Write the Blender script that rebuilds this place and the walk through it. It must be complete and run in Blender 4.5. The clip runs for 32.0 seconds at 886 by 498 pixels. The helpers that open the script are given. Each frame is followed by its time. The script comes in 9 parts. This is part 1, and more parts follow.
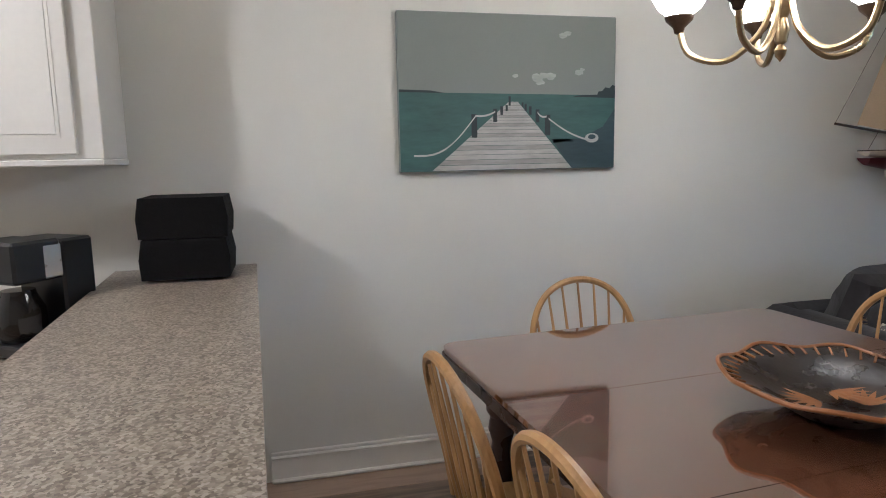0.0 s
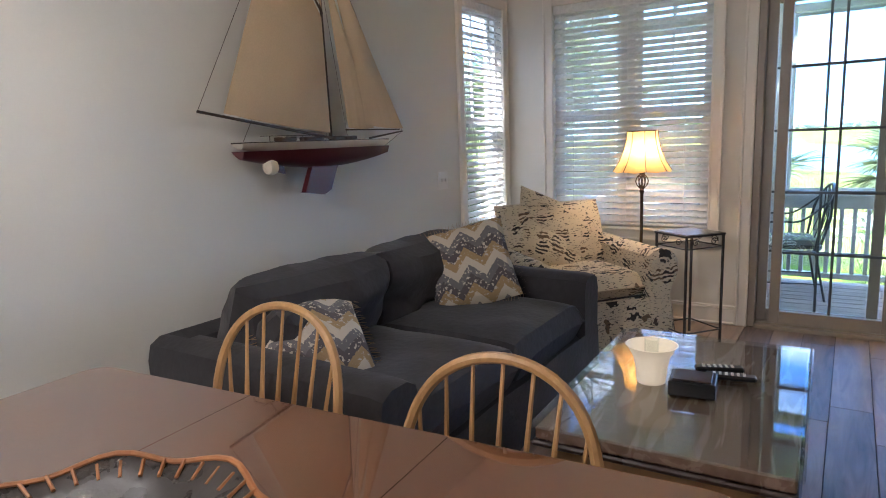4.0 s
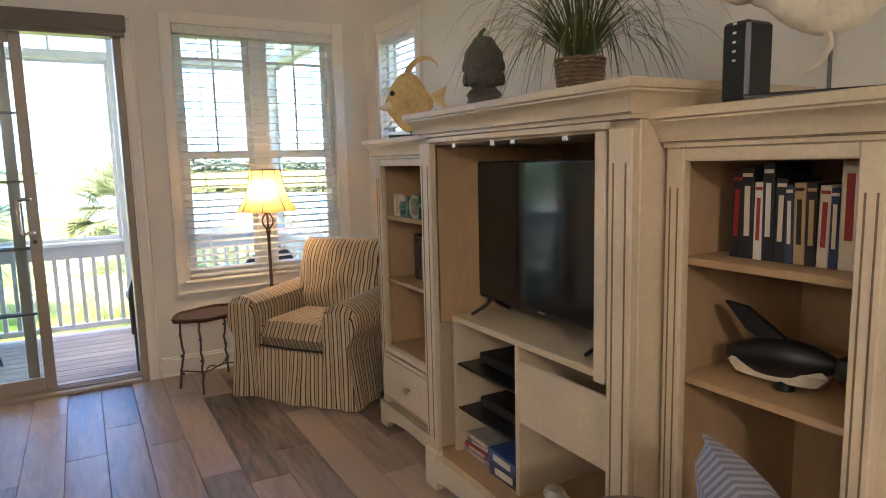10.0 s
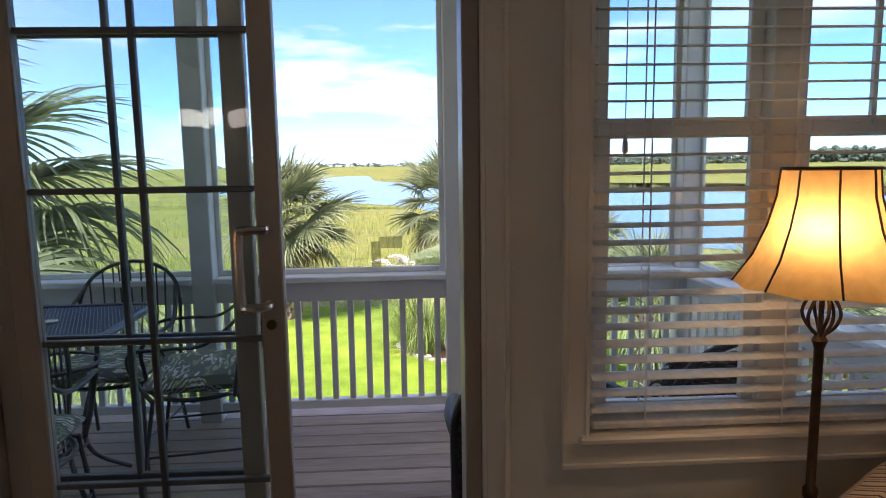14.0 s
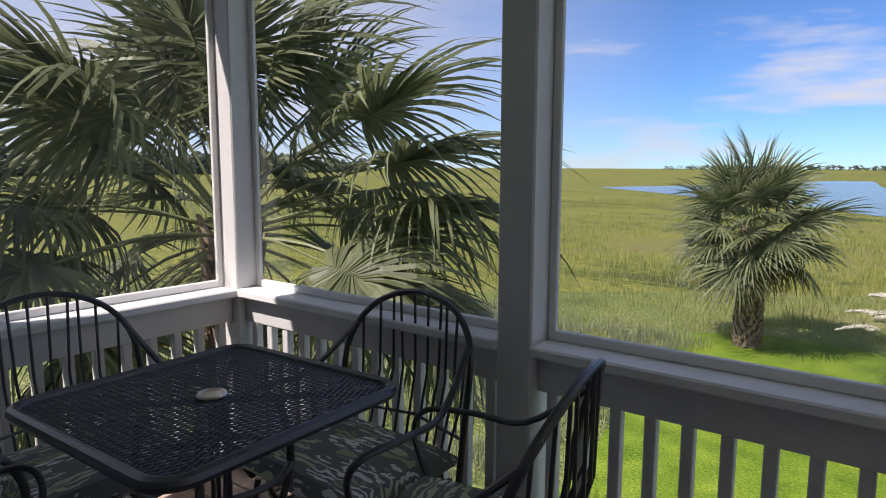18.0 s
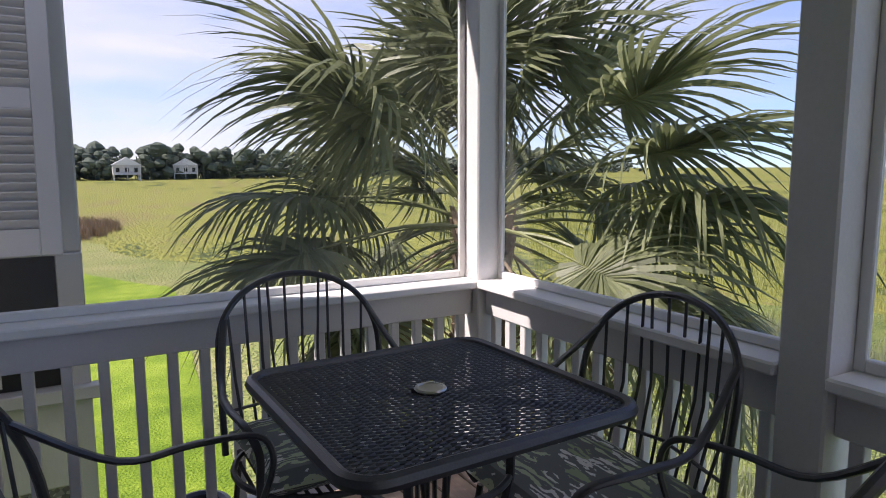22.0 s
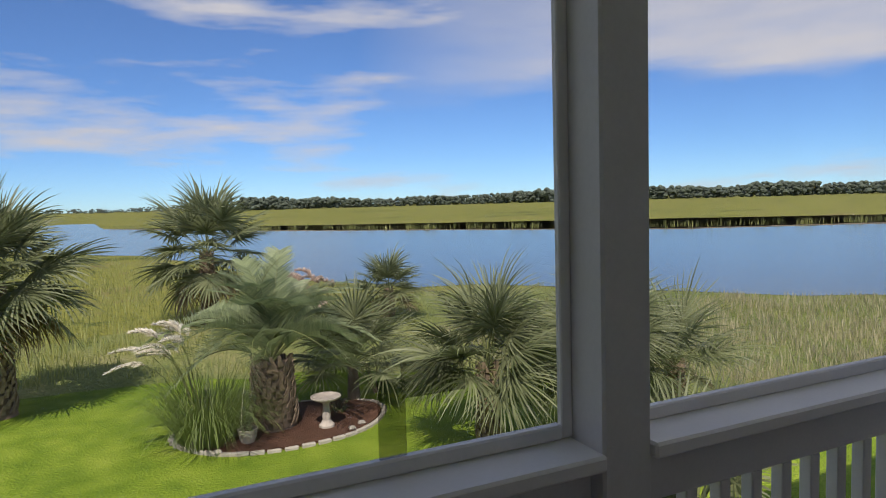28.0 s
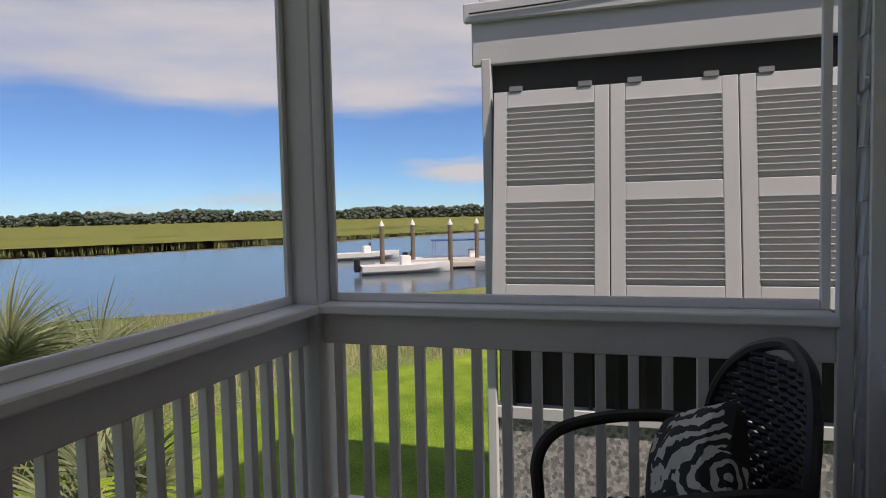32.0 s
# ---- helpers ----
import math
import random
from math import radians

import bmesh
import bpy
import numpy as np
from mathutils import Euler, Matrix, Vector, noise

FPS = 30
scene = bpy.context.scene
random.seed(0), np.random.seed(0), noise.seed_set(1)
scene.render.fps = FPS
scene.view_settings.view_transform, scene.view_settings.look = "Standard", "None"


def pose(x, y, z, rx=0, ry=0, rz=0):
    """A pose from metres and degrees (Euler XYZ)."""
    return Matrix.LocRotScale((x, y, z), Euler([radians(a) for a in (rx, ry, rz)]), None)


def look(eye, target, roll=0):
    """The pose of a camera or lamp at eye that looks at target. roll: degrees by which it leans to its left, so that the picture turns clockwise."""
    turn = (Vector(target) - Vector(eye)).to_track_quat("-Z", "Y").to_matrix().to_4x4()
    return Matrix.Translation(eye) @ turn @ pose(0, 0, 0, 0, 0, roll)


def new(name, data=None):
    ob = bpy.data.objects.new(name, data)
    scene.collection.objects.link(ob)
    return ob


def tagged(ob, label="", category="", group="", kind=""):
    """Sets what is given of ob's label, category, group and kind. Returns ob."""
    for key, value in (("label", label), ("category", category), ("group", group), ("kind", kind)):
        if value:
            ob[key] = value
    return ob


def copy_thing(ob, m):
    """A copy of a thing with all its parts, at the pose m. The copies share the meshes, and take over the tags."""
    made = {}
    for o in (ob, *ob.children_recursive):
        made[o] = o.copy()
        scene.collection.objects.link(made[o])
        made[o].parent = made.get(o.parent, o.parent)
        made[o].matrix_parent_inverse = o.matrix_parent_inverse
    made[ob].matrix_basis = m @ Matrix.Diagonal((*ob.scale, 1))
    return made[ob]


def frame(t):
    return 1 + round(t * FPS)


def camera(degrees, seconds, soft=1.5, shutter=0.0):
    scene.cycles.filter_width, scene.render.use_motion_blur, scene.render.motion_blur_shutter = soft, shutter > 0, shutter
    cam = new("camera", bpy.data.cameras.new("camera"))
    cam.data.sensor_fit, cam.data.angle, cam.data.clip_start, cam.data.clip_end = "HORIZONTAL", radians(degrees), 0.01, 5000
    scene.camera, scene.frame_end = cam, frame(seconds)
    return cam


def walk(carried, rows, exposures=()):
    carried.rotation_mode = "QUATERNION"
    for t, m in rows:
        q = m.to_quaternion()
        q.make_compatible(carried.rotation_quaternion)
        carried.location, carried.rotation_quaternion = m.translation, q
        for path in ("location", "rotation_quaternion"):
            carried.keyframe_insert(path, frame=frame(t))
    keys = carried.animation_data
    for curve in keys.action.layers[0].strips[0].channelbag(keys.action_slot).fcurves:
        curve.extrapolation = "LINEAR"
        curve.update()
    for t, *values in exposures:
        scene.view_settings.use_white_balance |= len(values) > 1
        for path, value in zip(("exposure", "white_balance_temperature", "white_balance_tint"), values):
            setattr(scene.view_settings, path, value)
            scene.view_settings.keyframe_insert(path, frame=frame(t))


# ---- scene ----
cam = camera(69.2, 32.0, soft=1.0)
PATH = [
    (0, (0.319, -0.205, 1.367), (-1.607, 0.254, 1.083), -1.1),
    (0.5, (0.359, -0.095, 1.358), (-1.532, 0.484, 1.064), -1.2),
    (1, (0.402, -0.015, 1.375), (-1.443, 0.692, 1.063), -1.1),
    (1.5, (0.411, 0.085, 1.381), (-1.353, 0.971, 1.059), -1.1),
    (2, (0.296, 0.218, 1.386), (-1.325, 1.342, 1.054), -1.2),
    (2.5, (0.147, 0.299, 1.349), (-1.349, 1.588, 1.03), -1.7),
    (4.5, (-0.051, 0.665, 1.335), (-0.864, 2.461, 0.998), -2.2),
    (5, (-0.062, 0.664, 1.328), (-0.562, 2.571, 0.991), -2.4),
    (5.5, (-0.009, 0.696, 1.361), (-0.245, 2.65, 1.009), -2.3),
    (6, (0.067, 0.703, 1.351), (0.092, 2.672, 1.001), -2.4),
    (6.5, (0.12, 0.715, 1.371), (0.36, 2.668, 1.012), -2.4),
    (7, (0.157, 0.707, 1.376), (0.597, 2.626, 1.018), -2.3),
    (7.5, (0.183, 0.697, 1.39), (0.776, 2.573, 1.034), -2.2),
    (8, (0.209, 0.691, 1.391), (0.917, 2.534, 1.068), -2.1),
    (8.5, (0.233, 0.679, 1.391), (1.06, 2.476, 1.1), -1.9),
    (9, (0.259, 0.68, 1.38), (1.182, 2.434, 1.108), -1.6),
    (9.5, (0.358, 0.719, 1.383), (1.322, 2.451, 1.115), -1.7),
    (10, (0.472, 0.82, 1.372), (1.44, 2.549, 1.105), -1.4),
    (10.5, (0.532, 1.028, 1.373), (1.47, 2.775, 1.109), -1.1),
    (11, (0.589, 1.322, 1.37), (1.459, 3.104, 1.11), -1.1),
    (11.5, (0.628, 1.665, 1.383), (1.318, 3.524, 1.127), -1.0),
    (12, (0.591, 2.056, 1.383), (1.14, 3.962, 1.129), -0.7),
    (12.5, (0.611, 2.505, 1.402), (1.013, 4.447, 1.137), -0.5),
    (13, (0.579, 2.901, 1.374), (0.812, 4.87, 1.113), -0.5),
    (13.5, (0.614, 3.303, 1.384), (0.774, 5.279, 1.122), -0.9),
    (14, (0.587, 3.674, 1.375), (0.682, 5.654, 1.113), -0.9),
    (14.5, (0.556, 4.028, 1.381), (0.613, 6.009, 1.116), -0.8),
    (16.5, (0.564, 5.329, 1.319), (0.466, 7.311, 1.076), -0.4),
    (17, (0.501, 5.456, 1.316), (0.173, 7.414, 1.074), -0.2),
    (17.5, (0.437, 5.595, 1.305), (-0.354, 7.414, 1.051), -0.0),
    (18, (0.393, 5.641, 1.286), (-0.813, 7.217, 1.033), 0.2),
    (18.5, (0.347, 5.648, 1.264), (-1.179, 6.914, 1.002), 0.8),
    (19, (0.3, 5.656, 1.243), (-1.419, 6.644, 0.979), 0.7),
    (19.5, (0.273, 5.659, 1.24), (-1.518, 6.508, 0.976), 0.5),
    (20, (0.25, 5.676, 1.223), (-1.56, 6.484, 0.958), 0.3),
    (20.5, (0.264, 5.681, 1.218), (-1.546, 6.491, 0.959), 0.2),
    (21, (0.265, 5.687, 1.204), (-1.541, 6.509, 0.949), 0.0),
    (21.5, (0.271, 5.714, 1.222), (-1.483, 6.64, 0.97), -0.2),
    (22, (0.258, 5.839, 1.227), (-1.468, 6.819, 0.976), -0.2),
    (22.5, (0.142, 5.976, 1.187), (-1.579, 6.96, 0.929), -0.2),
    (23, (-0.056, 6.049, 1.182), (-1.757, 7.069, 0.929), 0.2),
    (23.5, (-0.216, 6.237, 1.174), (-1.859, 7.353, 0.931), -0.4),
    (24, (-0.291, 6.315, 1.17), (-1.689, 7.73, 0.965), -0.1),
    (24.5, (-0.393, 6.303, 1.247), (-1.36, 8.037, 1.012), -0.6),
    (25, (-0.337, 6.311, 1.299), (-0.987, 8.188, 1.068), -1.1),
    (25.5, (-0.284, 6.257, 1.314), (-0.638, 8.212, 1.089), -0.4),
    (26, (-0.23, 6.204, 1.327), (-0.199, 8.19, 1.095), -1.4),
    (26.5, (-0.184, 6.214, 1.314), (0.152, 8.172, 1.084), -1.7),
    (28.5, (0.004, 6.319, 1.249), (0.944, 8.081, 1.127), -1.6),
    (29, (-0.006, 6.262, 1.266), (1.033, 7.967, 1.151), -1.4),
    (29.5, (0.026, 6.275, 1.24), (1.174, 7.908, 1.128), -1.0),
    (30, (0.035, 6.255, 1.24), (1.306, 7.794, 1.11), -0.6),
    (30.5, (0.011, 6.226, 1.198), (1.446, 7.616, 1.097), -1.3),
    (31, (-0.004, 6.18, 1.156), (1.658, 7.287, 1.051), -1.4),
    (31.5, (0.017, 6.119, 1.111), (1.859, 6.889, 1.007), -2.1),
    (32, (0.04, 6.177, 1.075), (1.952, 6.751, 0.966), -1.3),
]
EXPOSURES = [(0.0, 3.1, 5450, 13), (2.5, 3.45, 5600, 14), (4.5, 3.3, 5700, 17), (6.0, 3.15, 5850, 17), (7.0, 3.25, 6000, 17), (9.0, 3.7, 6400, 18), (11.0, 3.5, 6400, 18), (12.0, 3.05, 6300, 18), (13.0, 2.35, 6000, 20), (14.5, 1.15, 6700, 24), (16.5, 0.1, 6400, 15), (17.5, 0.15, 6500, 16), (19.0, 0.65, 6600, 22), (24.0, 0.7, 6600, 22), (25.5, 0.15, 6700, 18), (26.5, 0.0, 6700, 15), (29.0, 0.0, 7000, 16), (32.0, 0.0, 7200, 18)]
walk(cam, [(t, look(eye, target, roll)) for t, eye, target, roll in PATH], EXPOSURES)

# ---- world, sun and sky ----
SUN_ELEV, SUN_AZ = radians(52), radians(205)
world = bpy.data.worlds.new("world")
scene.world = world
world.use_nodes = True
wn, wl = world.node_tree.nodes, world.node_tree.links
wn.clear()
w_out, w_bg = wn.new("ShaderNodeOutputWorld"), wn.new("ShaderNodeBackground")
w_sky = wn.new("ShaderNodeTexSky")
w_sky.sky_type = "NISHITA"
w_sky.sun_disc = False
w_sky.sun_elevation, w_sky.sun_rotation = SUN_ELEV, SUN_AZ
w_sky.altitude = 2500
w_sky.air_density, w_sky.dust_density, w_sky.ozone_density = 1.0, 0.0, 5.0
w_bg.inputs["Strength"].default_value = 0.14
# clouds: long thin streaks low over the horizon, thicker banks toward the land side
w_co, w_map = wn.new("ShaderNodeTexCoord"), wn.new("ShaderNodeMapping")
w_map.inputs["Scale"].default_value = (1.6, 1.6, 9.0)
w_map.inputs["Rotation"].default_value = (0.10, 0.06, 0.0)
w_n1, w_r1 = wn.new("ShaderNodeTexNoise"), wn.new("ShaderNodeValToRGB")
w_n1.inputs["Scale"].default_value, w_n1.inputs["Detail"].default_value = 1.5, 9
w_n1.inputs["Roughness"].default_value = 0.55
w_r1.color_ramp.elements[0].position, w_r1.color_ramp.elements[1].position = 0.52, 0.66
w_n2, w_r2 = wn.new("ShaderNodeTexNoise"), wn.new("ShaderNodeValToRGB")
w_n2.inputs["Scale"].default_value, w_n2.inputs["Detail"].default_value = 1.1, 5
w_r2.color_ramp.elements[0].position, w_r2.color_ramp.elements[1].position = 0.16, 0.44
w_add, w_mix = wn.new("ShaderNodeMath"), wn.new("ShaderNodeMixRGB")
w_add.operation, w_add.use_clamp = "MAXIMUM", True
w_mix.inputs[2].default_value = (4.7, 4.85, 5.15, 1)
wl.new(w_co.outputs["Generated"], w_map.inputs["Vector"])
wl.new(w_map.outputs["Vector"], w_n1.inputs["Vector"])
w_map2 = wn.new("ShaderNodeMapping")
w_map2.inputs["Scale"].default_value = (1.1, 1.1, 3.2)
w_map2.inputs["Location"].default_value = (0.9, 0.35, 0.2)
wl.new(w_co.outputs["Generated"], w_map2.inputs["Vector"])
wl.new(w_map2.outputs["Vector"], w_n2.inputs["Vector"])
wl.new(w_n1.outputs["Fac"], w_r1.inputs["Fac"])
wl.new(w_n2.outputs["Fac"], w_r2.inputs["Fac"])
wl.new(w_r1.outputs["Color"], w_add.inputs[0])
w_sep, w_west, w_bank = wn.new("ShaderNodeSeparateXYZ"), wn.new("ShaderNodeMapRange"), wn.new("ShaderNodeMath")
w_west.inputs["From Min"].default_value, w_west.inputs["From Max"].default_value = -0.30, -0.80
w_bank.operation = "MULTIPLY"
wl.new(w_co.outputs["Generated"], w_sep.inputs[0])
wl.new(w_sep.outputs[0], w_west.inputs["Value"])
wl.new(w_r2.outputs["Color"], w_bank.inputs[0])
wl.new(w_west.outputs[0], w_bank.inputs[1])
# broad bank high to the east, with a ragged level foot
w_foot, w_east, w_high, w_over = wn.new("ShaderNodeMath"), wn.new("ShaderNodeMapRange"), wn.new("ShaderNodeMapRange"), wn.new("ShaderNodeMath")
w_foot.operation, w_foot.inputs[1].default_value = "MULTIPLY_ADD", 0.22
wl.new(w_n1.outputs["Fac"], w_foot.inputs[0])
wl.new(w_sep.outputs[2], w_foot.inputs[2])
w_high.inputs["From Min"].default_value, w_high.inputs["From Max"].default_value = 0.245, 0.305
w_east.inputs["From Min"].default_value, w_east.inputs["From Max"].default_value = 0.30, 0.62
wl.new(w_foot.outputs[0], w_high.inputs["Value"])
wl.new(w_sep.outputs[0], w_east.inputs["Value"])
w_over.operation = "MULTIPLY"
wl.new(w_high.outputs[0], w_over.inputs[0])
wl.new(w_east.outputs[0], w_over.inputs[1])
w_banks = wn.new("ShaderNodeMath")
w_banks.operation = "MAXIMUM"
wl.new(w_bank.outputs[0], w_banks.inputs[0])
wl.new(w_over.outputs[0], w_banks.inputs[1])
w_rag, w_torn = wn.new("ShaderNodeMapRange"), wn.new("ShaderNodeMath")
w_rag.inputs["From Min"].default_value, w_rag.inputs["From Max"].default_value = 0.30, 0.62
w_rag.inputs["To Min"].default_value = 0.45
w_torn.operation = "MULTIPLY"
wl.new(w_n1.outputs["Fac"], w_rag.inputs["Value"])
wl.new(w_banks.outputs[0], w_torn.inputs[0])
wl.new(w_rag.outputs[0], w_torn.inputs[1])
wl.new(w_torn.outputs[0], w_add.inputs[1])
w_fac = wn.new("ShaderNodeMath")
w_fac.operation = "MULTIPLY"
w_fac.inputs[1].default_value = 0.92
wl.new(w_add.outputs[0], w_fac.inputs[0])
wl.new(w_fac.outputs[0], w_mix.inputs[0])
w_tint = wn.new("ShaderNodeMixRGB")
w_tint.blend_type, w_tint.inputs[0].default_value = "MULTIPLY", 1.0
wl.new(w_sky.outputs["Color"], w_tint.inputs[1])
# the clear sky stays blue down to the horizon
w_low, w_hue = wn.new("ShaderNodeMapRange"), wn.new("ShaderNodeMixRGB")
w_low.inputs["From Min"].default_value, w_low.inputs["From Max"].default_value = 0.0, 0.30
w_hue.inputs[1].default_value, w_hue.inputs[2].default_value = (0.50, 0.72, 0.93, 1), (0.66, 0.84, 1.03, 1)
wl.new(w_sep.outputs[2], w_low.inputs["Value"])
wl.new(w_low.outputs[0], w_hue.inputs[0])
wl.new(w_hue.outputs[0], w_tint.inputs[2])
wl.new(w_tint.outputs[0], w_mix.inputs[1])
wl.new(w_mix.outputs[0], w_bg.inputs["Color"])
wl.new(w_bg.outputs[0], w_out.inputs["Surface"])

sun_data = bpy.data.lights.new("sun", "SUN")
sun_data.energy, sun_data.angle, sun_data.color = 5.0, radians(0.6), (1.0, 0.95, 0.87)
sun = new("sun", sun_data)
sun_dir = Vector((math.sin(SUN_AZ) * math.cos(SUN_ELEV), math.cos(SUN_AZ) * math.cos(SUN_ELEV), math.sin(SUN_ELEV)))
sun.matrix_world = look(sun_dir * 60, (0, 0, 0))

# ---- mesh helpers ----
class Geo:
    """Collects vertices and faces of one mesh."""

    def __init__(self):
        self.v, self.f, self.mi = [], [], []

    def add(self, verts, faces, m=None, mi=0):
        base = len(self.v)
        if m is not None:
            verts = [m @ Vector(p) for p in verts]
        self.v.extend(tuple(p) for p in verts)
        self.f.extend(tuple(base + i for i in f) for f in faces)
        self.mi.extend([mi] * len(faces))
        return self

    def box(self, x0, x1, y0, y1, z0, z1, bev=0.0, m=None, mi=0):
        if x0 > x1: x0, x1 = x1, x0
        if y0 > y1: y0, y1 = y1, y0
        if z0 > z1: z0, z1 = z1, z0
        b = min(bev, (x1 - x0) * 0.45, (y1 - y0) * 0.45, (z1 - z0) * 0.45)
        if b <= 0:
            v = [(x, y, z) for z in (z0, z1) for y in (y0, y1) for x in (x0, x1)]
            f = [(0, 2, 3, 1), (4, 5, 7, 6), (0, 1, 5, 4), (2, 6, 7, 3), (0, 4, 6, 2), (1, 3, 7, 5)]
            return self.add(v, f, m, mi)
        v, f, idx = [], [], {}
        X, Y, Z = (x0, x1), (y0, y1), (z0, z1)
        for i in (0, 1):
            for j in (0, 1):
                for k in (0, 1):
                    sx, sy, sz = 1 - 2 * i, 1 - 2 * j, 1 - 2 * k
                    for a in range(3):
                        p = [X[i] + sx * b, Y[j] + sy * b, Z[k] + sz * b]
                        p[a] = (X[i], Y[j], Z[k])[a]
                        idx[(i, j, k, a)] = len(v)
                        v.append(tuple(p))
        def q(*keys):
            f.append(tuple(idx[k] for k in keys))
        for s in (0, 1):
            r = (lambda *k: q(*k)) if s == 0 else (lambda *k: q(*k[::-1]))
            r((s, 0, 0, 0), (s, 0, 1, 0), (s, 1, 1, 0), (s, 1, 0, 0))
            r((0, s, 0, 1), (1, s, 0, 1), (1, s, 1, 1), (0, s, 1, 1))
            r((0, 0, s, 2), (0, 1, s, 2), (1, 1, s, 2), (1, 0, s, 2))
        for s in (0, 1):
            for t in (0, 1):
                flip = (s + t) % 2
                for quad in (((s, t, 0, 0), (s, t, 1, 0), (s, t, 1, 1), (s, t, 0, 1)),
                             ((s, 0, t, 2), (s, 1, t, 2), (s, 1, t, 0), (s, 0, t, 0)),
                             ((0, s, t, 1), (1, s, t, 1), (1, s, t, 2), (0, s, t, 2))):
                    q(*(quad if flip else quad[::-1]))
        for i in (0, 1):
            for j in (0, 1):
                for k in (0, 1):
                    tri = ((i, j, k, 0), (i, j, k, 1), (i, j, k, 2))
                    q(*(tri if (i + j + k) % 2 else tri[::-1]))
        return self.add(v, f, m, mi)

    def rings(self, rings, closed=False, caps=True, m=None, mi=0):
        """Skins a list of point rings of equal length; closed joins the last to the first."""
        n, v, f = len(rings[0]), [p for r in rings for p in r], []
        k = len(rings)
        for a in range(k if closed else k - 1):
            b = (a + 1) % k
            for i in range(n):
                j = (i + 1) % n
                f.append((a * n + i, a * n + j, b * n + j, b * n + i))
        if caps and not closed:
            f.append(tuple(range(n))[::-1])
            f.append(tuple((k - 1) * n + i for i in range(n)))
        return self.add(v, f, m, mi)

    def tube(self, pts, r, n=8, closed=False, m=None, flat=1.0, mi=0):
        """A round bar along a line of points; r is one radius or one for each point."""
        pts = [Vector(p) for p in pts]
        k = len(pts)
        rs = r if isinstance(r, (list, tuple)) else [r] * k
        rings, up = [], None
        for i, p in enumerate(pts):
            a = pts[(i - 1) % k] if closed else pts[max(i - 1, 0)]
            b = pts[(i + 1) % k] if closed else pts[min(i + 1, k - 1)]
            d = (b - a).normalized() if (b - a).length > 1e-9 else Vector((0, 0, 1))
            if up is None:
                up = Vector((0, 0, 1)) if abs(d.z) < 0.9 else Vector((0, 1, 0))
            side = d.cross(up)
            if side.length < 1e-6:
                side = d.cross(Vector((1, 0, 0)))
            side.normalize()
            up = side.cross(d).normalized()
            rings.append([p + side * (rs[i] * math.cos(2 * math.pi * q / n)) + up * (rs[i] * flat * math.sin(2 * math.pi * q / n)) for q in range(n)])
        return self.rings([[tuple(q) for q in r_] for r_ in rings], closed=closed, m=m, mi=mi)

    def lathe(self, profile, n=24, c=(0, 0, 0), m=None, squash=1.0, mi=0):
        """Turns a profile of (radius, height) about the vertical through c."""
        rings = [[(c[0] + r * math.cos(2 * math.pi * i / n), c[1] + r * squash * math.sin(2 * math.pi * i / n), c[2] + z) for i in range(n)] for r, z in profile]
        return self.rings(rings, m=m, mi=mi)

    def sheet(self, fn, nu, nv, m=None, mi=0, wrap=False):
        """A surface fn(u, v) with u and v from 0 to 1."""
        v = [fn(i / nu, j / nv) for j in range(nv + 1) for i in range(nu + 1)]
        f = [(j * (nu + 1) + i, j * (nu + 1) + i + 1, (j + 1) * (nu + 1) + i + 1, (j + 1) * (nu + 1) + i) for j in range(nv) for i in range(nu)]
        return self.add(v, f, m, mi)

    def cushion(self, sx, sy, sz, n=10, puff=0.35, edge=3.0, m=None, sag=0.0, mi=0, lump=0.0, seed=0):
        """A stuffed cushion about its centre: full in the middle, thin at the seam."""
        def half(sign):
            def fn(u, v):
                a, b = 2 * u - 1, 2 * v - 1
                body = max(0.0, (1 - abs(a) ** edge) * (1 - abs(b) ** edge)) ** 0.5
                z = sz * 0.5 * (puff * (1 if body > 0 else 0) * min(1, body * 3) + (1 - puff) * body)
                pinch = 1 - 0.05 * (1 - abs(b) ** 2) * (abs(a) > 0.98)
                wob = lump * noise.noise(Vector((a * 2.3 + seed, b * 2.3, sign))) * body
                return (a * sx / 2 * pinch, b * sy / 2, sign * z + wob - sag * (1 - a * a) * (1 - b * b))
            return fn
        self.sheet(half(1), n, n, m, mi)
        base = len(self.f)
        self.sheet(half(-1), n, n, m, mi)
        for i in range(base, len(self.f)):
            self.f[i] = self.f[i][::-1]
        return self

    def prism(self, outline, z0, z1, m=None, mi=0):
        """An outline of (x, y) pulled up from z0 to z1."""
        return self.rings([[(x, y, z0) for x, y in outline], [(x, y, z1) for x, y in outline]], m=m, mi=mi)

    def mesh(self, name, mats, smooth=35):
        me = bpy.data.meshes.new(name)
        me.from_pydata(self.v, [], self.f)
        for mt in mats if isinstance(mats, (list, tuple)) else [mats]:
            me.materials.append(mt)
        if isinstance(mats, (list, tuple)) and len(mats) > 1:
            me.polygons.foreach_set("material_index", self.mi)
        if smooth:
            me.polygons.foreach_set("use_smooth", [True] * len(me.polygons))
            me.set_sharp_from_angle(angle=radians(smooth))
        me.update()
        return me


def part(name, geo, material, parent=None, label="", smooth=35, m=None):
    """Links a geometry as one mesh object under a thing or a part."""
    ob = new(name, geo if isinstance(geo, bpy.types.Mesh) else geo.mesh(name, material, smooth))
    if parent is not None:
        ob.parent = parent
    if m is not None:
        ob.matrix_basis = m
    if label:
        ob["label"] = label
    return ob


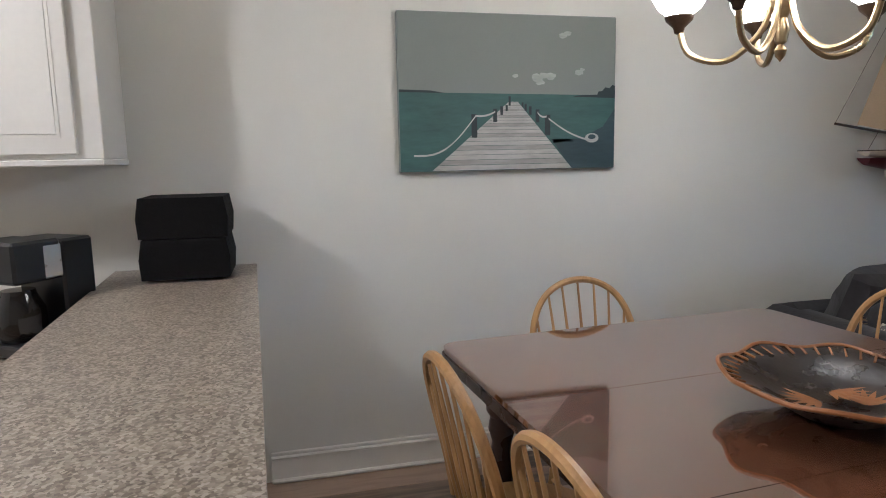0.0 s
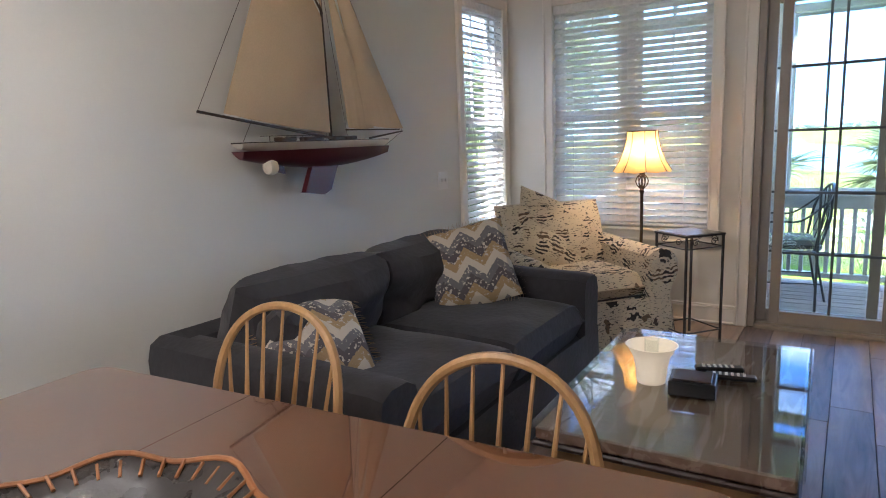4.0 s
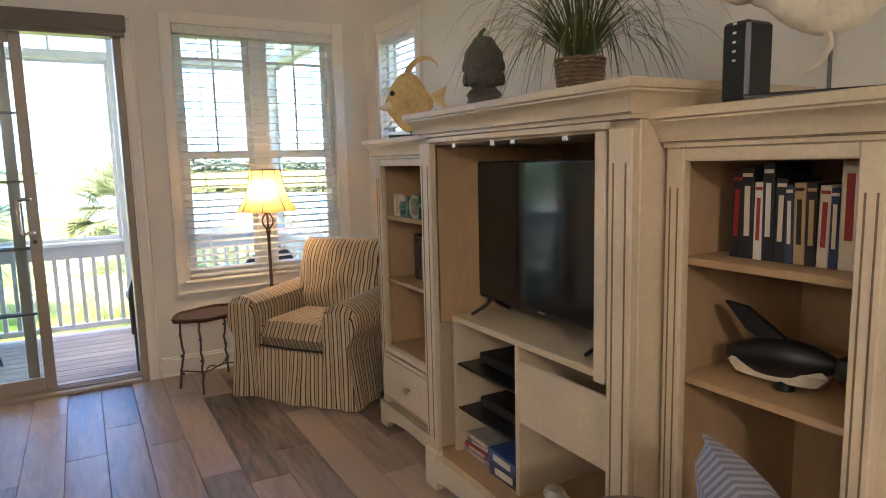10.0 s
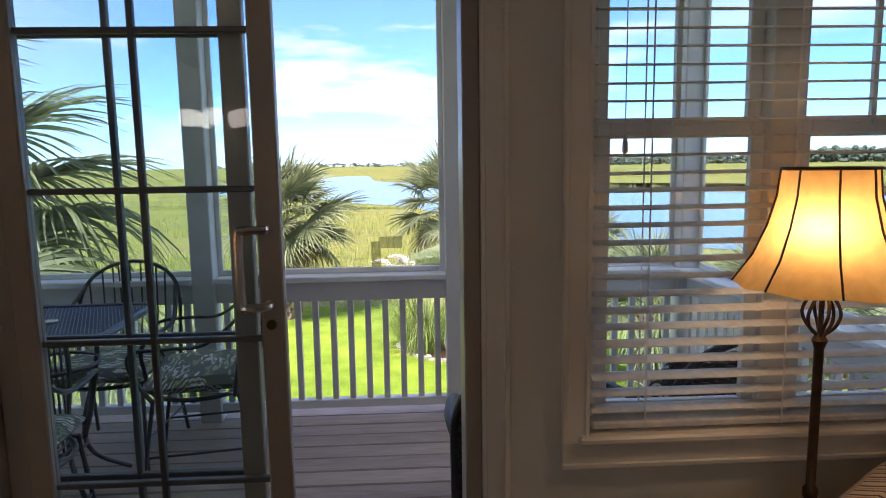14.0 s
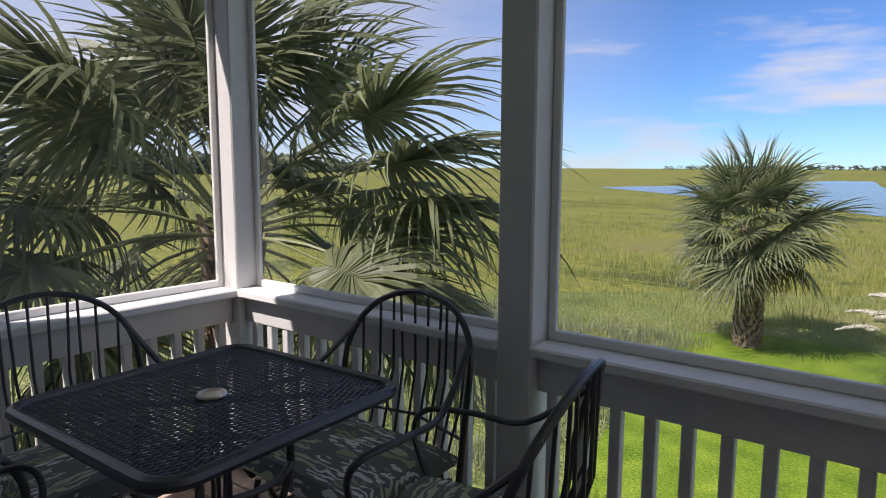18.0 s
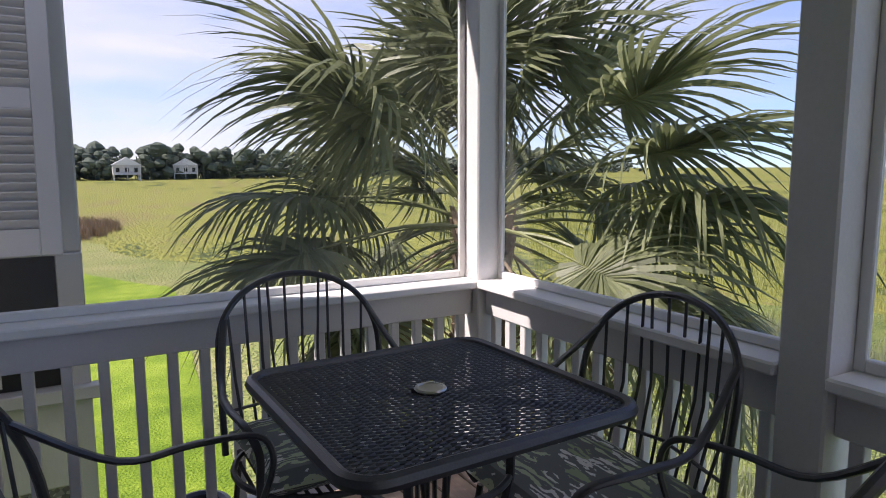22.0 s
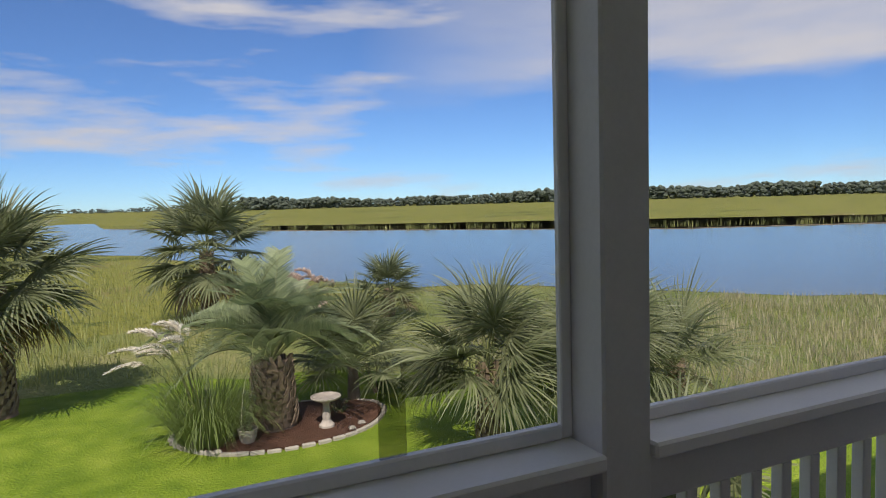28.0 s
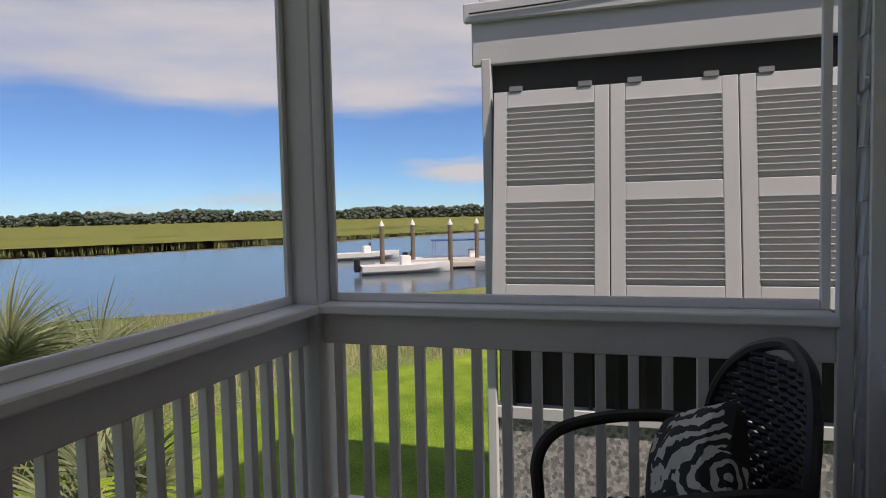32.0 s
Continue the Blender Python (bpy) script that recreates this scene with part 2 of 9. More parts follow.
def thing(name, m, label, category, group="", kind=""):
    """An empty at the base of a thing, to carry its parts."""
    ob = new(name)
    ob.empty_display_size = 0.1
    ob.matrix_basis = m
    return tagged(ob, label, category, group, kind)


def solo(name, geo, material, label, category, group="", kind="", m=None, smooth=35):
    """A thing of one mesh."""
    return tagged(part(name, geo, material, None, "", smooth, m), label, category, group, kind)


def arc(cx, cz, r, a0, a1, n, squash=1.0):
    return [(cx + r * math.cos(radians(a0 + (a1 - a0) * i / n)), cz + r * squash * math.sin(radians(a0 + (a1 - a0) * i / n))) for i in range(n + 1)]


def spline(pts, n=6):
    """A smooth line through points (Catmull-Rom)."""
    pts = [Vector(p) for p in pts]
    out = []
    for i in range(len(pts) - 1):
        p0, p1, p2, p3 = pts[max(i - 1, 0)], pts[i], pts[i + 1], pts[min(i + 2, len(pts) - 1)]
        for k in range(n):
            t = k / n
            out.append(0.5 * (2 * p1 + (p2 - p0) * t + (2 * p0 - 5 * p1 + 4 * p2 - p3) * t * t + (3 * p1 - p0 - 3 * p2 + p3) * t ** 3))
    out.append(pts[-1])
    return out


# ---- materials ----
def nodes_of(name):
    mt = bpy.data.materials.new(name)
    mt.use_nodes = True
    nt = mt.node_tree
    return mt, nt.nodes, nt.links, nt.nodes["Principled BSDF"]


def ramp(nodes, stops, mode="LINEAR"):
    r = nodes.new("ShaderNodeValToRGB")
    r.color_ramp.interpolation = mode
    el = r.color_ramp.elements
    while len(el) < len(stops):
        el.new(0.5)
    for e, (p, c) in zip(el, stops):
        e.position = p
        e.color = (*c, 1) if len(c) == 3 else c
    return r


def tone(c, k):
    return tuple(max(0.0, min(1.0, x * k)) for x in c)


def mat(name, color, rough=0.6, metal=0.0, vary=0.12, scale=6.0, fine=60.0, bump=0.15, stretch=(1, 1, 1), rand=0.0, coat=0.0, sheen=0.0, spec=0.5):
    """A surface with its tone varied at two scales, fine relief, and a slight change from piece to piece."""
    mt, nd, ln, bs = nodes_of(name)
    co, mp = nd.new("ShaderNodeTexCoord"), nd.new("ShaderNodeMapping")
    mp.inputs["Scale"].default_value = stretch
    ln.new(co.outputs["Object"], mp.inputs["Vector"])
    big, small = nd.new("ShaderNodeTexNoise"), nd.new("ShaderNodeTexNoise")
    big.inputs["Scale"].default_value, big.inputs["Detail"].default_value = scale, 4
    small.inputs["Scale"].default_value, small.inputs["Detail"].default_value = fine, 3
    for n_ in (big, small):
        ln.new(mp.outputs["Vector"], n_.inputs["Vector"])
    mixer = nd.new("ShaderNodeMath")
    mixer.operation = "MULTIPLY_ADD"
    mixer.inputs[1].default_value = 0.4
    ln.new(small.outputs["Fac"], mixer.inputs[0])
    half = nd.new("ShaderNodeMath")
    half.operation = "MULTIPLY"
    half.inputs[1].default_value = 0.6
    ln.new(big.outputs["Fac"], half.inputs[0])
    ln.new(half.outputs[0], mixer.inputs[2])
    cr = ramp(nd, [(0.3, tone(color, 1 - vary)), (0.7, tone(color, 1 + vary))])
    if rand:
        oi, sh = nd.new("ShaderNodeObjectInfo"), nd.new("ShaderNodeMath")
        sh.operation = "MULTIPLY_ADD"
        sh.inputs[1].default_value, sh.inputs[2].default_value = rand, -rand / 2
        ln.new(oi.outputs["Random"], sh.inputs[0])
        ad = nd.new("ShaderNodeMath")
        ln.new(mixer.outputs[0], ad.inputs[0])
        ln.new(sh.outputs[0], ad.inputs[1])
        ln.new(ad.outputs[0], cr.inputs["Fac"])
    else:
        ln.new(mixer.outputs[0], cr.inputs["Fac"])
    ln.new(cr.outputs["Color"], bs.inputs["Base Color"])
    rr = nd.new("ShaderNodeMapRange")
    rr.inputs["To Min"].default_value, rr.inputs["To Max"].default_value = max(0.02, rough - 0.08), min(1, rough + 0.08)
    ln.new(big.outputs["Fac"], rr.inputs["Value"])
    ln.new(rr.outputs[0], bs.inputs["Roughness"])
    bs.inputs["Metallic"].default_value = metal
    bs.inputs["Coat Weight"].default_value = coat
    bs.inputs["Sheen Weight"].default_value = sheen
    bs.inputs["Specular IOR Level"].default_value = spec
    if bump:
        bp = nd.new("ShaderNodeBump")
        bp.inputs["Strength"].default_value, bp.inputs["Distance"].default_value = bump, 0.004
        ln.new(small.outputs["Fac"], bp.inputs["Height"])
        ln.new(bp.outputs[0], bs.inputs["Normal"])
    return mt


def glass_mat(name, tint=(1, 1, 1), rough=0.0, gloss=0.40):
    mt, nd, ln, bs = nodes_of(name)
    nd.remove(bs)
    out = nd["Material Output"]
    tr, gl, mx = nd.new("ShaderNodeBsdfTransparent"), nd.new("ShaderNodeBsdfGlossy"), nd.new("ShaderNodeMixShader")
    lw, pw, ad = nd.new("ShaderNodeLayerWeight"), nd.new("ShaderNodeMath"), nd.new("ShaderNodeMath")
    tr.inputs["Color"].default_value = (*tint, 1)
    gl.inputs["Roughness"].default_value = rough
    lw.inputs["Blend"].default_value = 0.5
    pw.operation, pw.inputs[1].default_value = "POWER", 4.5
    ad.operation, ad.inputs[1].default_value, ad.inputs[2].default_value = "MULTIPLY_ADD", gloss, 0.03
    ln.new(lw.outputs["Facing"], pw.inputs[0])
    ln.new(pw.outputs[0], ad.inputs[0])
    ln.new(ad.outputs[0], mx.inputs[0])
    ln.new(tr.outputs[0], mx.inputs[1])
    ln.new(gl.outputs[0], mx.inputs[2])
    ln.new(mx.outputs[0], out.inputs["Surface"])
    return mt

# ---- plan, in metres: x along the door wall, y out to the marsh, z up ----
TH = 0.15
LX, RX, DY, BACK, CEIL = -2.37, 2.38, 5.33, -3.4, 2.75
DOOR = (-0.585, 0.765, 0.0, 2.23)
DOOR_PANEL, DOOR_SLIDE, DOOR_HANDLE = 0.70, 0.085, 1.115
WIN_L = (-1.99, -0.855, 0.64, 2.29)
WIN_R = (1.055, 2.13, 0.62, 2.29)
WIN_W = (4.61, 5.22, 0.62, 2.30)
WIN_E = (4.50, 5.05, 1.50, 2.26)
COUNTER_Y, COUNTER_X1, COUNTER_Z, LOW_Z = -0.345, -0.05, 0.952, 0.78
UPPER_Y, UPPER_Z = -0.793, 1.382
BREAD = (-2.16, -0.565, 0.963, 0, 0, 90)
COFFEE = (-1.93, -1.00, 0.79, 0, 0, 55)
PX0, PX1, PY, P1X, P2X = -2.06, 2.20, 7.35, -0.596, 0.835
POST, DECK, RAILZ, PHEAD, PCEIL = 0.122, -0.09, 0.755, 2.33, 2.66
GZ = -3.0
TABLE = (-0.78, 0.78, -0.64, 0.64, 0.785)
TABLE_AT = (-0.87, 0.93, 4.3)
CHAIRS = [(-1.66, 0.87, 0, 0, 0, 94), (-1.35, 1.62, 0, 0, 0, 6), (-0.60, 1.50, 0, 0, 0, 4), (-1.13, 0.37, 0, 0, 0, 184), (-0.63, 0.44, 0, 0, 0, 186)]
CHAND, CHAND_TURN, CHAND_W = (-1.155, 1.06, 1.795), 10, 11
LAMP_W, KITCHEN_W, KITCHEN_LIGHT = 0.8, 9.0, (-0.9, -2.2)
PICTURE = (0.252, 1.225, 1.305, 1.955)
SHIP = (3.00, 1.335)
SWITCH_Y = 4.31
UNIT = (3.17, 3.85, 2.00, 3.155, 1.46, 1.985)
TV_TURN, WICK_TURN = 0, -70
PTABLE, PTURN = (-1.37, -0.69, 6.19, 6.88, 0.715), 2
PCHAIRS = [(-1.60, 6.47, DECK, 0, 0, 90), (-0.97, 6.98, DECK, 0, 0, -2), (-0.97, 5.97, DECK, 0, 0, 186), (-0.46, 6.82, DECK, 0, 0, -80)]
PWICK = [(1.66, 6.10, DECK, 0, 0, 198), (0.98, 5.87, DECK, 0, 0, 172)]
PPILLOW = (1.64, 6.05, 0.43, 20, 25, 22)
PATCHES = [(0.348, 0.402, 0.774, 0.935), (0.395, 0.526, 0.895, 0.963)]
NR_X, NR_Y1, NR_BOT, NR_TOP, NR_W, NR_LEAN = 4.05, 7.05, 0.53, 2.03, 0.69, 8
NL_X, NL_Y1, NL_BOT = -3.45, 5.76, 0.84

def plank_mat(name, dark, light, along="Y", rough=0.42, grain=26.0, island=False, spread=0.30, coat=0.0):
    """Wood with grain along one axis; each board has its own tone."""
    mt, nd, ln, bs = nodes_of(name)
    co, mp = nd.new("ShaderNodeTexCoord"), nd.new("ShaderNodeMapping")
    mp.inputs["Scale"].default_value = (0.12, 1, 1) if along == "X" else (1, 0.12, 1) if along == "Y" else (1, 1, 0.12)
    src = nd.new("ShaderNodeNewGeometry").outputs["Random Per Island"] if island else nd.new("ShaderNodeObjectInfo").outputs["Random"]
    off = nd.new("ShaderNodeVectorMath")
    off.operation = "ADD"
    sc = nd.new("ShaderNodeMath")
    sc.operation = "MULTIPLY"
    sc.inputs[1].default_value = 37.0
    ln.new(src, sc.inputs[0])
    ln.new(co.outputs["Object"], mp.inputs["Vector"])
    ln.new(mp.outputs["Vector"], off.inputs[0])
    ln.new(sc.outputs[0], off.inputs[1])
    g1, g2 = nd.new("ShaderNodeTexNoise"), nd.new("ShaderNodeTexNoise")
    g1.inputs["Scale"].default_value, g1.inputs["Detail"].default_value, g1.inputs["Distortion"].default_value = grain, 6, 1.2
    g2.inputs["Scale"].default_value, g2.inputs["Detail"].default_value = 5.0, 3
    ln.new(off.outputs[0], g1.inputs["Vector"])
    ln.new(off.outputs[0], g2.inputs["Vector"])
    m1, m2 = nd.new("ShaderNodeMath"), nd.new("ShaderNodeMath")
    m1.operation = m2.operation = "MULTIPLY_ADD"
    m1.inputs[1].default_value, m2.inputs[1].default_value = 0.55, 0.45
    ln.new(g1.outputs["Fac"], m1.inputs[0])
    m0 = nd.new("ShaderNodeMath")
    m0.operation = "MULTIPLY"
    m0.inputs[1].default_value = spread
    ln.new(src, m0.inputs[0])
    ln.new(m0.outputs[0], m2.inputs[2])
    ln.new(g2.outputs["Fac"], m2.inputs[0])
    ln.new(m2.outputs[0], m1.inputs[2])
    bs.inputs["Coat Weight"].default_value, bs.inputs["Coat Roughness"].default_value = coat, 0.03
    bs.inputs["Coat IOR"].default_value = 2.2
    cr = ramp(nd, [(0.42, dark), (0.62, tuple((a + b) / 2 for a, b in zip(dark, light))), (0.86, light)])
    ln.new(m1.outputs[0], cr.inputs["Fac"])
    ln.new(cr.outputs["Color"], bs.inputs["Base Color"])
    rr = nd.new("ShaderNodeMapRange")
    rr.inputs["To Min"].default_value, rr.inputs["To Max"].default_value = rough - 0.1, rough + 0.14
    ln.new(g1.outputs["Fac"], rr.inputs["Value"])
    ln.new(rr.outputs[0], bs.inputs["Roughness"])
    bp = nd.new("ShaderNodeBump")
    bp.inputs["Strength"].default_value, bp.inputs["Distance"].default_value = 0.25, 0.002
    ln.new(g1.outputs["Fac"], bp.inputs["Height"])
    ln.new(bp.outputs[0], bs.inputs["Normal"])
    return mt


def stripe_mat(name, stops, axis, period, rough=0.85):
    """Woven cloth striped across one axis."""
    mt, nd, ln, bs = nodes_of(name)
    co, sp = nd.new("ShaderNodeTexCoord"), nd.new("ShaderNodeSeparateXYZ")
    nz = nd.new("ShaderNodeTexNoise")
    nz.inputs["Scale"].default_value = 4.0
    ln.new(co.outputs["Object"], nz.inputs["Vector"])
    ln.new(co.outputs["Object"], sp.inputs[0])
    wob = nd.new("ShaderNodeMath")
    wob.operation = "MULTIPLY_ADD"
    wob.inputs[1].default_value = 0.016
    ln.new(nz.outputs["Fac"], wob.inputs[0])
    # the other axis takes over on faces that look along this one
    ns, big, pick = nd.new("ShaderNodeSeparateXYZ"), nd.new("ShaderNodeMath"), nd.new("ShaderNodeMix")
    ab = [nd.new("ShaderNodeMath") for _ in range(2)]
    ln.new(co.outputs["Normal"], ns.inputs[0])
    for k_, n_ in enumerate(ab):
        n_.operation = "ABSOLUTE"
        ln.new(ns.outputs[k_], n_.inputs[0])
    big.operation = "GREATER_THAN"
    if axis == 0:
        ln.new(ab[0].outputs[0], big.inputs[0])
        big.inputs[1].default_value = 0.6
    else:
        ln.new(ab[1].outputs[0], big.inputs[0])
        big.inputs[1].default_value = 0.75
    ln.new(big.outputs[0], pick.inputs["Factor"])
    ln.new(sp.outputs[axis], pick.inputs[2])
    ln.new(sp.outputs[1 - axis], pick.inputs[3])
    ln.new(pick.outputs[0], wob.inputs[2])
    dv, fr = nd.new("ShaderNodeMath"), nd.new("ShaderNodeMath")
    dv.operation, fr.operation = "DIVIDE", "FRACT"
    dv.inputs[1].default_value = period
    ln.new(wob.outputs[0], dv.inputs[0])
    ln.new(dv.outputs[0], fr.inputs[0])
    cr = ramp(nd, stops, "CONSTANT")
    ln.new(fr.outputs[0], cr.inputs["Fac"])
    weave = nd.new("ShaderNodeTexNoise")
    weave.inputs["Scale"].default_value = 260
    ln.new(co.outputs["Object"], weave.inputs["Vector"])
    mx = nd.new("ShaderNodeMixRGB")
    mx.blend_type, mx.inputs[0].default_value = "MULTIPLY", 0.35
    ln.new(cr.outputs["Color"], mx.inputs[1])
    ln.new(weave.outputs["Color"], mx.inputs[2])
    ln.new(mx.outputs[0], bs.inputs["Base Color"])
    bs.inputs["Roughness"].default_value = rough
    bs.inputs["Sheen Weight"].default_value = 0.1
    bp = nd.new("ShaderNodeBump")
    bp.inputs["Strength"].default_value, bp.inputs["Distance"].default_value = 0.3, 0.003
    ln.new(weave.outputs["Fac"], bp.inputs["Height"])
    ln.new(bp.outputs[0], bs.inputs["Normal"])
    return mt


def print_mat(name, ground, inks, cell=7.0, cover=0.42, rough=0.85, stretch=(1, 1, 1), lines=True):
    """Printed cloth: loose motifs in several inks over a plain ground."""
    mt, nd, ln, bs = nodes_of(name)
    co, mp = nd.new("ShaderNodeTexCoord"), nd.new("ShaderNodeMapping")
    mp.inputs["Scale"].default_value = stretch
    ln.new(co.outputs["Object"], mp.inputs["Vector"])
    nz = nd.new("ShaderNodeTexNoise")
    nz.inputs["Scale"].default_value, nz.inputs["Detail"].default_value = cell * 1.6, 3
    ln.new(mp.outputs["Vector"], nz.inputs["Vector"])
    bend = nd.new("ShaderNodeMixRGB")
    bend.inputs[0].default_value = 0.10
    ln.new(mp.outputs["Vector"], bend.inputs[1])
    ln.new(nz.outputs["Color"], bend.inputs[2])
    vo = nd.new("ShaderNodeTexVoronoi")
    vo.inputs["Scale"].default_value = cell
    ln.new(bend.outputs[0], vo.inputs["Vector"])
    wv = nd.new("ShaderNodeTexWave")
    wv.wave_type = "RINGS"
    wv.inputs["Scale"].default_value, wv.inputs["Distortion"].default_value, wv.inputs["Detail"].default_value = cell * 1.5, 9.0, 3
    ln.new(mp.outputs["Vector"], wv.inputs["Vector"])
    inside = nd.new("ShaderNodeMath")
    inside.operation = "LESS_THAN"
    inside.inputs[1].default_value = cover
    ln.new(vo.outputs["Distance"], inside.inputs[0])
    cut = nd.new("ShaderNodeMath")
    cut.operation = "GREATER_THAN"
    cut.inputs[1].default_value = 0.5
    ln.new(wv.outputs["Fac"], cut.inputs[0])
    both = nd.new("ShaderNodeMath")
    both.operation = "MULTIPLY"
    ln.new(inside.outputs[0], both.inputs[0])
    ln.new(cut.outputs[0], both.inputs[1])
    pick = ramp(nd, [((i + 0.01) / len(inks), c) for i, c in enumerate(inks)], "CONSTANT")
    sp = nd.new("ShaderNodeSeparateXYZ")
    ln.new(vo.outputs["Color"], sp.inputs[0])
    ln.new(sp.outputs[0], pick.inputs["Fac"])
    mx = nd.new("ShaderNodeMixRGB")
    mx.inputs[1].default_value = (*ground, 1)
    ln.new(both.outputs[0], mx.inputs[0])
    ln.new(pick.outputs["Color"], mx.inputs[2])
    last = mx
    if lines:
        fine = nd.new("ShaderNodeTexNoise")
        fine.inputs["Scale"].default_value, fine.inputs["Detail"].default_value = cell * 9, 2
        st = nd.new("ShaderNodeMapping")
        st.inputs["Scale"].default_value = (0.5, 0.5, 2.2)
        ln.new(mp.outputs["Vector"], st.inputs["Vector"])
        ln.new(st.outputs["Vector"], fine.inputs["Vector"])
        lt = nd.new("ShaderNodeMath")
        lt.operation = "GREATER_THAN"
        lt.inputs[1].default_value = 0.62
        ln.new(fine.outputs["Fac"], lt.inputs[0])
        last = nd.new("ShaderNodeMixRGB")
        last.inputs[2].default_value = (*inks[0], 1)
        ln.new(lt.outputs[0], last.inputs[0])
        ln.new(mx.outputs[0], last.inputs[1])
    ln.new(last.outputs[0], bs.inputs["Base Color"])
    bs.inputs["Roughness"].default_value = rough
    wb = nd.new("ShaderNodeTexNoise")
    wb.inputs["Scale"].default_value = 220
    ln.new(co.outputs["Object"], wb.inputs["Vector"])
    bp = nd.new("ShaderNodeBump")
    bp.inputs["Strength"].default_value, bp.inputs["Distance"].default_value = 0.25, 0.003
    ln.new(wb.outputs["Fac"], bp.inputs["Height"])
    ln.new(bp.outputs[0], bs.inputs["Normal"])
    return mt


def chevron_mat(name, ground, inks, ax, az, wide, tall):
    """Woven zigzag bands."""
    mt, nd, ln, bs = nodes_of(name)
    co, sp = nd.new("ShaderNodeTexCoord"), nd.new("ShaderNodeSeparateXYZ")
    ln.new(co.outputs["Object"], sp.inputs[0])
    pp = nd.new("ShaderNodeMath")
    pp.operation = "PINGPONG"
    pp.inputs[1].default_value = wide
    ln.new(sp.outputs[ax], pp.inputs[0])
    ad, dv, fr = nd.new("ShaderNodeMath"), nd.new("ShaderNodeMath"), nd.new("ShaderNodeMath")
    dv.operation, fr.operation = "DIVIDE", "FRACT"
    ln.new(pp.outputs[0], ad.inputs[0])
    ln.new(sp.outputs[az], ad.inputs[1])
    nz = nd.new("ShaderNodeTexNoise")
    nz.inputs["Scale"].default_value, nz.inputs["Detail"].default_value = 70, 3
    ln.new(co.outputs["Object"], nz.inputs["Vector"])
    ad2 = nd.new("ShaderNodeMath")
    ad2.operation = "MULTIPLY_ADD"
    ad2.inputs[1].default_value = 0.02
    ln.new(nz.outputs["Fac"], ad2.inputs[0])
    ln.new(ad.outputs[0], ad2.inputs[2])
    dv.inputs[1].default_value = tall
    ln.new(ad2.outputs[0], dv.inputs[0])
    ln.new(dv.outputs[0], fr.inputs[0])
    n_ = len(inks)
    cr = ramp(nd, [(i / n_, c) for i, c in enumerate(inks)], "CONSTANT")
    ln.new(fr.outputs[0], cr.inputs["Fac"])
    mx = nd.new("ShaderNodeMixRGB")
    mx.inputs[2].default_value = (*ground, 1)
    gt = nd.new("ShaderNodeMath")
    gt.operation = "GREATER_THAN"
    gt.inputs[1].default_value = 0.60
    ln.new(nz.outputs["Fac"], gt.inputs[0])
    ln.new(gt.outputs[0], mx.inputs[0])
    ln.new(cr.outputs["Color"], mx.inputs[1])
    ln.new(mx.outputs[0], bs.inputs["Base Color"])
    bs.inputs["Roughness"].default_value = 0.9
    bp = nd.new("ShaderNodeBump")
    bp.inputs["Strength"].default_value, bp.inputs["Distance"].default_value = 0.5, 0.006
    ln.new(nz.outputs["Fac"], bp.inputs["Height"])
    ln.new(bp.outputs[0], bs.inputs["Normal"])
    return mt


def speckle_mat(name, stops, scale=140.0, rough=0.35):
    """Speckled stone-like laminate."""
    mt, nd, ln, bs = nodes_of(name)
    co, vo = nd.new("ShaderNodeTexCoord"), nd.new("ShaderNodeTexVoronoi")
    vo.inputs["Scale"].default_value = scale
    ln.new(co.outputs["Object"], vo.inputs["Vector"])
    sp = nd.new("ShaderNodeSeparateXYZ")
    ln.new(vo.outputs["Color"], sp.inputs[0])
    nz = nd.new("ShaderNodeTexNoise")
    nz.inputs["Scale"].default_value, nz.inputs["Detail"].default_value = 25, 5
    ln.new(co.outputs["Object"], nz.inputs["Vector"])
    ad = nd.new("ShaderNodeMath")
    ad.operation = "MULTIPLY_ADD"
    ad.inputs[1].default_value = 0.6
    ln.new(sp.outputs[0], ad.inputs[0])
    hf = nd.new("ShaderNodeMath")
    hf.operation = "MULTIPLY"
    hf.inputs[1].default_value = 0.4
    ln.new(nz.outputs["Fac"], hf.inputs[0])
    ln.new(hf.outputs[0], ad.inputs[2])
    cr = ramp(nd, stops)
    ln.new(ad.outputs[0], cr.inputs["Fac"])
    ln.new(cr.outputs["Color"], bs.inputs["Base Color"])
    bs.inputs["Roughness"].default_value = rough
    return mt


def glow_mat(name, color, strength, base):
    mt, nd, ln, bs = nodes_of(name)
    bs.inputs["Base Color"].default_value = (*base, 1)
    bs.inputs["Roughness"].default_value = 0.6
    bs.inputs["Emission Color"].default_value = (*color, 1)
    bs.inputs["Emission Strength"].default_value = strength
    return mt


M_WALL = mat("wall_paint", (0.71, 0.69, 0.635), 0.75, vary=0.025, scale=1.5, fine=180, bump=0.08)
M_CEIL = mat("ceiling_paint", (0.80, 0.78, 0.74), 0.85, vary=0.02, fine=150, bump=0.1)
M_TRIM = mat("trim_paint", (0.78, 0.75, 0.69), 0.38, vary=0.02, scale=3, fine=120, bump=0.03)
M_VINYL = mat("white_vinyl", (0.80, 0.80, 0.79), 0.4, vary=0.02, bump=0.02)
M_DOORFR = mat("door_frame_tan", (0.36, 0.31, 0.255), 0.42, vary=0.05, bump=0.04)
M_MUNTIN = mat("dark_muntin", (0.10, 0.11, 0.11), 0.45, vary=0.1, bump=0.02)
M_GLASS = glass_mat("window_glass", (0.90, 0.955, 0.965))
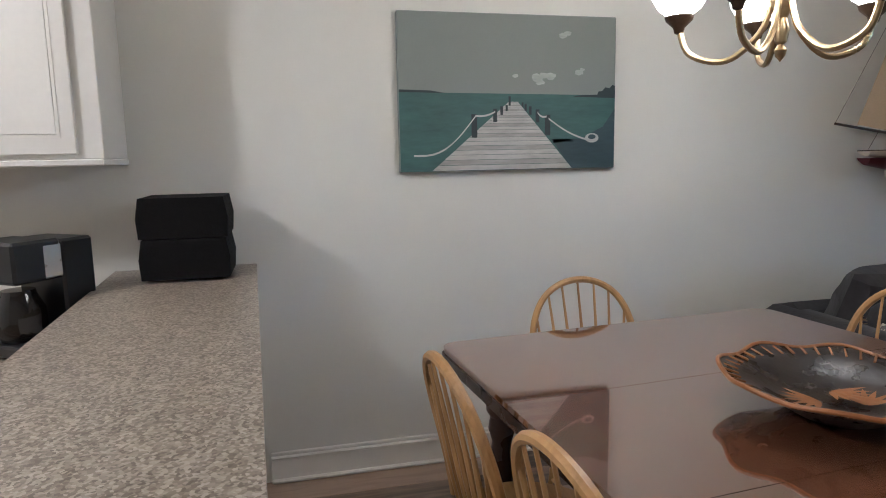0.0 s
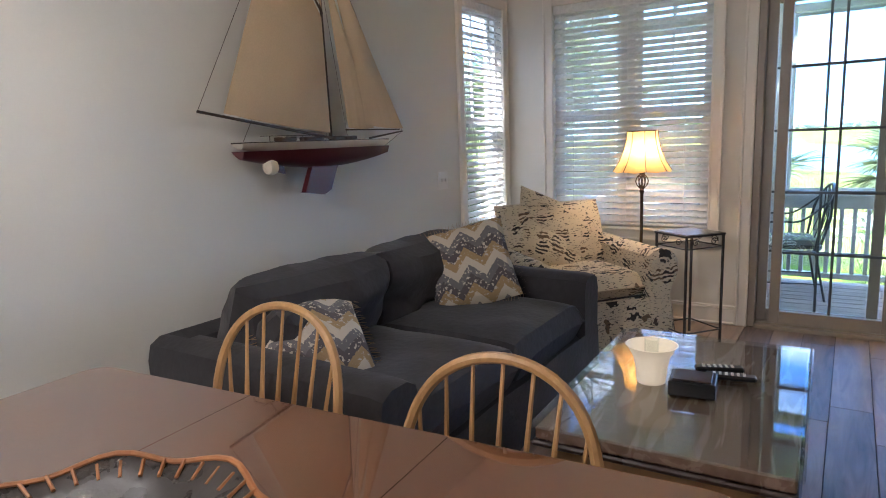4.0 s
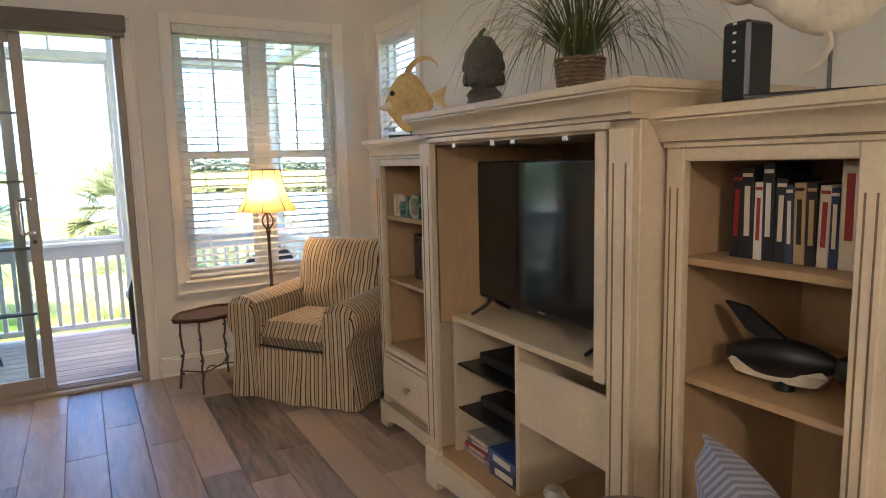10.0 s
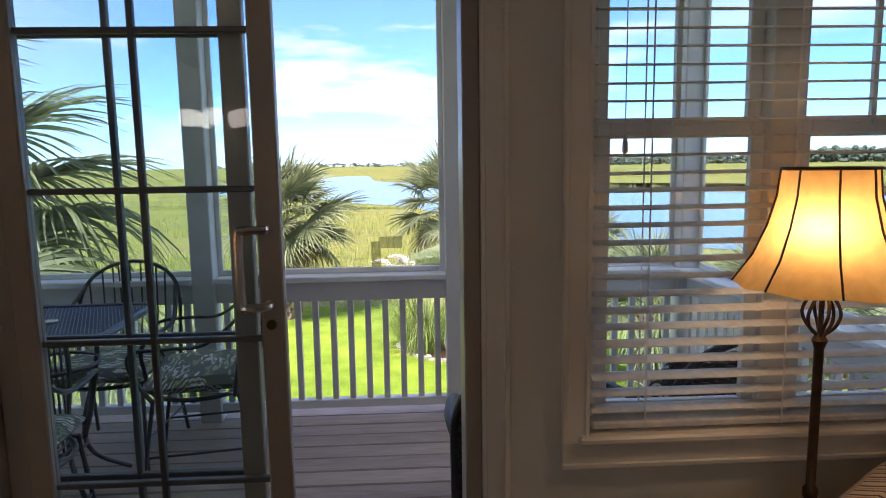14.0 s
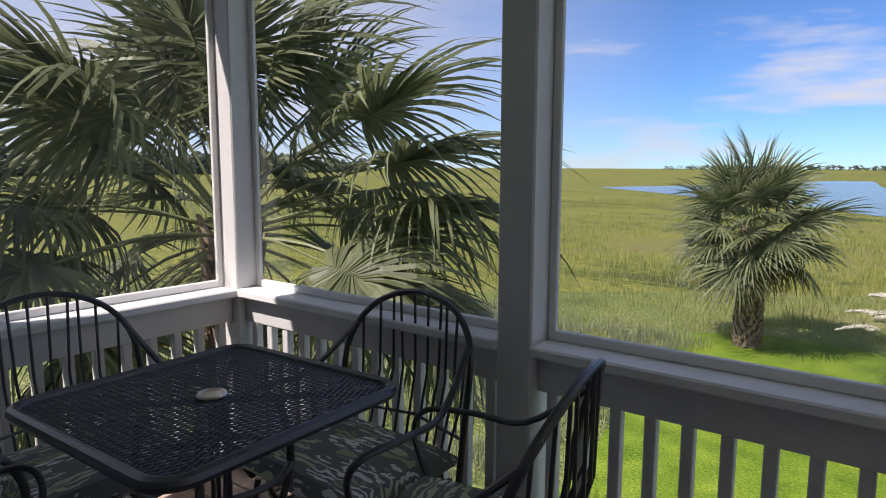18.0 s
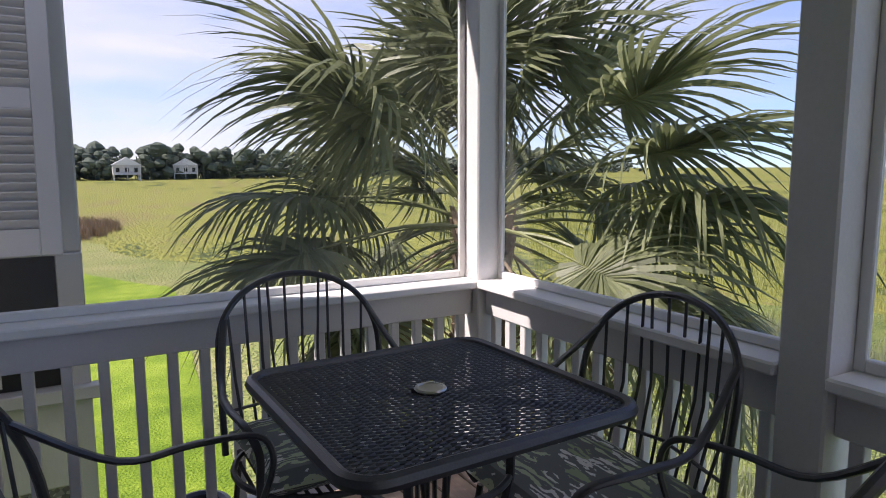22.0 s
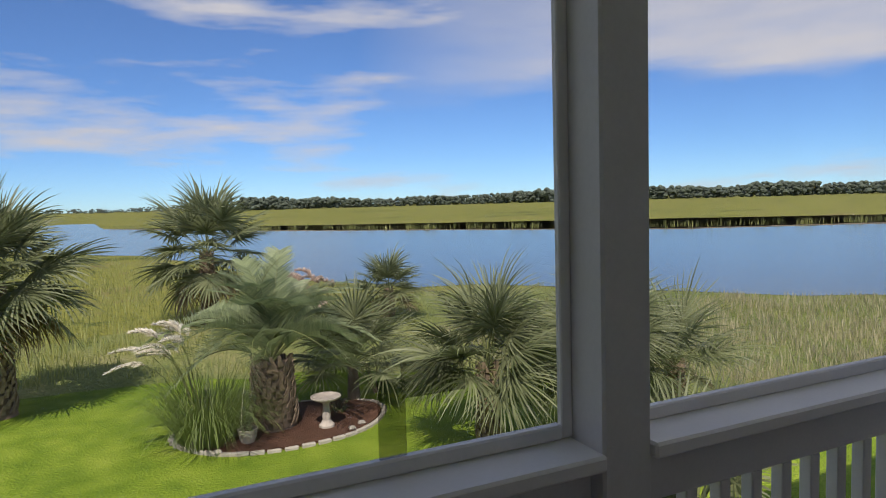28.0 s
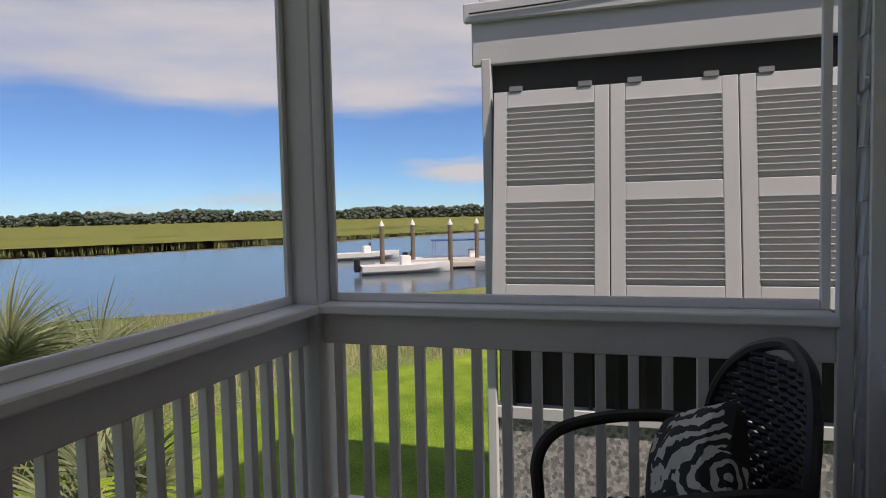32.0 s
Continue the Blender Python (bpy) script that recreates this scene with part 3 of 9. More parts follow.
M_SHADE = mat("shade_valance_fabric", (0.16, 0.14, 0.125), 0.8, vary=0.08, fine=200, bump=0.2)
M_FLOOR = plank_mat("floor_plank_wood", (0.052, 0.036, 0.027), (0.43, 0.305, 0.225), "Y", 0.34, 22.0, spread=0.45)
M_GROUT = mat("floor_gap", (0.02, 0.017, 0.015), 0.9, vary=0.1)
M_DECK = plank_mat("deck_board_wood", (0.25, 0.185, 0.155), (0.52, 0.41, 0.345), "X", 0.72, 30.0)
M_PAINT_GREY = mat("porch_paint_grey", (0.68, 0.665, 0.66), 0.5, vary=0.06, scale=2.5, fine=90, bump=0.12, rand=0.1)
M_PAINT_LT = mat("porch_paint_light", (0.85, 0.835, 0.825), 0.5, vary=0.035, scale=2.5, fine=90, bump=0.10)
M_SIDING = mat("siding_paint", (0.60, 0.60, 0.61), 0.62, vary=0.06, scale=1.5, fine=70, bump=0.2, stretch=(1, 1, 0.3), rand=0.2)
M_SHUT = mat("shutter_paint", (0.52, 0.53, 0.55), 0.5, vary=0.05, scale=2, fine=80, bump=0.1, rand=0.1)
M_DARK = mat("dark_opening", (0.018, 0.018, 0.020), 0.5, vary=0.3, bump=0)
M_BLACKMETAL = mat("black_wrought_iron", (0.050, 0.049, 0.054), 0.34, 0.0, vary=0.3, scale=20, fine=200, bump=0.12, spec=0.7)
M_BRONZE = mat("aged_bronze", (0.10, 0.066, 0.042), 0.42, 0.85, vary=0.3, scale=14, fine=140, bump=0.1)
M_BRASS = mat("antique_brass", (0.42, 0.31, 0.17), 0.30, 0.95, vary=0.2, scale=10, fine=100, bump=0.05)
M_CHROME = mat("brushed_nickel", (0.62, 0.60, 0.57), 0.28, 1.0, vary=0.05, bump=0.03)
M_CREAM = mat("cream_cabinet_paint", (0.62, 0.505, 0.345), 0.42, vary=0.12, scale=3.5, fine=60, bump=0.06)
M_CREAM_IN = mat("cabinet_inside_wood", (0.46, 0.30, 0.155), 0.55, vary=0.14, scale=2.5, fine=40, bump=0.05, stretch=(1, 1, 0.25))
M_GLAZE = mat("umber_glaze_line", (0.20, 0.135, 0.075), 0.5, vary=0.2)
M_WHITECAB = mat("white_kitchen_cabinet", (0.76, 0.73, 0.68), 0.35, vary=0.03, bump=0.03)
M_COUNTER = speckle_mat("speckled_counter", [(0.15, (0.10, 0.075, 0.052)), (0.45, (0.245, 0.20, 0.155)), (0.72, (0.40, 0.345, 0.285)), (0.95, (0.56, 0.51, 0.45))], 170, 0.32)
M_BLACKPL = mat("black_plastic", (0.007, 0.007, 0.008), 0.36, vary=0.2, bump=0.05)
M_SCREENTV = mat("tv_screen_glass", (0.006, 0.007, 0.008), 0.10, vary=0.1, bump=0, spec=0.6)
M_OAK = plank_mat("honey_oak", (0.30, 0.155, 0.052), (0.58, 0.34, 0.14), "Z", 0.36, 30.0)
M_OAKSEAT = plank_mat("honey_oak_seat", (0.30, 0.155, 0.052), (0.58, 0.34, 0.14), "X", 0.36, 30.0)
M_TABLETOP = plank_mat("red_brown_tabletop", (0.125, 0.049, 0.025), (0.165, 0.066, 0.034), "Y", 0.28, 16.0, island=True, coat=1.0)
for nd_ in M_TABLETOP.node_tree.nodes:
    if nd_.bl_idname == "ShaderNodeBump":
        nd_.inputs["Strength"].default_value = 0.012
    if nd_.bl_idname == "ShaderNodeMapRange":
        nd_.inputs["To Min"].default_value, nd_.inputs["To Max"].default_value = 0.07, 0.10
M_TABLEDK = mat("dark_table_edge", (0.035, 0.018, 0.013), 0.28, vary=0.2, bump=0.03)
M_CLEARGL = glass_mat("table_glass", (0.95, 0.96, 0.95), 0.0, 0.95)
M_GREYSOFA = mat("charcoal_slipcover", (0.034, 0.031, 0.034), 0.92, vary=0.3, scale=7, fine=30, bump=0.8, sheen=0.12)
M_STRIPE_X = stripe_mat("striped_cloth", [(0.0, (0.66, 0.52, 0.33)), (0.24, (0.055, 0.032, 0.03)), (0.36, (0.60, 0.44, 0.25)), (0.52, (0.30, 0.17, 0.09)), (0.60, (0.66, 0.52, 0.33)), (0.74, (0.05, 0.03, 0.028)), (0.88, (0.62, 0.47, 0.28))], 0, 0.056)
M_STRIPE_Y = stripe_mat("striped_cloth_side", [(0.0, (0.66, 0.52, 0.33)), (0.24, (0.055, 0.032, 0.03)), (0.36, (0.60, 0.44, 0.25)), (0.52, (0.30, 0.17, 0.09)), (0.60, (0.66, 0.52, 0.33)), (0.74, (0.05, 0.03, 0.028)), (0.88, (0.62, 0.47, 0.28))], 1, 0.056)
M_SHELLS = print_mat("shell_print_cloth", (0.66, 0.58, 0.44), [(0.030, 0.028, 0.030), (0.07, 0.055, 0.05), (0.16, 0.11, 0.07), (0.04, 0.04, 0.045)], 8.5, 0.42)
M_FLORAL = print_mat("leaf_print_cushion", (0.17, 0.175, 0.16), [(0.50, 0.55, 0.34), (0.74, 0.74, 0.68), (0.34, 0.40, 0.22), (0.78, 0.76, 0.70)], 9.0, 0.62, lines=False, stretch=(1, 2.2, 1))
M_CHEV = chevron_mat("chevron_weave", (0.55, 0.50, 0.42), [(0.56, 0.50, 0.41), (0.36, 0.25, 0.13), (0.10, 0.09, 0.095), (0.16, 0.15, 0.16)], 0, 2, 0.075, 0.19)
def shade_mat(name, color, through_=0.55):
    """Thin cloth that lets the bulb's light through."""
    mt, nd, ln, bs = nodes_of(name)
    co, nz = nd.new("ShaderNodeTexCoord"), nd.new("ShaderNodeTexNoise")
    nz.inputs["Scale"].default_value = 40
    ln.new(co.outputs["Object"], nz.inputs["Vector"])
    cr = ramp(nd, [(0.3, tone(color, 0.92)), (0.7, tone(color, 1.06))])
    ln.new(nz.outputs["Fac"], cr.inputs["Fac"])
    ln.new(cr.outputs["Color"], bs.inputs["Base Color"])
    bs.inputs["Roughness"].default_value = 0.9
    tl, mx = nd.new("ShaderNodeBsdfTranslucent"), nd.new("ShaderNodeMixShader")
    ln.new(cr.outputs["Color"], tl.inputs["Color"])
    mx.inputs[0].default_value = through_
    ln.new(bs.outputs[0], mx.inputs[1])
    ln.new(tl.outputs[0], mx.inputs[2])
    ln.new(mx.outputs[0], nd["Material Output"].inputs["Surface"])
    return mt


M_LAMPSHADE = shade_mat("lit_lampshade", (0.84, 0.56, 0.22))
M_BULBGL = glow_mat("lit_glass_shade", (1.0, 0.88, 0.68), 1.6, (0.9, 0.87, 0.80))
M_CANDLE = glow_mat("lit_cream_votive", (1.0, 0.78, 0.48), 0.035, (0.74, 0.69, 0.58))
M_WHITEPL = mat("white_plastic", (0.74, 0.72, 0.68), 0.4, vary=0.02, bump=0.02)
M_SAIL = mat("aged_sailcloth", (0.54, 0.40, 0.25), 0.85, vary=0.09, scale=4, fine=150, bump=0.2)
M_HULLRED = mat("red_hull_paint", (0.075, 0.009, 0.013), 0.32, vary=0.2)
M_HULLWHITE = mat("cream_hull_paint", (0.62, 0.55, 0.43), 0.4, vary=0.06)
M_DKWOOD = mat("dark_stained_wood", (0.045, 0.024, 0.014), 0.4, vary=0.25, scale=8, fine=60, bump=0.1, stretch=(1, 1, 0.2))
M_MAHOG = mat("mahogany_top", (0.115, 0.040, 0.022), 0.24, vary=0.25, scale=8, fine=50, bump=0.04, stretch=(0.3, 1, 1))
M_WICKER = mat("brown_wicker", (0.16, 0.105, 0.062), 0.6, vary=0.35, scale=30, fine=160, bump=0.3, rand=0.3)
M_WICKERBK = mat("black_wicker", (0.022, 0.019, 0.018), 0.5, vary=0.35, scale=30, fine=160, bump=0.3)
M_GREYWEAVE = stripe_mat("grey_blue_woven_pillow", [(0.0, (0.30, 0.30, 0.36)), (0.5, (0.16, 0.16, 0.21))], 0, 0.014)
M_FISHY = mat("yellow_carved_fish", (0.62, 0.44, 0.17), 0.5, vary=0.35, scale=9, fine=50, bump=0.3)
M_FISHW = mat("white_carved_fish", (0.66, 0.60, 0.46), 0.5, vary=0.25, scale=8, fine=50, bump=0.3)
M_URN = mat("dark_carved_stone", (0.085, 0.075, 0.062), 0.6, vary=0.4, scale=22, fine=90, bump=0.8)
M_GRASSY = mat("thin_grass_blade", (0.075, 0.10, 0.030), 0.5, vary=0.3, scale=5, fine=40, bump=0)
M_COFFEETOP = plank_mat("brown_table_top", (0.11, 0.068, 0.048), (0.28, 0.19, 0.14), "Y", 0.24, 18.0, island=True)
M_SHADEGL = glow_mat("lit_chandelier_glass", (1.0, 0.91, 0.77), 2.0, (0.9, 0.87, 0.80))
M_BLIND = shade_mat("blind_slat", (0.86, 0.86, 0.85), 0.38)

# ---- plants ----
def leaf_mat(name, dark, light, rough=0.5, island=True, trans=0.4):
    mt, nd, ln, bs = nodes_of(name)
    gm = nd.new("ShaderNodeNewGeometry")
    co, nz = nd.new("ShaderNodeTexCoord"), nd.new("ShaderNodeTexNoise")
    nz.inputs["Scale"].default_value = 3.0
    ln.new(co.outputs["Object"], nz.inputs["Vector"])
    av = nd.new("ShaderNodeMath")
    av.operation = "MULTIPLY_ADD"
    av.inputs[1].default_value = 0.55
    ln.new(gm.outputs["Random Per Island"], av.inputs[0])
    hf = nd.new("ShaderNodeMath")
    hf.operation = "MULTIPLY"
    hf.inputs[1].default_value = 0.45
    ln.new(nz.outputs["Fac"], hf.inputs[0])
    ln.new(hf.outputs[0], av.inputs[2])
    cr = ramp(nd, [(0.1, dark), (0.9, light)])
    ln.new(av.outputs[0], cr.inputs["Fac"])
    ln.new(cr.outputs["Color"], bs.inputs["Base Color"])
    bs.inputs["Roughness"].default_value = rough
    if trans:
        tl, mx = nd.new("ShaderNodeBsdfTranslucent"), nd.new("ShaderNodeMixShader")
        ln.new(cr.outputs["Color"], tl.inputs["Color"])
        mx.inputs[0].default_value = trans
        ln.new(bs.outputs[0], mx.inputs[1])
        ln.new(tl.outputs[0], mx.inputs[2])
        ln.new(mx.outputs[0], nd["Material Output"].inputs["Surface"])
    return mt


M_PALM = leaf_mat("palm_leaf", (0.08, 0.10, 0.04), (0.335, 0.37, 0.195))
M_PALMDRY = leaf_mat("dry_palm_leaf", (0.13, 0.085, 0.040), (0.34, 0.25, 0.13))
M_PINDO = leaf_mat("blue_green_palm_leaf", (0.15, 0.20, 0.10), (0.42, 0.49, 0.27))
M_STALK = mat("palm_stalk", (0.17, 0.19, 0.07), 0.5, vary=0.25)
M_TRUNK = mat("palm_trunk_fibre", (0.17, 0.125, 0.085), 0.9, vary=0.4, scale=9, fine=50, bump=1.0)
M_BOOT = mat("palm_boot", (0.27, 0.20, 0.14), 0.85, vary=0.35, scale=14, fine=60, bump=0.7)
M_PAMPAS = leaf_mat("pampas_blade", (0.09, 0.14, 0.03), (0.30, 0.38, 0.11))
M_PLUME = leaf_mat("pampas_plume", (0.80, 0.75, 0.64), (0.95, 0.92, 0.84), 0.9)
M_PLUMEPK = leaf_mat("pink_pampas_plume", (0.62, 0.48, 0.39), (0.84, 0.72, 0.62), 0.9)
M_SHRUB = leaf_mat("shrub_leaf", (0.035, 0.07, 0.02), (0.14, 0.20, 0.07))
M_TUFT = leaf_mat("marsh_grass_blade", (0.22, 0.26, 0.06), (0.50, 0.50, 0.17), trans=0.5)
M_TREES = leaf_mat("far_tree_foliage", (0.045, 0.060, 0.045), (0.10, 0.125, 0.085), 0.9, trans=0)


def blade(g, p0, d, length, width, droop, n=4, side=None, fold=0.0, tip=0.0):
    """A thin tapered leaf from p0 along d, bending down toward its tip."""
    d = Vector(d).normalized()
    s = Vector(side).normalized() if side is not None else d.cross(Vector((0, 0, 1)))
    if s.length < 1e-4:
        s = Vector((1, 0, 0))
    s.normalize()
    v, f, p = [], [], Vector(p0)
    for i in range(n + 1):
        t = i / n
        w = width * (1 - t) ** 0.6 * (0.55 + 0.45 * min(1, t * 5)) if t < 1 else 0.0008
        lift = Vector((0, 0, fold * w))
        v += [tuple(p - s * w / 2 + lift), tuple(p + s * w / 2 + lift)]
        dd = (d + Vector((0, 0, -droop * (t ** 1.5) * 2.2))).normalized()
        p = p + dd * (length / n)
    for i in range(n):
        f.append((2 * i, 2 * i + 1, 2 * i + 3, 2 * i + 2))
    g.add(v, f)


def fan_frond(R, stalk, n, spread, droop, seed, width=0.045, rag=0.25):
    """A fan palm leaf: stalk along x, then blades fanned about its end; returns stalk and fan."""
    rg = random.Random(seed)
    st = spline([(0, 0, 0), (stalk * 0.5, 0, stalk * 0.10), (stalk, 0, stalk * 0.06)], 4)
    gs, gf = Geo(), Geo()
    gs.tube(st, [0.016 - 0.009 * i / (len(st) - 1) for i in range(len(st))], 6)
    hub = st[-1]
    gs.tube([hub, hub + Vector((R * 0.28, 0, -R * 0.05))], [0.007, 0.002], 5)
    for i in range(n):
        a = radians(-spread + 2 * spread * i / (n - 1) + rg.uniform(-2, 2))
        k = abs(2 * i / (n - 1) - 1)
        L = R * (1 - 0.30 * k ** 2) * rg.uniform(1 - rag, 1.04)
        p0 = hub + Vector((R * 0.22 * (1 - k) , 0, -R * 0.03 * (1 - k)))
        fold = 0.45 * math.cos(a * 0.8)
        d = Vector((math.cos(a), math.sin(a) * 0.96, fold * (0.35 * k) + rg.uniform(-0.05, 0.05)))
        blade(gf, p0, d, L, width * rg.uniform(0.8, 1.15), droop * rg.uniform(0.6, 1.5), 5, side=Vector((-math.sin(a), math.cos(a), 0.35 if i % 2 else -0.35)))
    return gs, gf


def feather_frond(L, n, droop, seed, leaf=0.32, width=0.022):
    """A feather palm leaf: an arching rib along x with narrow leaflets in a V."""
    rg = random.Random(seed)
    rib = [Vector((L * t * (1 - 0.22 * t * droop), 0, L * (0.55 * t - (0.75 * droop) * t * t))) for t in [i / 10 for i in range(11)]]
    gs, gf = Geo(), Geo()
    gs.tube(rib, [0.018 - 0.015 * i / 10 for i in range(11)], 5)
    for i in range(n):
        t = 0.18 + 0.82 * i / (n - 1)
        q = t * 10
        a, b = rib[min(int(q), 9)], rib[min(int(q) + 1, 10)]
        p = a.lerp(b, q - int(q)) if int(q) < 10 else b
        along = (b - a).normalized() if (b - a).length > 0 else Vector((1, 0, 0))
        for s in (-1, 1):
            d = along * 0.75 + Vector((0, s * 0.85, 0.55)) + Vector((rg.uniform(-.08, .08), 0, rg.uniform(-.1, .1)))
            blade(gf, p, d, leaf * (0.55 + 0.45 * math.sin(math.pi * min(1, t * 0.9 + 0.1))) * rg.uniform(0.85, 1.1), width, 0.25, 3)
    return gs, gf


def palm(name, base, height, label, R=0.75, stalk=0.6, fronds=26, kind="fan", seed=1, lean=(0, 0), trunk_r=0.14, dry=0.25, n=34, variants=3, low=-60, high=80, boots=True, width=0.045, droop=0.35, roll=25, clear=None):
    """A palm: fibrous trunk with old leaf bases, and a crown of separate fronds."""
    rg = random.Random(seed)
    pl = thing(name, pose(*base), label, "palm", "palms")
    k = 9
    line = [Vector((lean[0] * (i / k) ** 1.5, lean[1] * (i / k) ** 1.5, height * i / k)) for i in range(k + 1)]
    rings = []
    for i, p in enumerate(line):
        r = trunk_r * (1.18 - 0.25 * i / k) * (1.2 if i == 0 else 1)
        rings.append([(p.x + r * rg.uniform(0.92, 1.08) * math.cos(2 * math.pi * j / 12), p.y + r * rg.uniform(0.92, 1.08) * math.sin(2 * math.pi * j / 12), p.z - (0.15 if i == 0 else 0)) for j in range(12)])
    trunk = part("trunk", Geo().rings(rings), M_TRUNK, pl)
    if boots:
        g = Geo()
        z, row = 0.10, 0
        while z < height + 0.05:
            t = min(1, z / height)
            c = Vector((lean[0] * t ** 1.5, lean[1] * t ** 1.5, z))
            nb = max(7, int(2 * math.pi * trunk_r / 0.15))
            for j in range(nb):
                a = 2 * math.pi * (j + 0.5 * (row % 2)) / nb + rg.uniform(-.1, .1)
                r = trunk_r * (1.15 - 0.25 * t)
                d = Vector((math.cos(a), math.sin(a), 0))
                tw = rg.choice((-1, 1)) * 0.5
                L = 0.17 * rg.uniform(0.8, 1.3)
                p0 = c + d * (r * 1.02)
                s = Vector((-math.sin(a), math.cos(a), 0))
                p1 = p0 + d * 0.055 + Vector((0, 0, L)) + s * tw * 0.10
                w0, w1 = 0.055, 0.028
                g.add([p0 - s * w0, p0 + s * w0, p1 + s * w1, p1 - s * w1, p0 - s * w0 + d * 0.03, p0 + s * w0 + d * 0.03, p1 + s * w1 + d * 0.014, p1 - s * w1 + d * 0.014],
                      [(4, 5, 6, 7), (0, 1, 5, 4), (1, 2, 6, 5), (2, 3, 7, 6), (3, 0, 4, 7)])
            z += 0.115
            row += 1
        part("leaf_bases", g, M_BOOT, pl)
    kinds = []
    for v_ in range(variants):
        if kind == "fan":
            gs, gf = fan_frond(R, stalk, n, 100 + 12 * v_, droop * (0.7 + 0.4 * v_), seed * 10 + v_, width)
        else:
            gs, gf = feather_frond(R + stalk, n, 0.85 + 0.25 * v_, seed * 10 + v_, .46, .030)
        both = Geo()
        both.v, both.f, both.mi = list(gs.v), list(gs.f), [0] * len(gs.f)
        both.add(gf.v, gf.f, mi=1)
        live = M_PALM if kind == "fan" else M_PINDO
        kinds.append((both.mesh("frond", [M_STALK, live], 0), both.mesh("frond", [M_BOOT, M_PALMDRY], 0)))
    top = line[-1]
    for i in range(fronds):
        t = (i + 0.5) / fronds
        el = high + (low - high) * t ** 0.85 + rg.uniform(-9, 9)
        az = i * 137.5 + rg.uniform(-14, 14)
        dead = t > 1 - dry
        for _ in range(4):
            reach = (stalk + R * .7) * math.cos(radians(el))
            tx, ty = base[0] + top.x + reach * math.cos(radians(az)), base[1] + top.y + reach * math.sin(radians(az))
            if clear and tx > clear[0] and ty < clear[1]:
                az += rg.uniform(60, 300)
        ob = part("frond", kinds[i % variants][1 if dead else 0], None, pl,
                  m=Matrix.Translation(top + Vector((0, 0, 0.10 * (1 - t)))) @ pose(0, 0, 0, 0, 0, az) @ pose(0, 0, 0, rg.uniform(-roll, roll), -el, 0) @ Matrix.Scale(rg.uniform(0.85, 1.1) * (0.85 if dead else 1), 4))
    return pl


def grass_clump(name, base, height, spread, n, label, material, seed, plumes=0, plume_m=None, width=0.018, cat_="ornamental grass", plume_dir=None):
    rg = random.Random(seed)
    cl = thing(name, pose(*base), label, cat_)
    g = Geo()
    for i in range(n):
        a, r = rg.uniform(0, 2 * math.pi), spread * 0.28 * rg.random() ** 0.5
        out = rg.uniform(0.15, 0.75)
        p0 = (r * math.cos(a), r * math.sin(a), -0.03)
        blade(g, p0, (out * math.cos(a + rg.uniform(-.4, .4)), out * math.sin(a), 1), height * rg.uniform(0.7, 1.15), width, rg.uniform(0.4, 1.1), 5, side=(-math.sin(a), math.cos(a), 0))
    part("blades", g, material, cl, smooth=0)
    for i in range(plumes):
        a = rg.uniform(0, 2 * math.pi) if plume_dir is None else radians(plume_dir + rg.uniform(-65, 65))
        out = rg.uniform(0.30, 0.75)
        tip = Vector((math.cos(a) * out * height * 0.95, math.sin(a) * out * height * 0.95, height * rg.uniform(0.95, 1.3)))
        stem = spline([(0, 0, 0), tip * 0.6 + Vector((0, 0, height * 0.2)), tip], 4)
        pg = Geo().tube(stem, 0.006, 4)
        part("stem", pg, M_STALK, cl)
        pg = Geo()
        dirn = (tip - stem[-3]).normalized()
        for q in range(190):
            t = q / 190
            b = 2 * math.pi * rg.random()
            o = Vector((math.cos(b), math.sin(b), 0.2))
            blade(pg, tip + dirn * (t * 0.46 - 0.20) - Vector((0, 0, 0.22 * t * t)) + Vector((math.cos(a), math.sin(a), 0)) * 0.20 * t * t, dirn * 0.8 + o * 0.42, 0.19 * (1.1 - .7 * t), 0.030, 1.0, 2)
        part("plume", pg, plume_m or M_PLUME, cl, smooth=0)
    return cl


def shrub(name, base, sx, sy, sz, n, label, material, seed, leaf=0.09, cat_="shrub"):
    rg = random.Random(seed)
    sh = thing(name, pose(*base), label, cat_)
    g, st = Geo(), Geo()
    for i in range(max(5, n // 60)):
        a = rg.uniform(0, 6.28)
        st.tube([(0, 0, -0.05), (sx * .2 * math.cos(a), sy * .2 * math.sin(a), sz * .4), (sx * .38 * math.cos(a), sy * .38 * math.sin(a), sz * .8)], [0.02, 0.012, 0.005], 5)
    for i in range(n):
        a, b = rg.uniform(0, 6.28), rg.random() ** 0.5
        z = rg.random()
        k = (math.sin(math.pi * (0.15 + 0.8 * z))) * (0.75 + 0.35 * noise.noise(Vector((a * 1.3, z * 3, seed))))
        p = Vector((sx / 2 * k * b * math.cos(a), sy / 2 * k * b * math.sin(a), sz * z))
        d = Vector((math.cos(a) + rg.uniform(-.6, .6), math.sin(a) + rg.uniform(-.6, .6), rg.uniform(-.3, .9)))
        blade(g, p, d, leaf * rg.uniform(0.7, 1.4), leaf * 0.45, 0.4, 2)
    part("stems", st, M_TRUNK, sh)
    part("leaves", g, material, sh, smooth=0)
    return sh

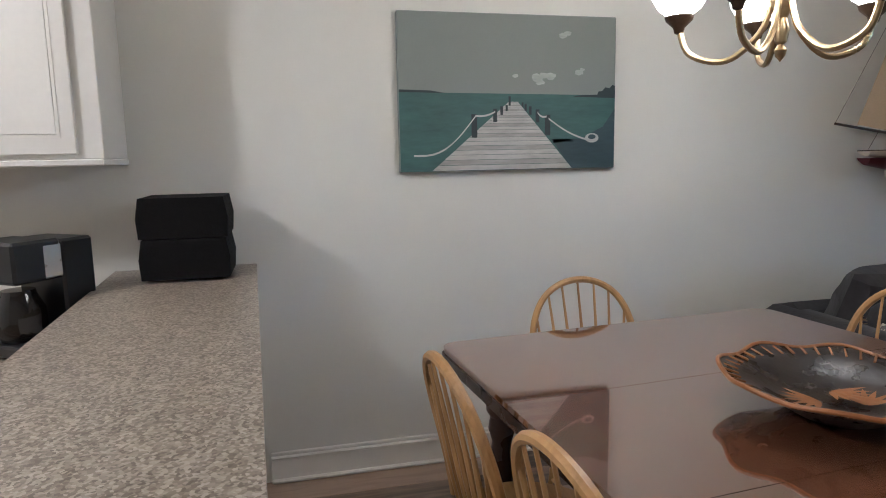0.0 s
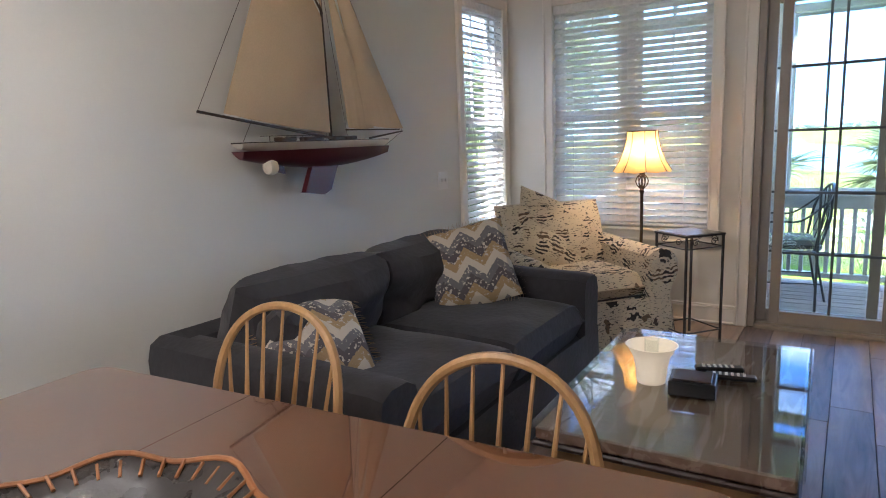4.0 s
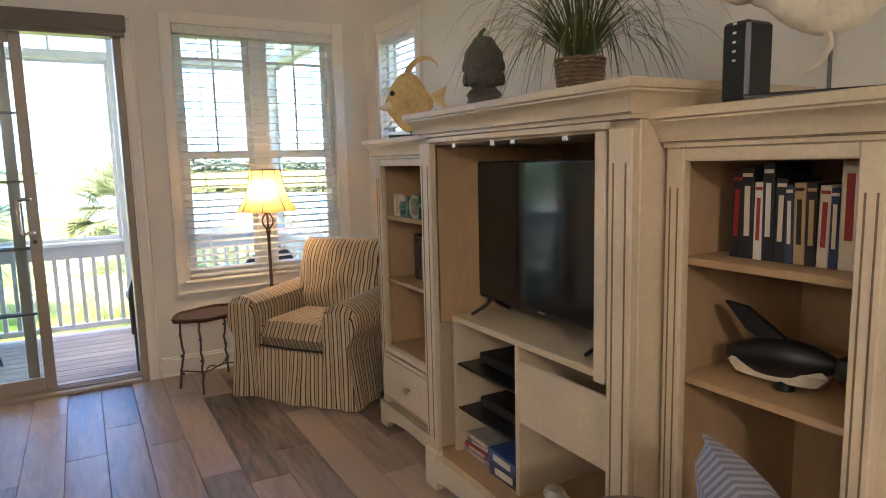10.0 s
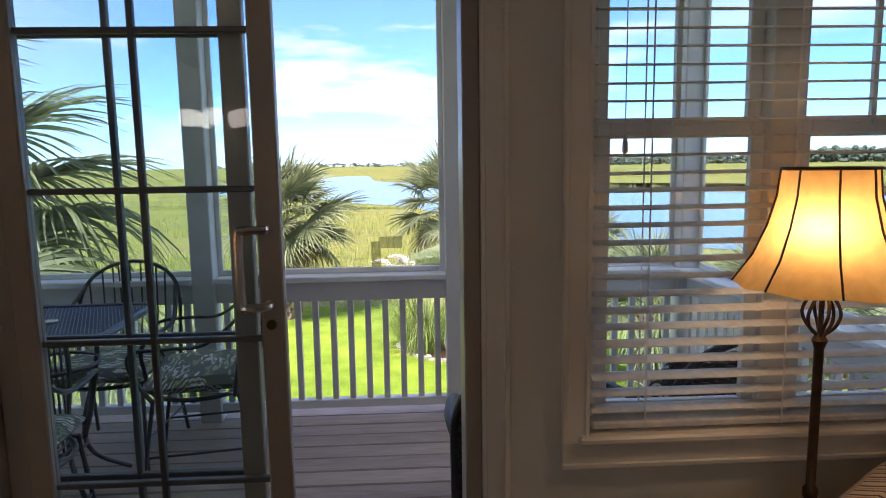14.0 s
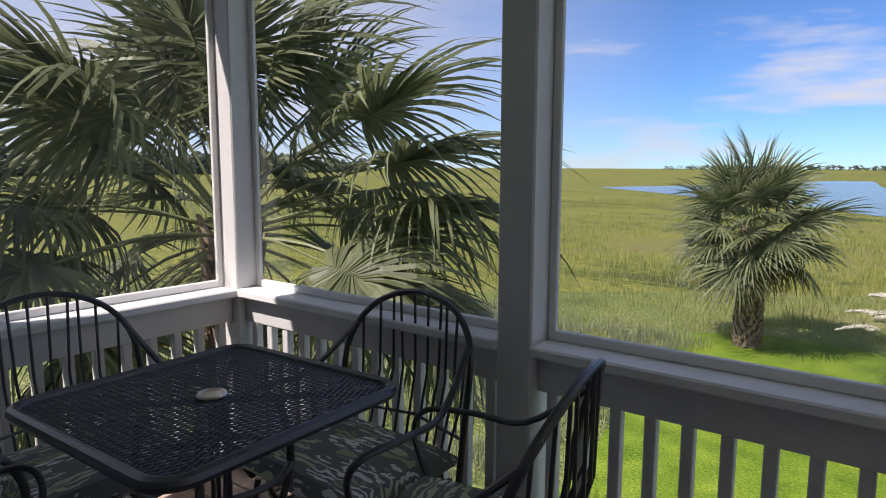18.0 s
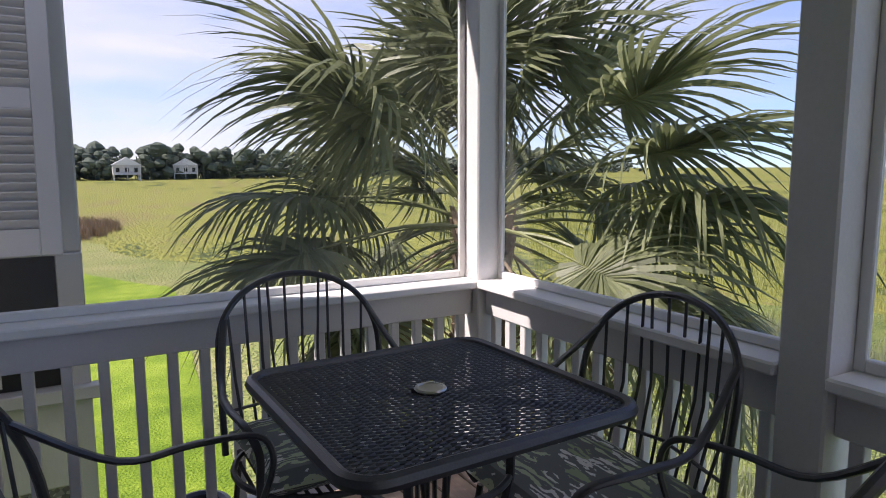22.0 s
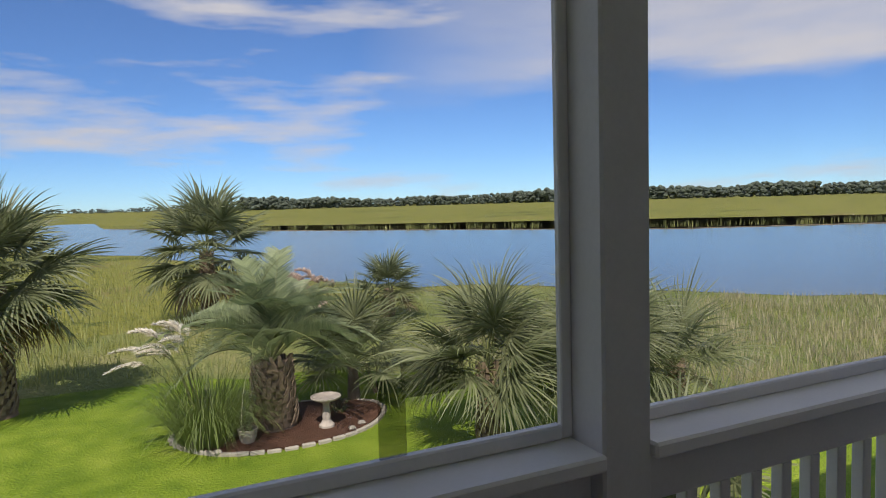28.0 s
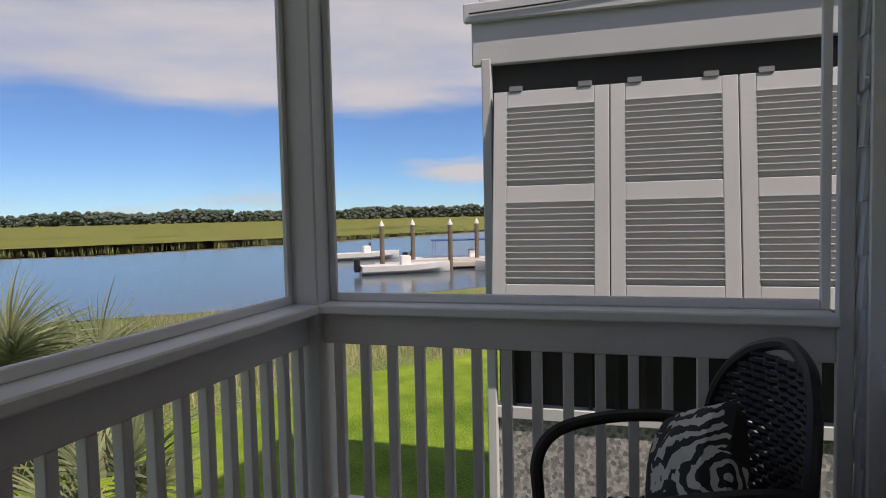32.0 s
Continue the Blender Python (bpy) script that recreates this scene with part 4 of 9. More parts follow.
# ---- plan (metres) ----
def wall_mesh(across, a0, a1, z0, z1, t0, t1, openings):
    """A wall slab from a0 to a1, cut by openings (b0, b1, w0, w1); across says which axis it runs along."""
    g, cuts = Geo(), sorted(openings)
    def slab(p0, p1, q0, q1):
        if p1 - p0 > 1e-4 and q1 - q0 > 1e-4:
            if across == "x":
                g.box(p0, p1, t0, t1, q0, q1)
            else:
                g.box(t0, t1, p0, p1, q0, q1)
    at = a0
    for b0, b1, w0, w1 in cuts:
        slab(at, b0, z0, z1)
        slab(b0, b1, z0, w0)
        slab(b0, b1, w1, z1)
        at = b1
    slab(at, a1, z0, z1)
    return g


structure = lambda name, geo, m_, label, cat_="wall": solo(name, geo, m_, label, cat_, kind="structure", smooth=0)

wall_door = structure("wall_north", wall_mesh("x", LX - TH, RX + TH, 0, CEIL, DY, DY + TH, [DOOR, WIN_L, WIN_R]), M_WALL, "cream painted wall with sliding door and two windows")
wall_left = structure("wall_west", wall_mesh("y", BACK, DY, 0, CEIL, LX - TH, LX, [WIN_W]), M_WALL, "cream painted wall behind the sofa with one window")
wall_right = structure("wall_east", wall_mesh("y", BACK, DY, 0, CEIL, RX, RX + TH, [WIN_E]), M_WALL, "cream painted wall behind the wall unit")
wall_back = structure("wall_south", Geo().box(LX - TH, RX + TH, BACK - TH, BACK, 0, CEIL), M_WALL, "cream painted wall at the kitchen end")
ceiling = structure("ceiling", Geo().box(LX - TH, RX + TH, BACK - TH, DY + TH, CEIL, CEIL + 0.12), M_CEIL, "white painted flat ceiling", "ceiling")
floor = structure("floor", Geo().box(LX - TH, RX + TH, BACK - TH, DY + TH, -0.20, -0.006), M_GROUT, "grey-brown wood plank floor", "floor")

# baseboards: a tall board with a rounded cap
def baseboard(name, x0, x1, y0, y1, d):
    g = Geo()
    if abs(x1 - x0) > abs(y1 - y0):
        g.box(x0, x1, y0, y0 + d * 0.015, 0, 0.105, 0.002).box(x0, x1, y0, y0 + d * 0.021, 0.105, 0.118, 0.004).box(x0, x1, y0, y0 + d * 0.012, 0.118, 0.135, 0.004).box(x0, x1, y0, y0 + d * 0.028, 0, 0.018, 0.006)
    else:
        g.box(x0, x0 + d * 0.015, y0, y1, 0, 0.105, 0.002).box(x0, x0 + d * 0.021, y0, y1, 0.105, 0.118, 0.004).box(x0, x0 + d * 0.012, y0, y1, 0.118, 0.135, 0.004).box(x0, x0 + d * 0.028, y0, y1, 0, 0.018, 0.006)
    return structure(name, g, M_TRIM, "white moulded baseboard along the wall", "baseboard")


CAS = 0.075
baseboard("baseboard_1", LX + 0.03, DOOR[0] - CAS, DY, DY, -1)
baseboard("baseboard_2", DOOR[1] + CAS, RX - 0.03, DY, DY, -1)
baseboard("baseboard_3", LX, LX, COUNTER_Y + 0.01, DY, 1)
baseboard("baseboard_4", RX, RX, BACK, DY, -1)


def casing(g, x0, x1, z0, z1, w=CAS, bottom=False):
    """Moulded casing round an opening, on the room side (local y below zero)."""
    for a0, a1 in ((x0 - w, x0), (x1, x1 + w)):
        g.box(a0, a1, -0.016, 0, z0 if not bottom else z0, z1 + w, 0.003)
        o = a0 if a0 < x0 else a1
        s = 1 if a0 < x0 else -1
        g.box(o, o + s * 0.016, -0.024, -0.016, z0, z1 + w, 0.003)
        i = a1 if a0 < x0 else a0
        g.box(i, i - s * 0.012, -0.020, -0.016, z0, z1, 0.002)
    g.box(x0, x1, -0.016, 0, z1, z1 + w, 0.003)
    g.box(x0 - w + 0.016, x1 + w - 0.016, -0.024, -0.016, z1 + w - 0.016, z1 + w, 0.003)
    g.box(x0, x1, -0.020, -0.016, z1, z1 + 0.012, 0.002)
    if bottom:
        g.box(x0 - w, x1 + w, -0.016, 0, z0 - w, z0, 0.003)
        g.box(x0 - w, x1 + w, -0.024, -0.016, z0 - w, z0 - w + 0.016, 0.003)
        g.box(x0, x1, -0.020, -0.016, z0 - 0.012, z0, 0.002)


def window(name, m, w, h, units, tilt, label, grid=True, drop=None, slat_step=0.046):
    """A double-hung window of one or more units in an opening w wide and h high, with a slatted blind.
    Local x runs along the wall, y goes outdoors, z starts at the opening's foot."""
    win = thing(name, m, label, "window", kind="structure")
    g = Geo()
    casing(g, -w / 2, w / 2, 0, h, bottom=True)
    part("casing", g, M_TRIM, win)
    g = Geo().box(-w / 2 - 0.03, w / 2 + 0.03, -0.035, 0.06, -0.004, 0.018, 0.006)
    part("window_sill", g, M_TRIM, win)
    g = Geo()
    d0, d1 = 0.045, TH - 0.01
    for a0, a1, b0, b1 in ((-w / 2, -w / 2 + 0.03, 0.018, h), (w / 2 - 0.03, w / 2, 0.018, h), (-w / 2 + 0.03, w / 2 - 0.03, h - 0.03, h), (-w / 2 + 0.03, w / 2 - 0.03, 0.018, 0.045)):
        g.box(a0, a1, d0, d1, b0, b1, 0.003)
    uw = (w - 0.06) / units
    for k in range(1, units):
        c = -w / 2 + 0.03 + uw * k
        g.box(c - 0.045, c + 0.045, d0 - 0.01, d1, 0.045, h - 0.03, 0.004)
    part("window_frame", g, M_VINYL, win)
    mid = 0.045 + (h - 0.075) * 0.5
    for k in range(units):
        a0 = -w / 2 + 0.03 + uw * k + (0.045 if k else 0)
        a1 = -w / 2 + 0.03 + uw * (k + 1) - (0.045 if k < units - 1 else 0)
        for up in (0, 1):
            y0, z0, z1 = (0.085, mid - 0.015, h - 0.03) if up else (0.060, 0.045, mid + 0.015)
            g, st = Geo(), 0.038
            g.box(a0, a0 + st, y0, y0 + 0.024, z0, z1, 0.003).box(a1 - st, a1, y0, y0 + 0.024, z0, z1, 0.003)
            g.box(a0 + st, a1 - st, y0, y0 + 0.024, z0, z0 + st, 0.003).box(a0 + st, a1 - st, y0, y0 + 0.024, z1 - st, z1, 0.003)
            sash = part("upper_sash" if up else "lower_sash", g, M_VINYL, win)
            pane = part("pane", Geo().box(a0 + st, a1 - st, y0 + 0.010, y0 + 0.014, z0 + st, z1 - st), M_GLASS, sash, smooth=0)
            pane.visible_shadow = False
            if up and grid:
                c, gz = (a0 + a1) / 2, z1 - st - (z1 - z0) * 0.17
                part("muntin", Geo().box(c - 0.007, c + 0.007, y0 + 0.003, y0 + 0.021, z0 + st, z1 - st, 0.002), M_VINYL, sash)
                part("muntin", Geo().box(a0 + st, a1 - st, y0 + 0.004, y0 + 0.020, gz - 0.007, gz + 0.007, 0.002), M_VINYL, sash)
            if not up:
                part("sash_lock", Geo().box((a0 + a1) / 2 - 0.03, (a0 + a1) / 2 + 0.03, y0 - 0.012, y0, z1 - 0.012, z1 + 0.006, 0.003), M_VINYL, sash)
    # blind
    blind = thing("window_blind", m, "white two-inch slatted blind hung inside the window", "blind")
    bw = w - 0.012
    part("head_rail", Geo().box(-bw / 2, bw / 2, -0.012, 0.045, h - 0.062, h - 0.002, 0.004), M_BLIND, blind)
    low = 0.03 if drop is None else h - drop
    part("bottom_rail", Geo().box(-bw / 2 + 0.004, bw / 2 - 0.004, -0.008, 0.042, low, low + 0.020, 0.005), M_BLIND, blind)
    g = Geo()
    n_ = 6
    prof = [(-0.025 + 0.05 * i / n_, 0.0028 * (1 - (2 * i / n_ - 1) ** 2)) for i in range(n_ + 1)]
    loop = [(y, z + 0.0014) for y, z in prof] + [(y, z - 0.0014) for y, z in prof[::-1]]
    g.rings([[(x, y, z) for y, z in loop] for x in (-bw / 2 + 0.004, bw / 2 - 0.004)])
    sm = g.mesh("slat", M_BLIND)
    z = low + 0.05
    rg = random.Random(int(w * 1000))
    while z < h - 0.07:
        part("slat", sm, None, blind, m=pose(0, 0.017, z, tilt + rg.uniform(-2.0, 2.0), rg.uniform(-0.15, 0.15), 0))
        z += slat_step
    for x in ([-bw * 0.36, 0, bw * 0.36] if w > 0.8 else [-bw * 0.3, bw * 0.3]):
        part("ladder_cord", Geo().box(x - 0.002, x + 0.002, -0.011, -0.009, low, h - 0.06).box(x - 0.002, x + 0.002, 0.043, 0.045, low, h - 0.06), M_BLIND, blind)
    part("pull_cord", Geo().tube([(-bw * 0.43, -0.02, h - 0.05), (-bw * 0.43, -0.02, h * 0.48)], 0.0016, 5).lathe([(0.002, 0.02), (0.007, 0.0), (0.008, -0.022), (0.002, -0.03)], 8, (-bw * 0.43, -0.02, h * 0.48)), M_BLIND, blind)
    return win


def wall_win(name, opening, side, units, tilt, label, **kw):
    b0, b1, w0, w1 = opening
    c = (b0 + b1) / 2
    m = {"n": pose(c, DY, w0), "w": pose(LX, c, w0, 0, 0, 90), "e": pose(RX, c, w0, 0, 0, -90)}[side]
    return window(name, m, b1 - b0, w1 - w0, units, tilt, label, **kw)


wall_win("window_1", WIN_L, "n", 2, 48, "white twin double-hung window with its blind almost closed")
wall_win("window_2", WIN_R, "n", 2, 8, "white twin double-hung window with its blind open")
wall_win("window_3", WIN_W, "w", 1, 32, "white double-hung window beside the shell armchair")
wall_win("window_4", WIN_E, "e", 1, 30, "small high window above the wall unit", grid=False)

# ---- sliding door ----
def sliding_door():
    x0, x1, _, h = DOOR
    w = x1 - x0
    door = thing("door_1", pose((x0 + x1) / 2, DY, 0), "tan sliding glass door with a grid, slid half open", "door", kind="structure")
    g = Geo()
    casing(g, -w / 2, w / 2, 0, h)
    part("casing", g, M_TRIM, door)
    g, f = Geo(), 0.045
    g.box(-w / 2, -w / 2 + f, 0, TH, 0, h, 0.004).box(w / 2 - f, w / 2, 0, TH, 0, h, 0.004).box(-w / 2 + f, w / 2 - f, 0, TH, h - f, h, 0.004)
    part("door_frame", g, M_DOORFR, door)
    g = Geo().box(-w / 2 + f, w / 2 - f, -0.02, TH + 0.03, -0.004, 0.022, 0.005)
    for y in (0.03, 0.07, 0.11):
        g.box(-w / 2 + f, w / 2 - f, y, y + 0.010, 0.022, 0.034, 0.002)
    part("threshold_track", g, M_DOORFR, door)
    inner = w / 2 - f
    pw = DOOR_PANEL
    for k, (px, y0, handle) in enumerate(((-inner, 0.078, False), (DOOR_SLIDE - w / 2 + f, 0.028, True))):
        st, rail_b, rail_t = 0.062, 0.085, 0.062
        z0, z1 = 0.035, h - f - 0.004
        g = Geo().box(px, px + st, y0, y0 + 0.038, z0, z1, 0.004).box(px + pw - st, px + pw, y0, y0 + 0.038, z0, z1, 0.004)
        g.box(px + st, px + pw - st, y0, y0 + 0.038, z0, z0 + rail_b, 0.004).box(px + st, px + pw - st, y0, y0 + 0.038, z1 - rail_t, z1, 0.004)
        panel = part("sliding_panel" if handle else "fixed_panel", g, M_DOORFR, door)
        pane = part("pane", Geo().box(px + st, px + pw - st, y0 + 0.017, y0 + 0.021, z0 + rail_b, z1 - rail_t), M_GLASS, panel, smooth=0)
        pane.visible_shadow = False
        gw, gh = pw - 2 * st, z1 - rail_t - z0 - rail_b
        for i in range(1, 2):
            x = px + st + gw * i / 2
            part("muntin", Geo().box(x - 0.008, x + 0.008, y0 + 0.008, y0 + 0.030, z0 + rail_b, z1 - rail_t, 0.003), M_MUNTIN, panel)
        for j in range(1, 5):
            z = z0 + rail_b + gh * j / 5
            part("muntin", Geo().box(px + st, px + pw - st, y0 + 0.009, y0 + 0.029, z - 0.008, z + 0.008, 0.003), M_MUNTIN, panel)
        if handle:
            hx, hz = px + pw - st / 2 - 0.008, DOOR_HANDLE
            pts = [(hx, y0, hz + 0.10), (hx, y0 - 0.03, hz + 0.10)] + [(hx - 0.045, y0 - 0.050, hz + 0.10), (hx - 0.058, y0 - 0.050, hz + 0.080), (hx - 0.058, y0 - 0.050, hz - 0.080), (hx - 0.045, y0 - 0.050, hz - 0.10)] + [(hx, y0 - 0.03, hz - 0.10), (hx, y0, hz - 0.10)]
            part("door_handle", Geo().tube(spline(pts, 4), 0.012, 8), M_CHROME, panel, "brushed nickel pull handle")
            part("lock", Geo().lathe([(0.0, -0.004), (0.014, -0.004), (0.014, 0.0), (0.012, 0.006), (0.0, 0.006)], 16, m=pose(hx + 0.004, y0 - 0.004, hz - 0.155, 90)), M_BRONZE, panel)
    # cloth shade rolled up at the head
    sh = thing("roller_shade", pose((x0 + x1) / 2, DY, h), "grey-brown cloth shade rolled up over the sliding door", "shade")
    part("head_rail", Geo().box(-w / 2 - 0.03, w / 2 + 0.03, -0.085, -0.026, -0.03, 0.065, 0.006), M_SHADE, sh)
    part("rolled_cloth", Geo().tube([(-w / 2 - 0.02, -0.058, -0.035), (w / 2 + 0.02, -0.058, -0.035)], 0.026, 12), M_SHADE, sh)


sliding_door()

# ---- porch ----
EY = DY + TH                      # outer face of the house wall
def porch():
    deck = structure("floor_deck", Geo().box(PX0 - 0.10, PX1 + 0.10, EY, PY + 0.10, DECK - 0.30, DECK - 0.045), M_PAINT_GREY, "weathered wooden deck boards of the screened porch", "deck")
    for x in (PX0, P1X, P2X, PX1):
        post = thing("porch_post", pose(x, PY, DECK), "grey painted square wooden porch post", "post", "porch posts")
        hw = POST / 2
        part("shaft", Geo().box(-hw, hw, -hw, hw, 0, PCEIL - DECK, 0.006), M_PAINT_GREY, post)
    for x in (PX0, PX1):
        post = thing("wall_board", pose(x, EY + 0.016, DECK), "grey painted board fixed to the house wall", "board", "porch posts")
        part("board", Geo().box(-0.06, 0.06, -0.015, 0.015, 0, PCEIL - DECK, 0.004) if x < 0 else Geo().box(-0.035, 0.0, 0.068, 0.112, 0, PCEIL - DECK, 0.004), M_PAINT_GREY, post)

    def bay(ax, ay, bx, by, name):
        """One bay of railing and screen between two posts."""
        d = Vector((bx - ax, by - ay, 0))
        L = d.length
        ang = math.degrees(math.atan2(d.y, d.x))
        rail = thing("porch_railing", pose(ax, ay, DECK, 0, 0, ang), "grey painted wooden railing with square balusters", "railing", "porch railings")
        zr = RAILZ - DECK
        part("sill_cap", Geo().box(0, L, -0.075, 0.075, zr - 0.034, zr, 0.006), M_PAINT_LT, rail)
        part("top_rail", Geo().box(0, L, -0.022, 0.022, zr - 0.150, zr - 0.034, 0.004), M_PAINT_GREY, rail)
        part("bottom_rail", Geo().box(0, L, -0.030, 0.030, 0.055, 0.105, 0.005), M_PAINT_LT, rail)
        n_ = max(2, round(L / 0.102))
        bm_ = Geo().box(-0.017, 0.017, -0.017, 0.017, 0.105, zr - 0.150, 0.003).mesh("baluster", M_PAINT_GREY)
        for i in range(n_):
            part("baluster", bm_, None, rail, m=pose((i + 0.5) * L / n_, 0, 0))
        sc = thing("porch_screen", pose(ax, ay, RAILZ, 0, 0, ang), "fine insect screen in a white wooden frame", "screen", "porch screens")
        H = PHEAD - RAILZ
        fw = 0.028
        part("screen_stile", Geo().box(0, fw, 0.040, 0.058, 0, H, 0.003), M_PAINT_LT, sc)
        part("screen_stile", Geo().box(L - fw, L, 0.040, 0.058, 0, H, 0.003), M_PAINT_LT, sc)
        part("screen_rail", Geo().box(fw, L - fw, 0.036, 0.060, 0, 0.032, 0.004), M_PAINT_LT, sc)
        part("screen_rail", Geo().box(fw, L - fw, 0.040, 0.058, H - fw, H, 0.003), M_PAINT_LT, sc)
        mesh_ = part("screen_mesh", Geo().box(fw, L - fw, 0.0485, 0.0495, 0.032, H - fw), M_SCREEN, sc, smooth=0)
        mesh_.visible_shadow = False
        tr = thing("porch_transom", pose(ax, ay, PHEAD, 0, 0, ang), "white transom bars above the porch screen", "transom", "porch transoms")
        part("header", Geo().box(0, L, -0.05, 0.05, 0, 0.07, 0.004), M_PAINT_LT, tr)
        T = PCEIL - PHEAD
        part("header", Geo().box(0, L, -0.05, 0.05, T - 0.09, T, 0.004), M_PAINT_LT, tr)
        k_ = max(2, round(L / 0.42))
        for i in range(1, k_):
            part("divider", Geo().box(L * i / k_ - 0.012, L * i / k_ + 0.012, -0.015, 0.015, 0.07, T - 0.09, 0.002), M_PAINT_LT, tr)


    h = POST / 2
    bay(PX0 + h, PY, P1X - h, PY, "a")
    bay(P1X + h, PY, P2X - h, PY, "b")
    bay(P2X + h, PY, PX1 - h, PY, "c")
    bay(PX0, EY + 0.032, PX0, PY - h, "d")
    bay(PX1, PY - h, PX1, EY + 0.128, "e")
    structure("ceiling_porch", Geo().box(PX0 - 0.3, PX1 + 0.3, EY, PY + 0.35, PCEIL, PCEIL + 0.10), M_PAINT_LT, "white painted porch ceiling", "ceiling")


def screen_mat():
    mt, nd, ln, bs = nodes_of("insect_screen")
    nd.remove(bs)
    tr, df, mx = nd.new("ShaderNodeBsdfTransparent"), nd.new("ShaderNodeBsdfDiffuse"), nd.new("ShaderNodeMixShader")
    df.inputs["Color"].default_value = (0.25, 0.25, 0.26, 1)
    co, ck = nd.new("ShaderNodeTexCoord"), nd.new("ShaderNodeTexNoise")
    ck.inputs["Scale"].default_value = 2.0
    rr = nd.new("ShaderNodeMapRange")
    rr.inputs["To Min"].default_value, rr.inputs["To Max"].default_value = 0.04, 0.10
    ln.new(co.outputs["Object"], ck.inputs["Vector"])
    ln.new(ck.outputs["Fac"], rr.inputs["Value"])
    ln.new(rr.outputs[0], mx.inputs[0])
    ln.new(tr.outputs[0], mx.inputs[1])
    ln.new(df.outputs[0], mx.inputs[2])
    ln.new(mx.outputs[0], nd["Material Output"].inputs["Surface"])
    return mt


M_SCREEN = screen_mat()
porch()


def siding():
    """Lapped boards on the porch side of the house wall, cut round the door and windows."""
    structure("wall_return", Geo().box(PX1 - 0.095, PX1 + 0.02, EY, EY + 0.066, DECK - 0.04, PCEIL, 0.003), M_PAINT_LT, "white painted return of the house wall beside the screen", "wall")
    house = structure("wall_siding", Geo().box(LX - TH, PX0 - 0.06, EY, EY + 0.003, -0.2, CEIL), M_SIDING, "blue-grey lapped siding on the house wall", "siding")
    step, cuts = 0.155, [DOOR, WIN_L, WIN_R]
    z = 0.0
    g = Geo()
    while z < PCEIL:
        z1 = min(z + step, PCEIL)
        spans = [(LX - TH, RX + TH)]
        for b0, b1, w0, w1 in cuts:
            if z1 > w0 - 0.09 and z < w1 + 0.09:
                spans = [s for a, b in spans for s in ((a, min(b, b0 - 0.09)), (max(a, b1 + 0.09), b)) if s[1] - s[0] > 0.02]
        for a, b in spans:
            g2 = Geo()
            g2.rings([[(x, EY + 0.004, z), (x, EY + 0.022, z), (x, EY + 0.009, z1 + 0.012), (x, EY + 0.004, z1 + 0.012)] for x in (a, b)])
            part("siding_board", g2, M_SIDING, house, smooth=0)
        g2 = Geo()
        g2.rings([[(x, EY + 0.067, z), (x, EY + 0.082, z), (x, EY + 0.071, z1 + 0.012), (x, EY + 0.067, z1 + 0.012)] for x in (PX1 - 0.080, PX1 + 0.02)])
        part("siding_board", g2, M_SIDING, house, smooth=0)
        z += step
    for b0, b1, w0, w1 in cuts:
        g = Geo().box(b0 - 0.09, b0, EY, EY + 0.028, w0, w1 + 0.09, 0.003).box(b1, b1 + 0.09, EY, EY + 0.028, w0, w1 + 0.09, 0.003).box(b0, b1, EY, EY + 0.028, w1, w1 + 0.09, 0.003)
        if w0 > 0.1:
            g.box(b0 - 0.09, b1 + 0.09, EY, EY + 0.034, w0 - 0.07, w0, 0.003)
        structure("trim_outside", g, M_PAINT_LT, "white painted trim outside the opening", "trim")


siding()

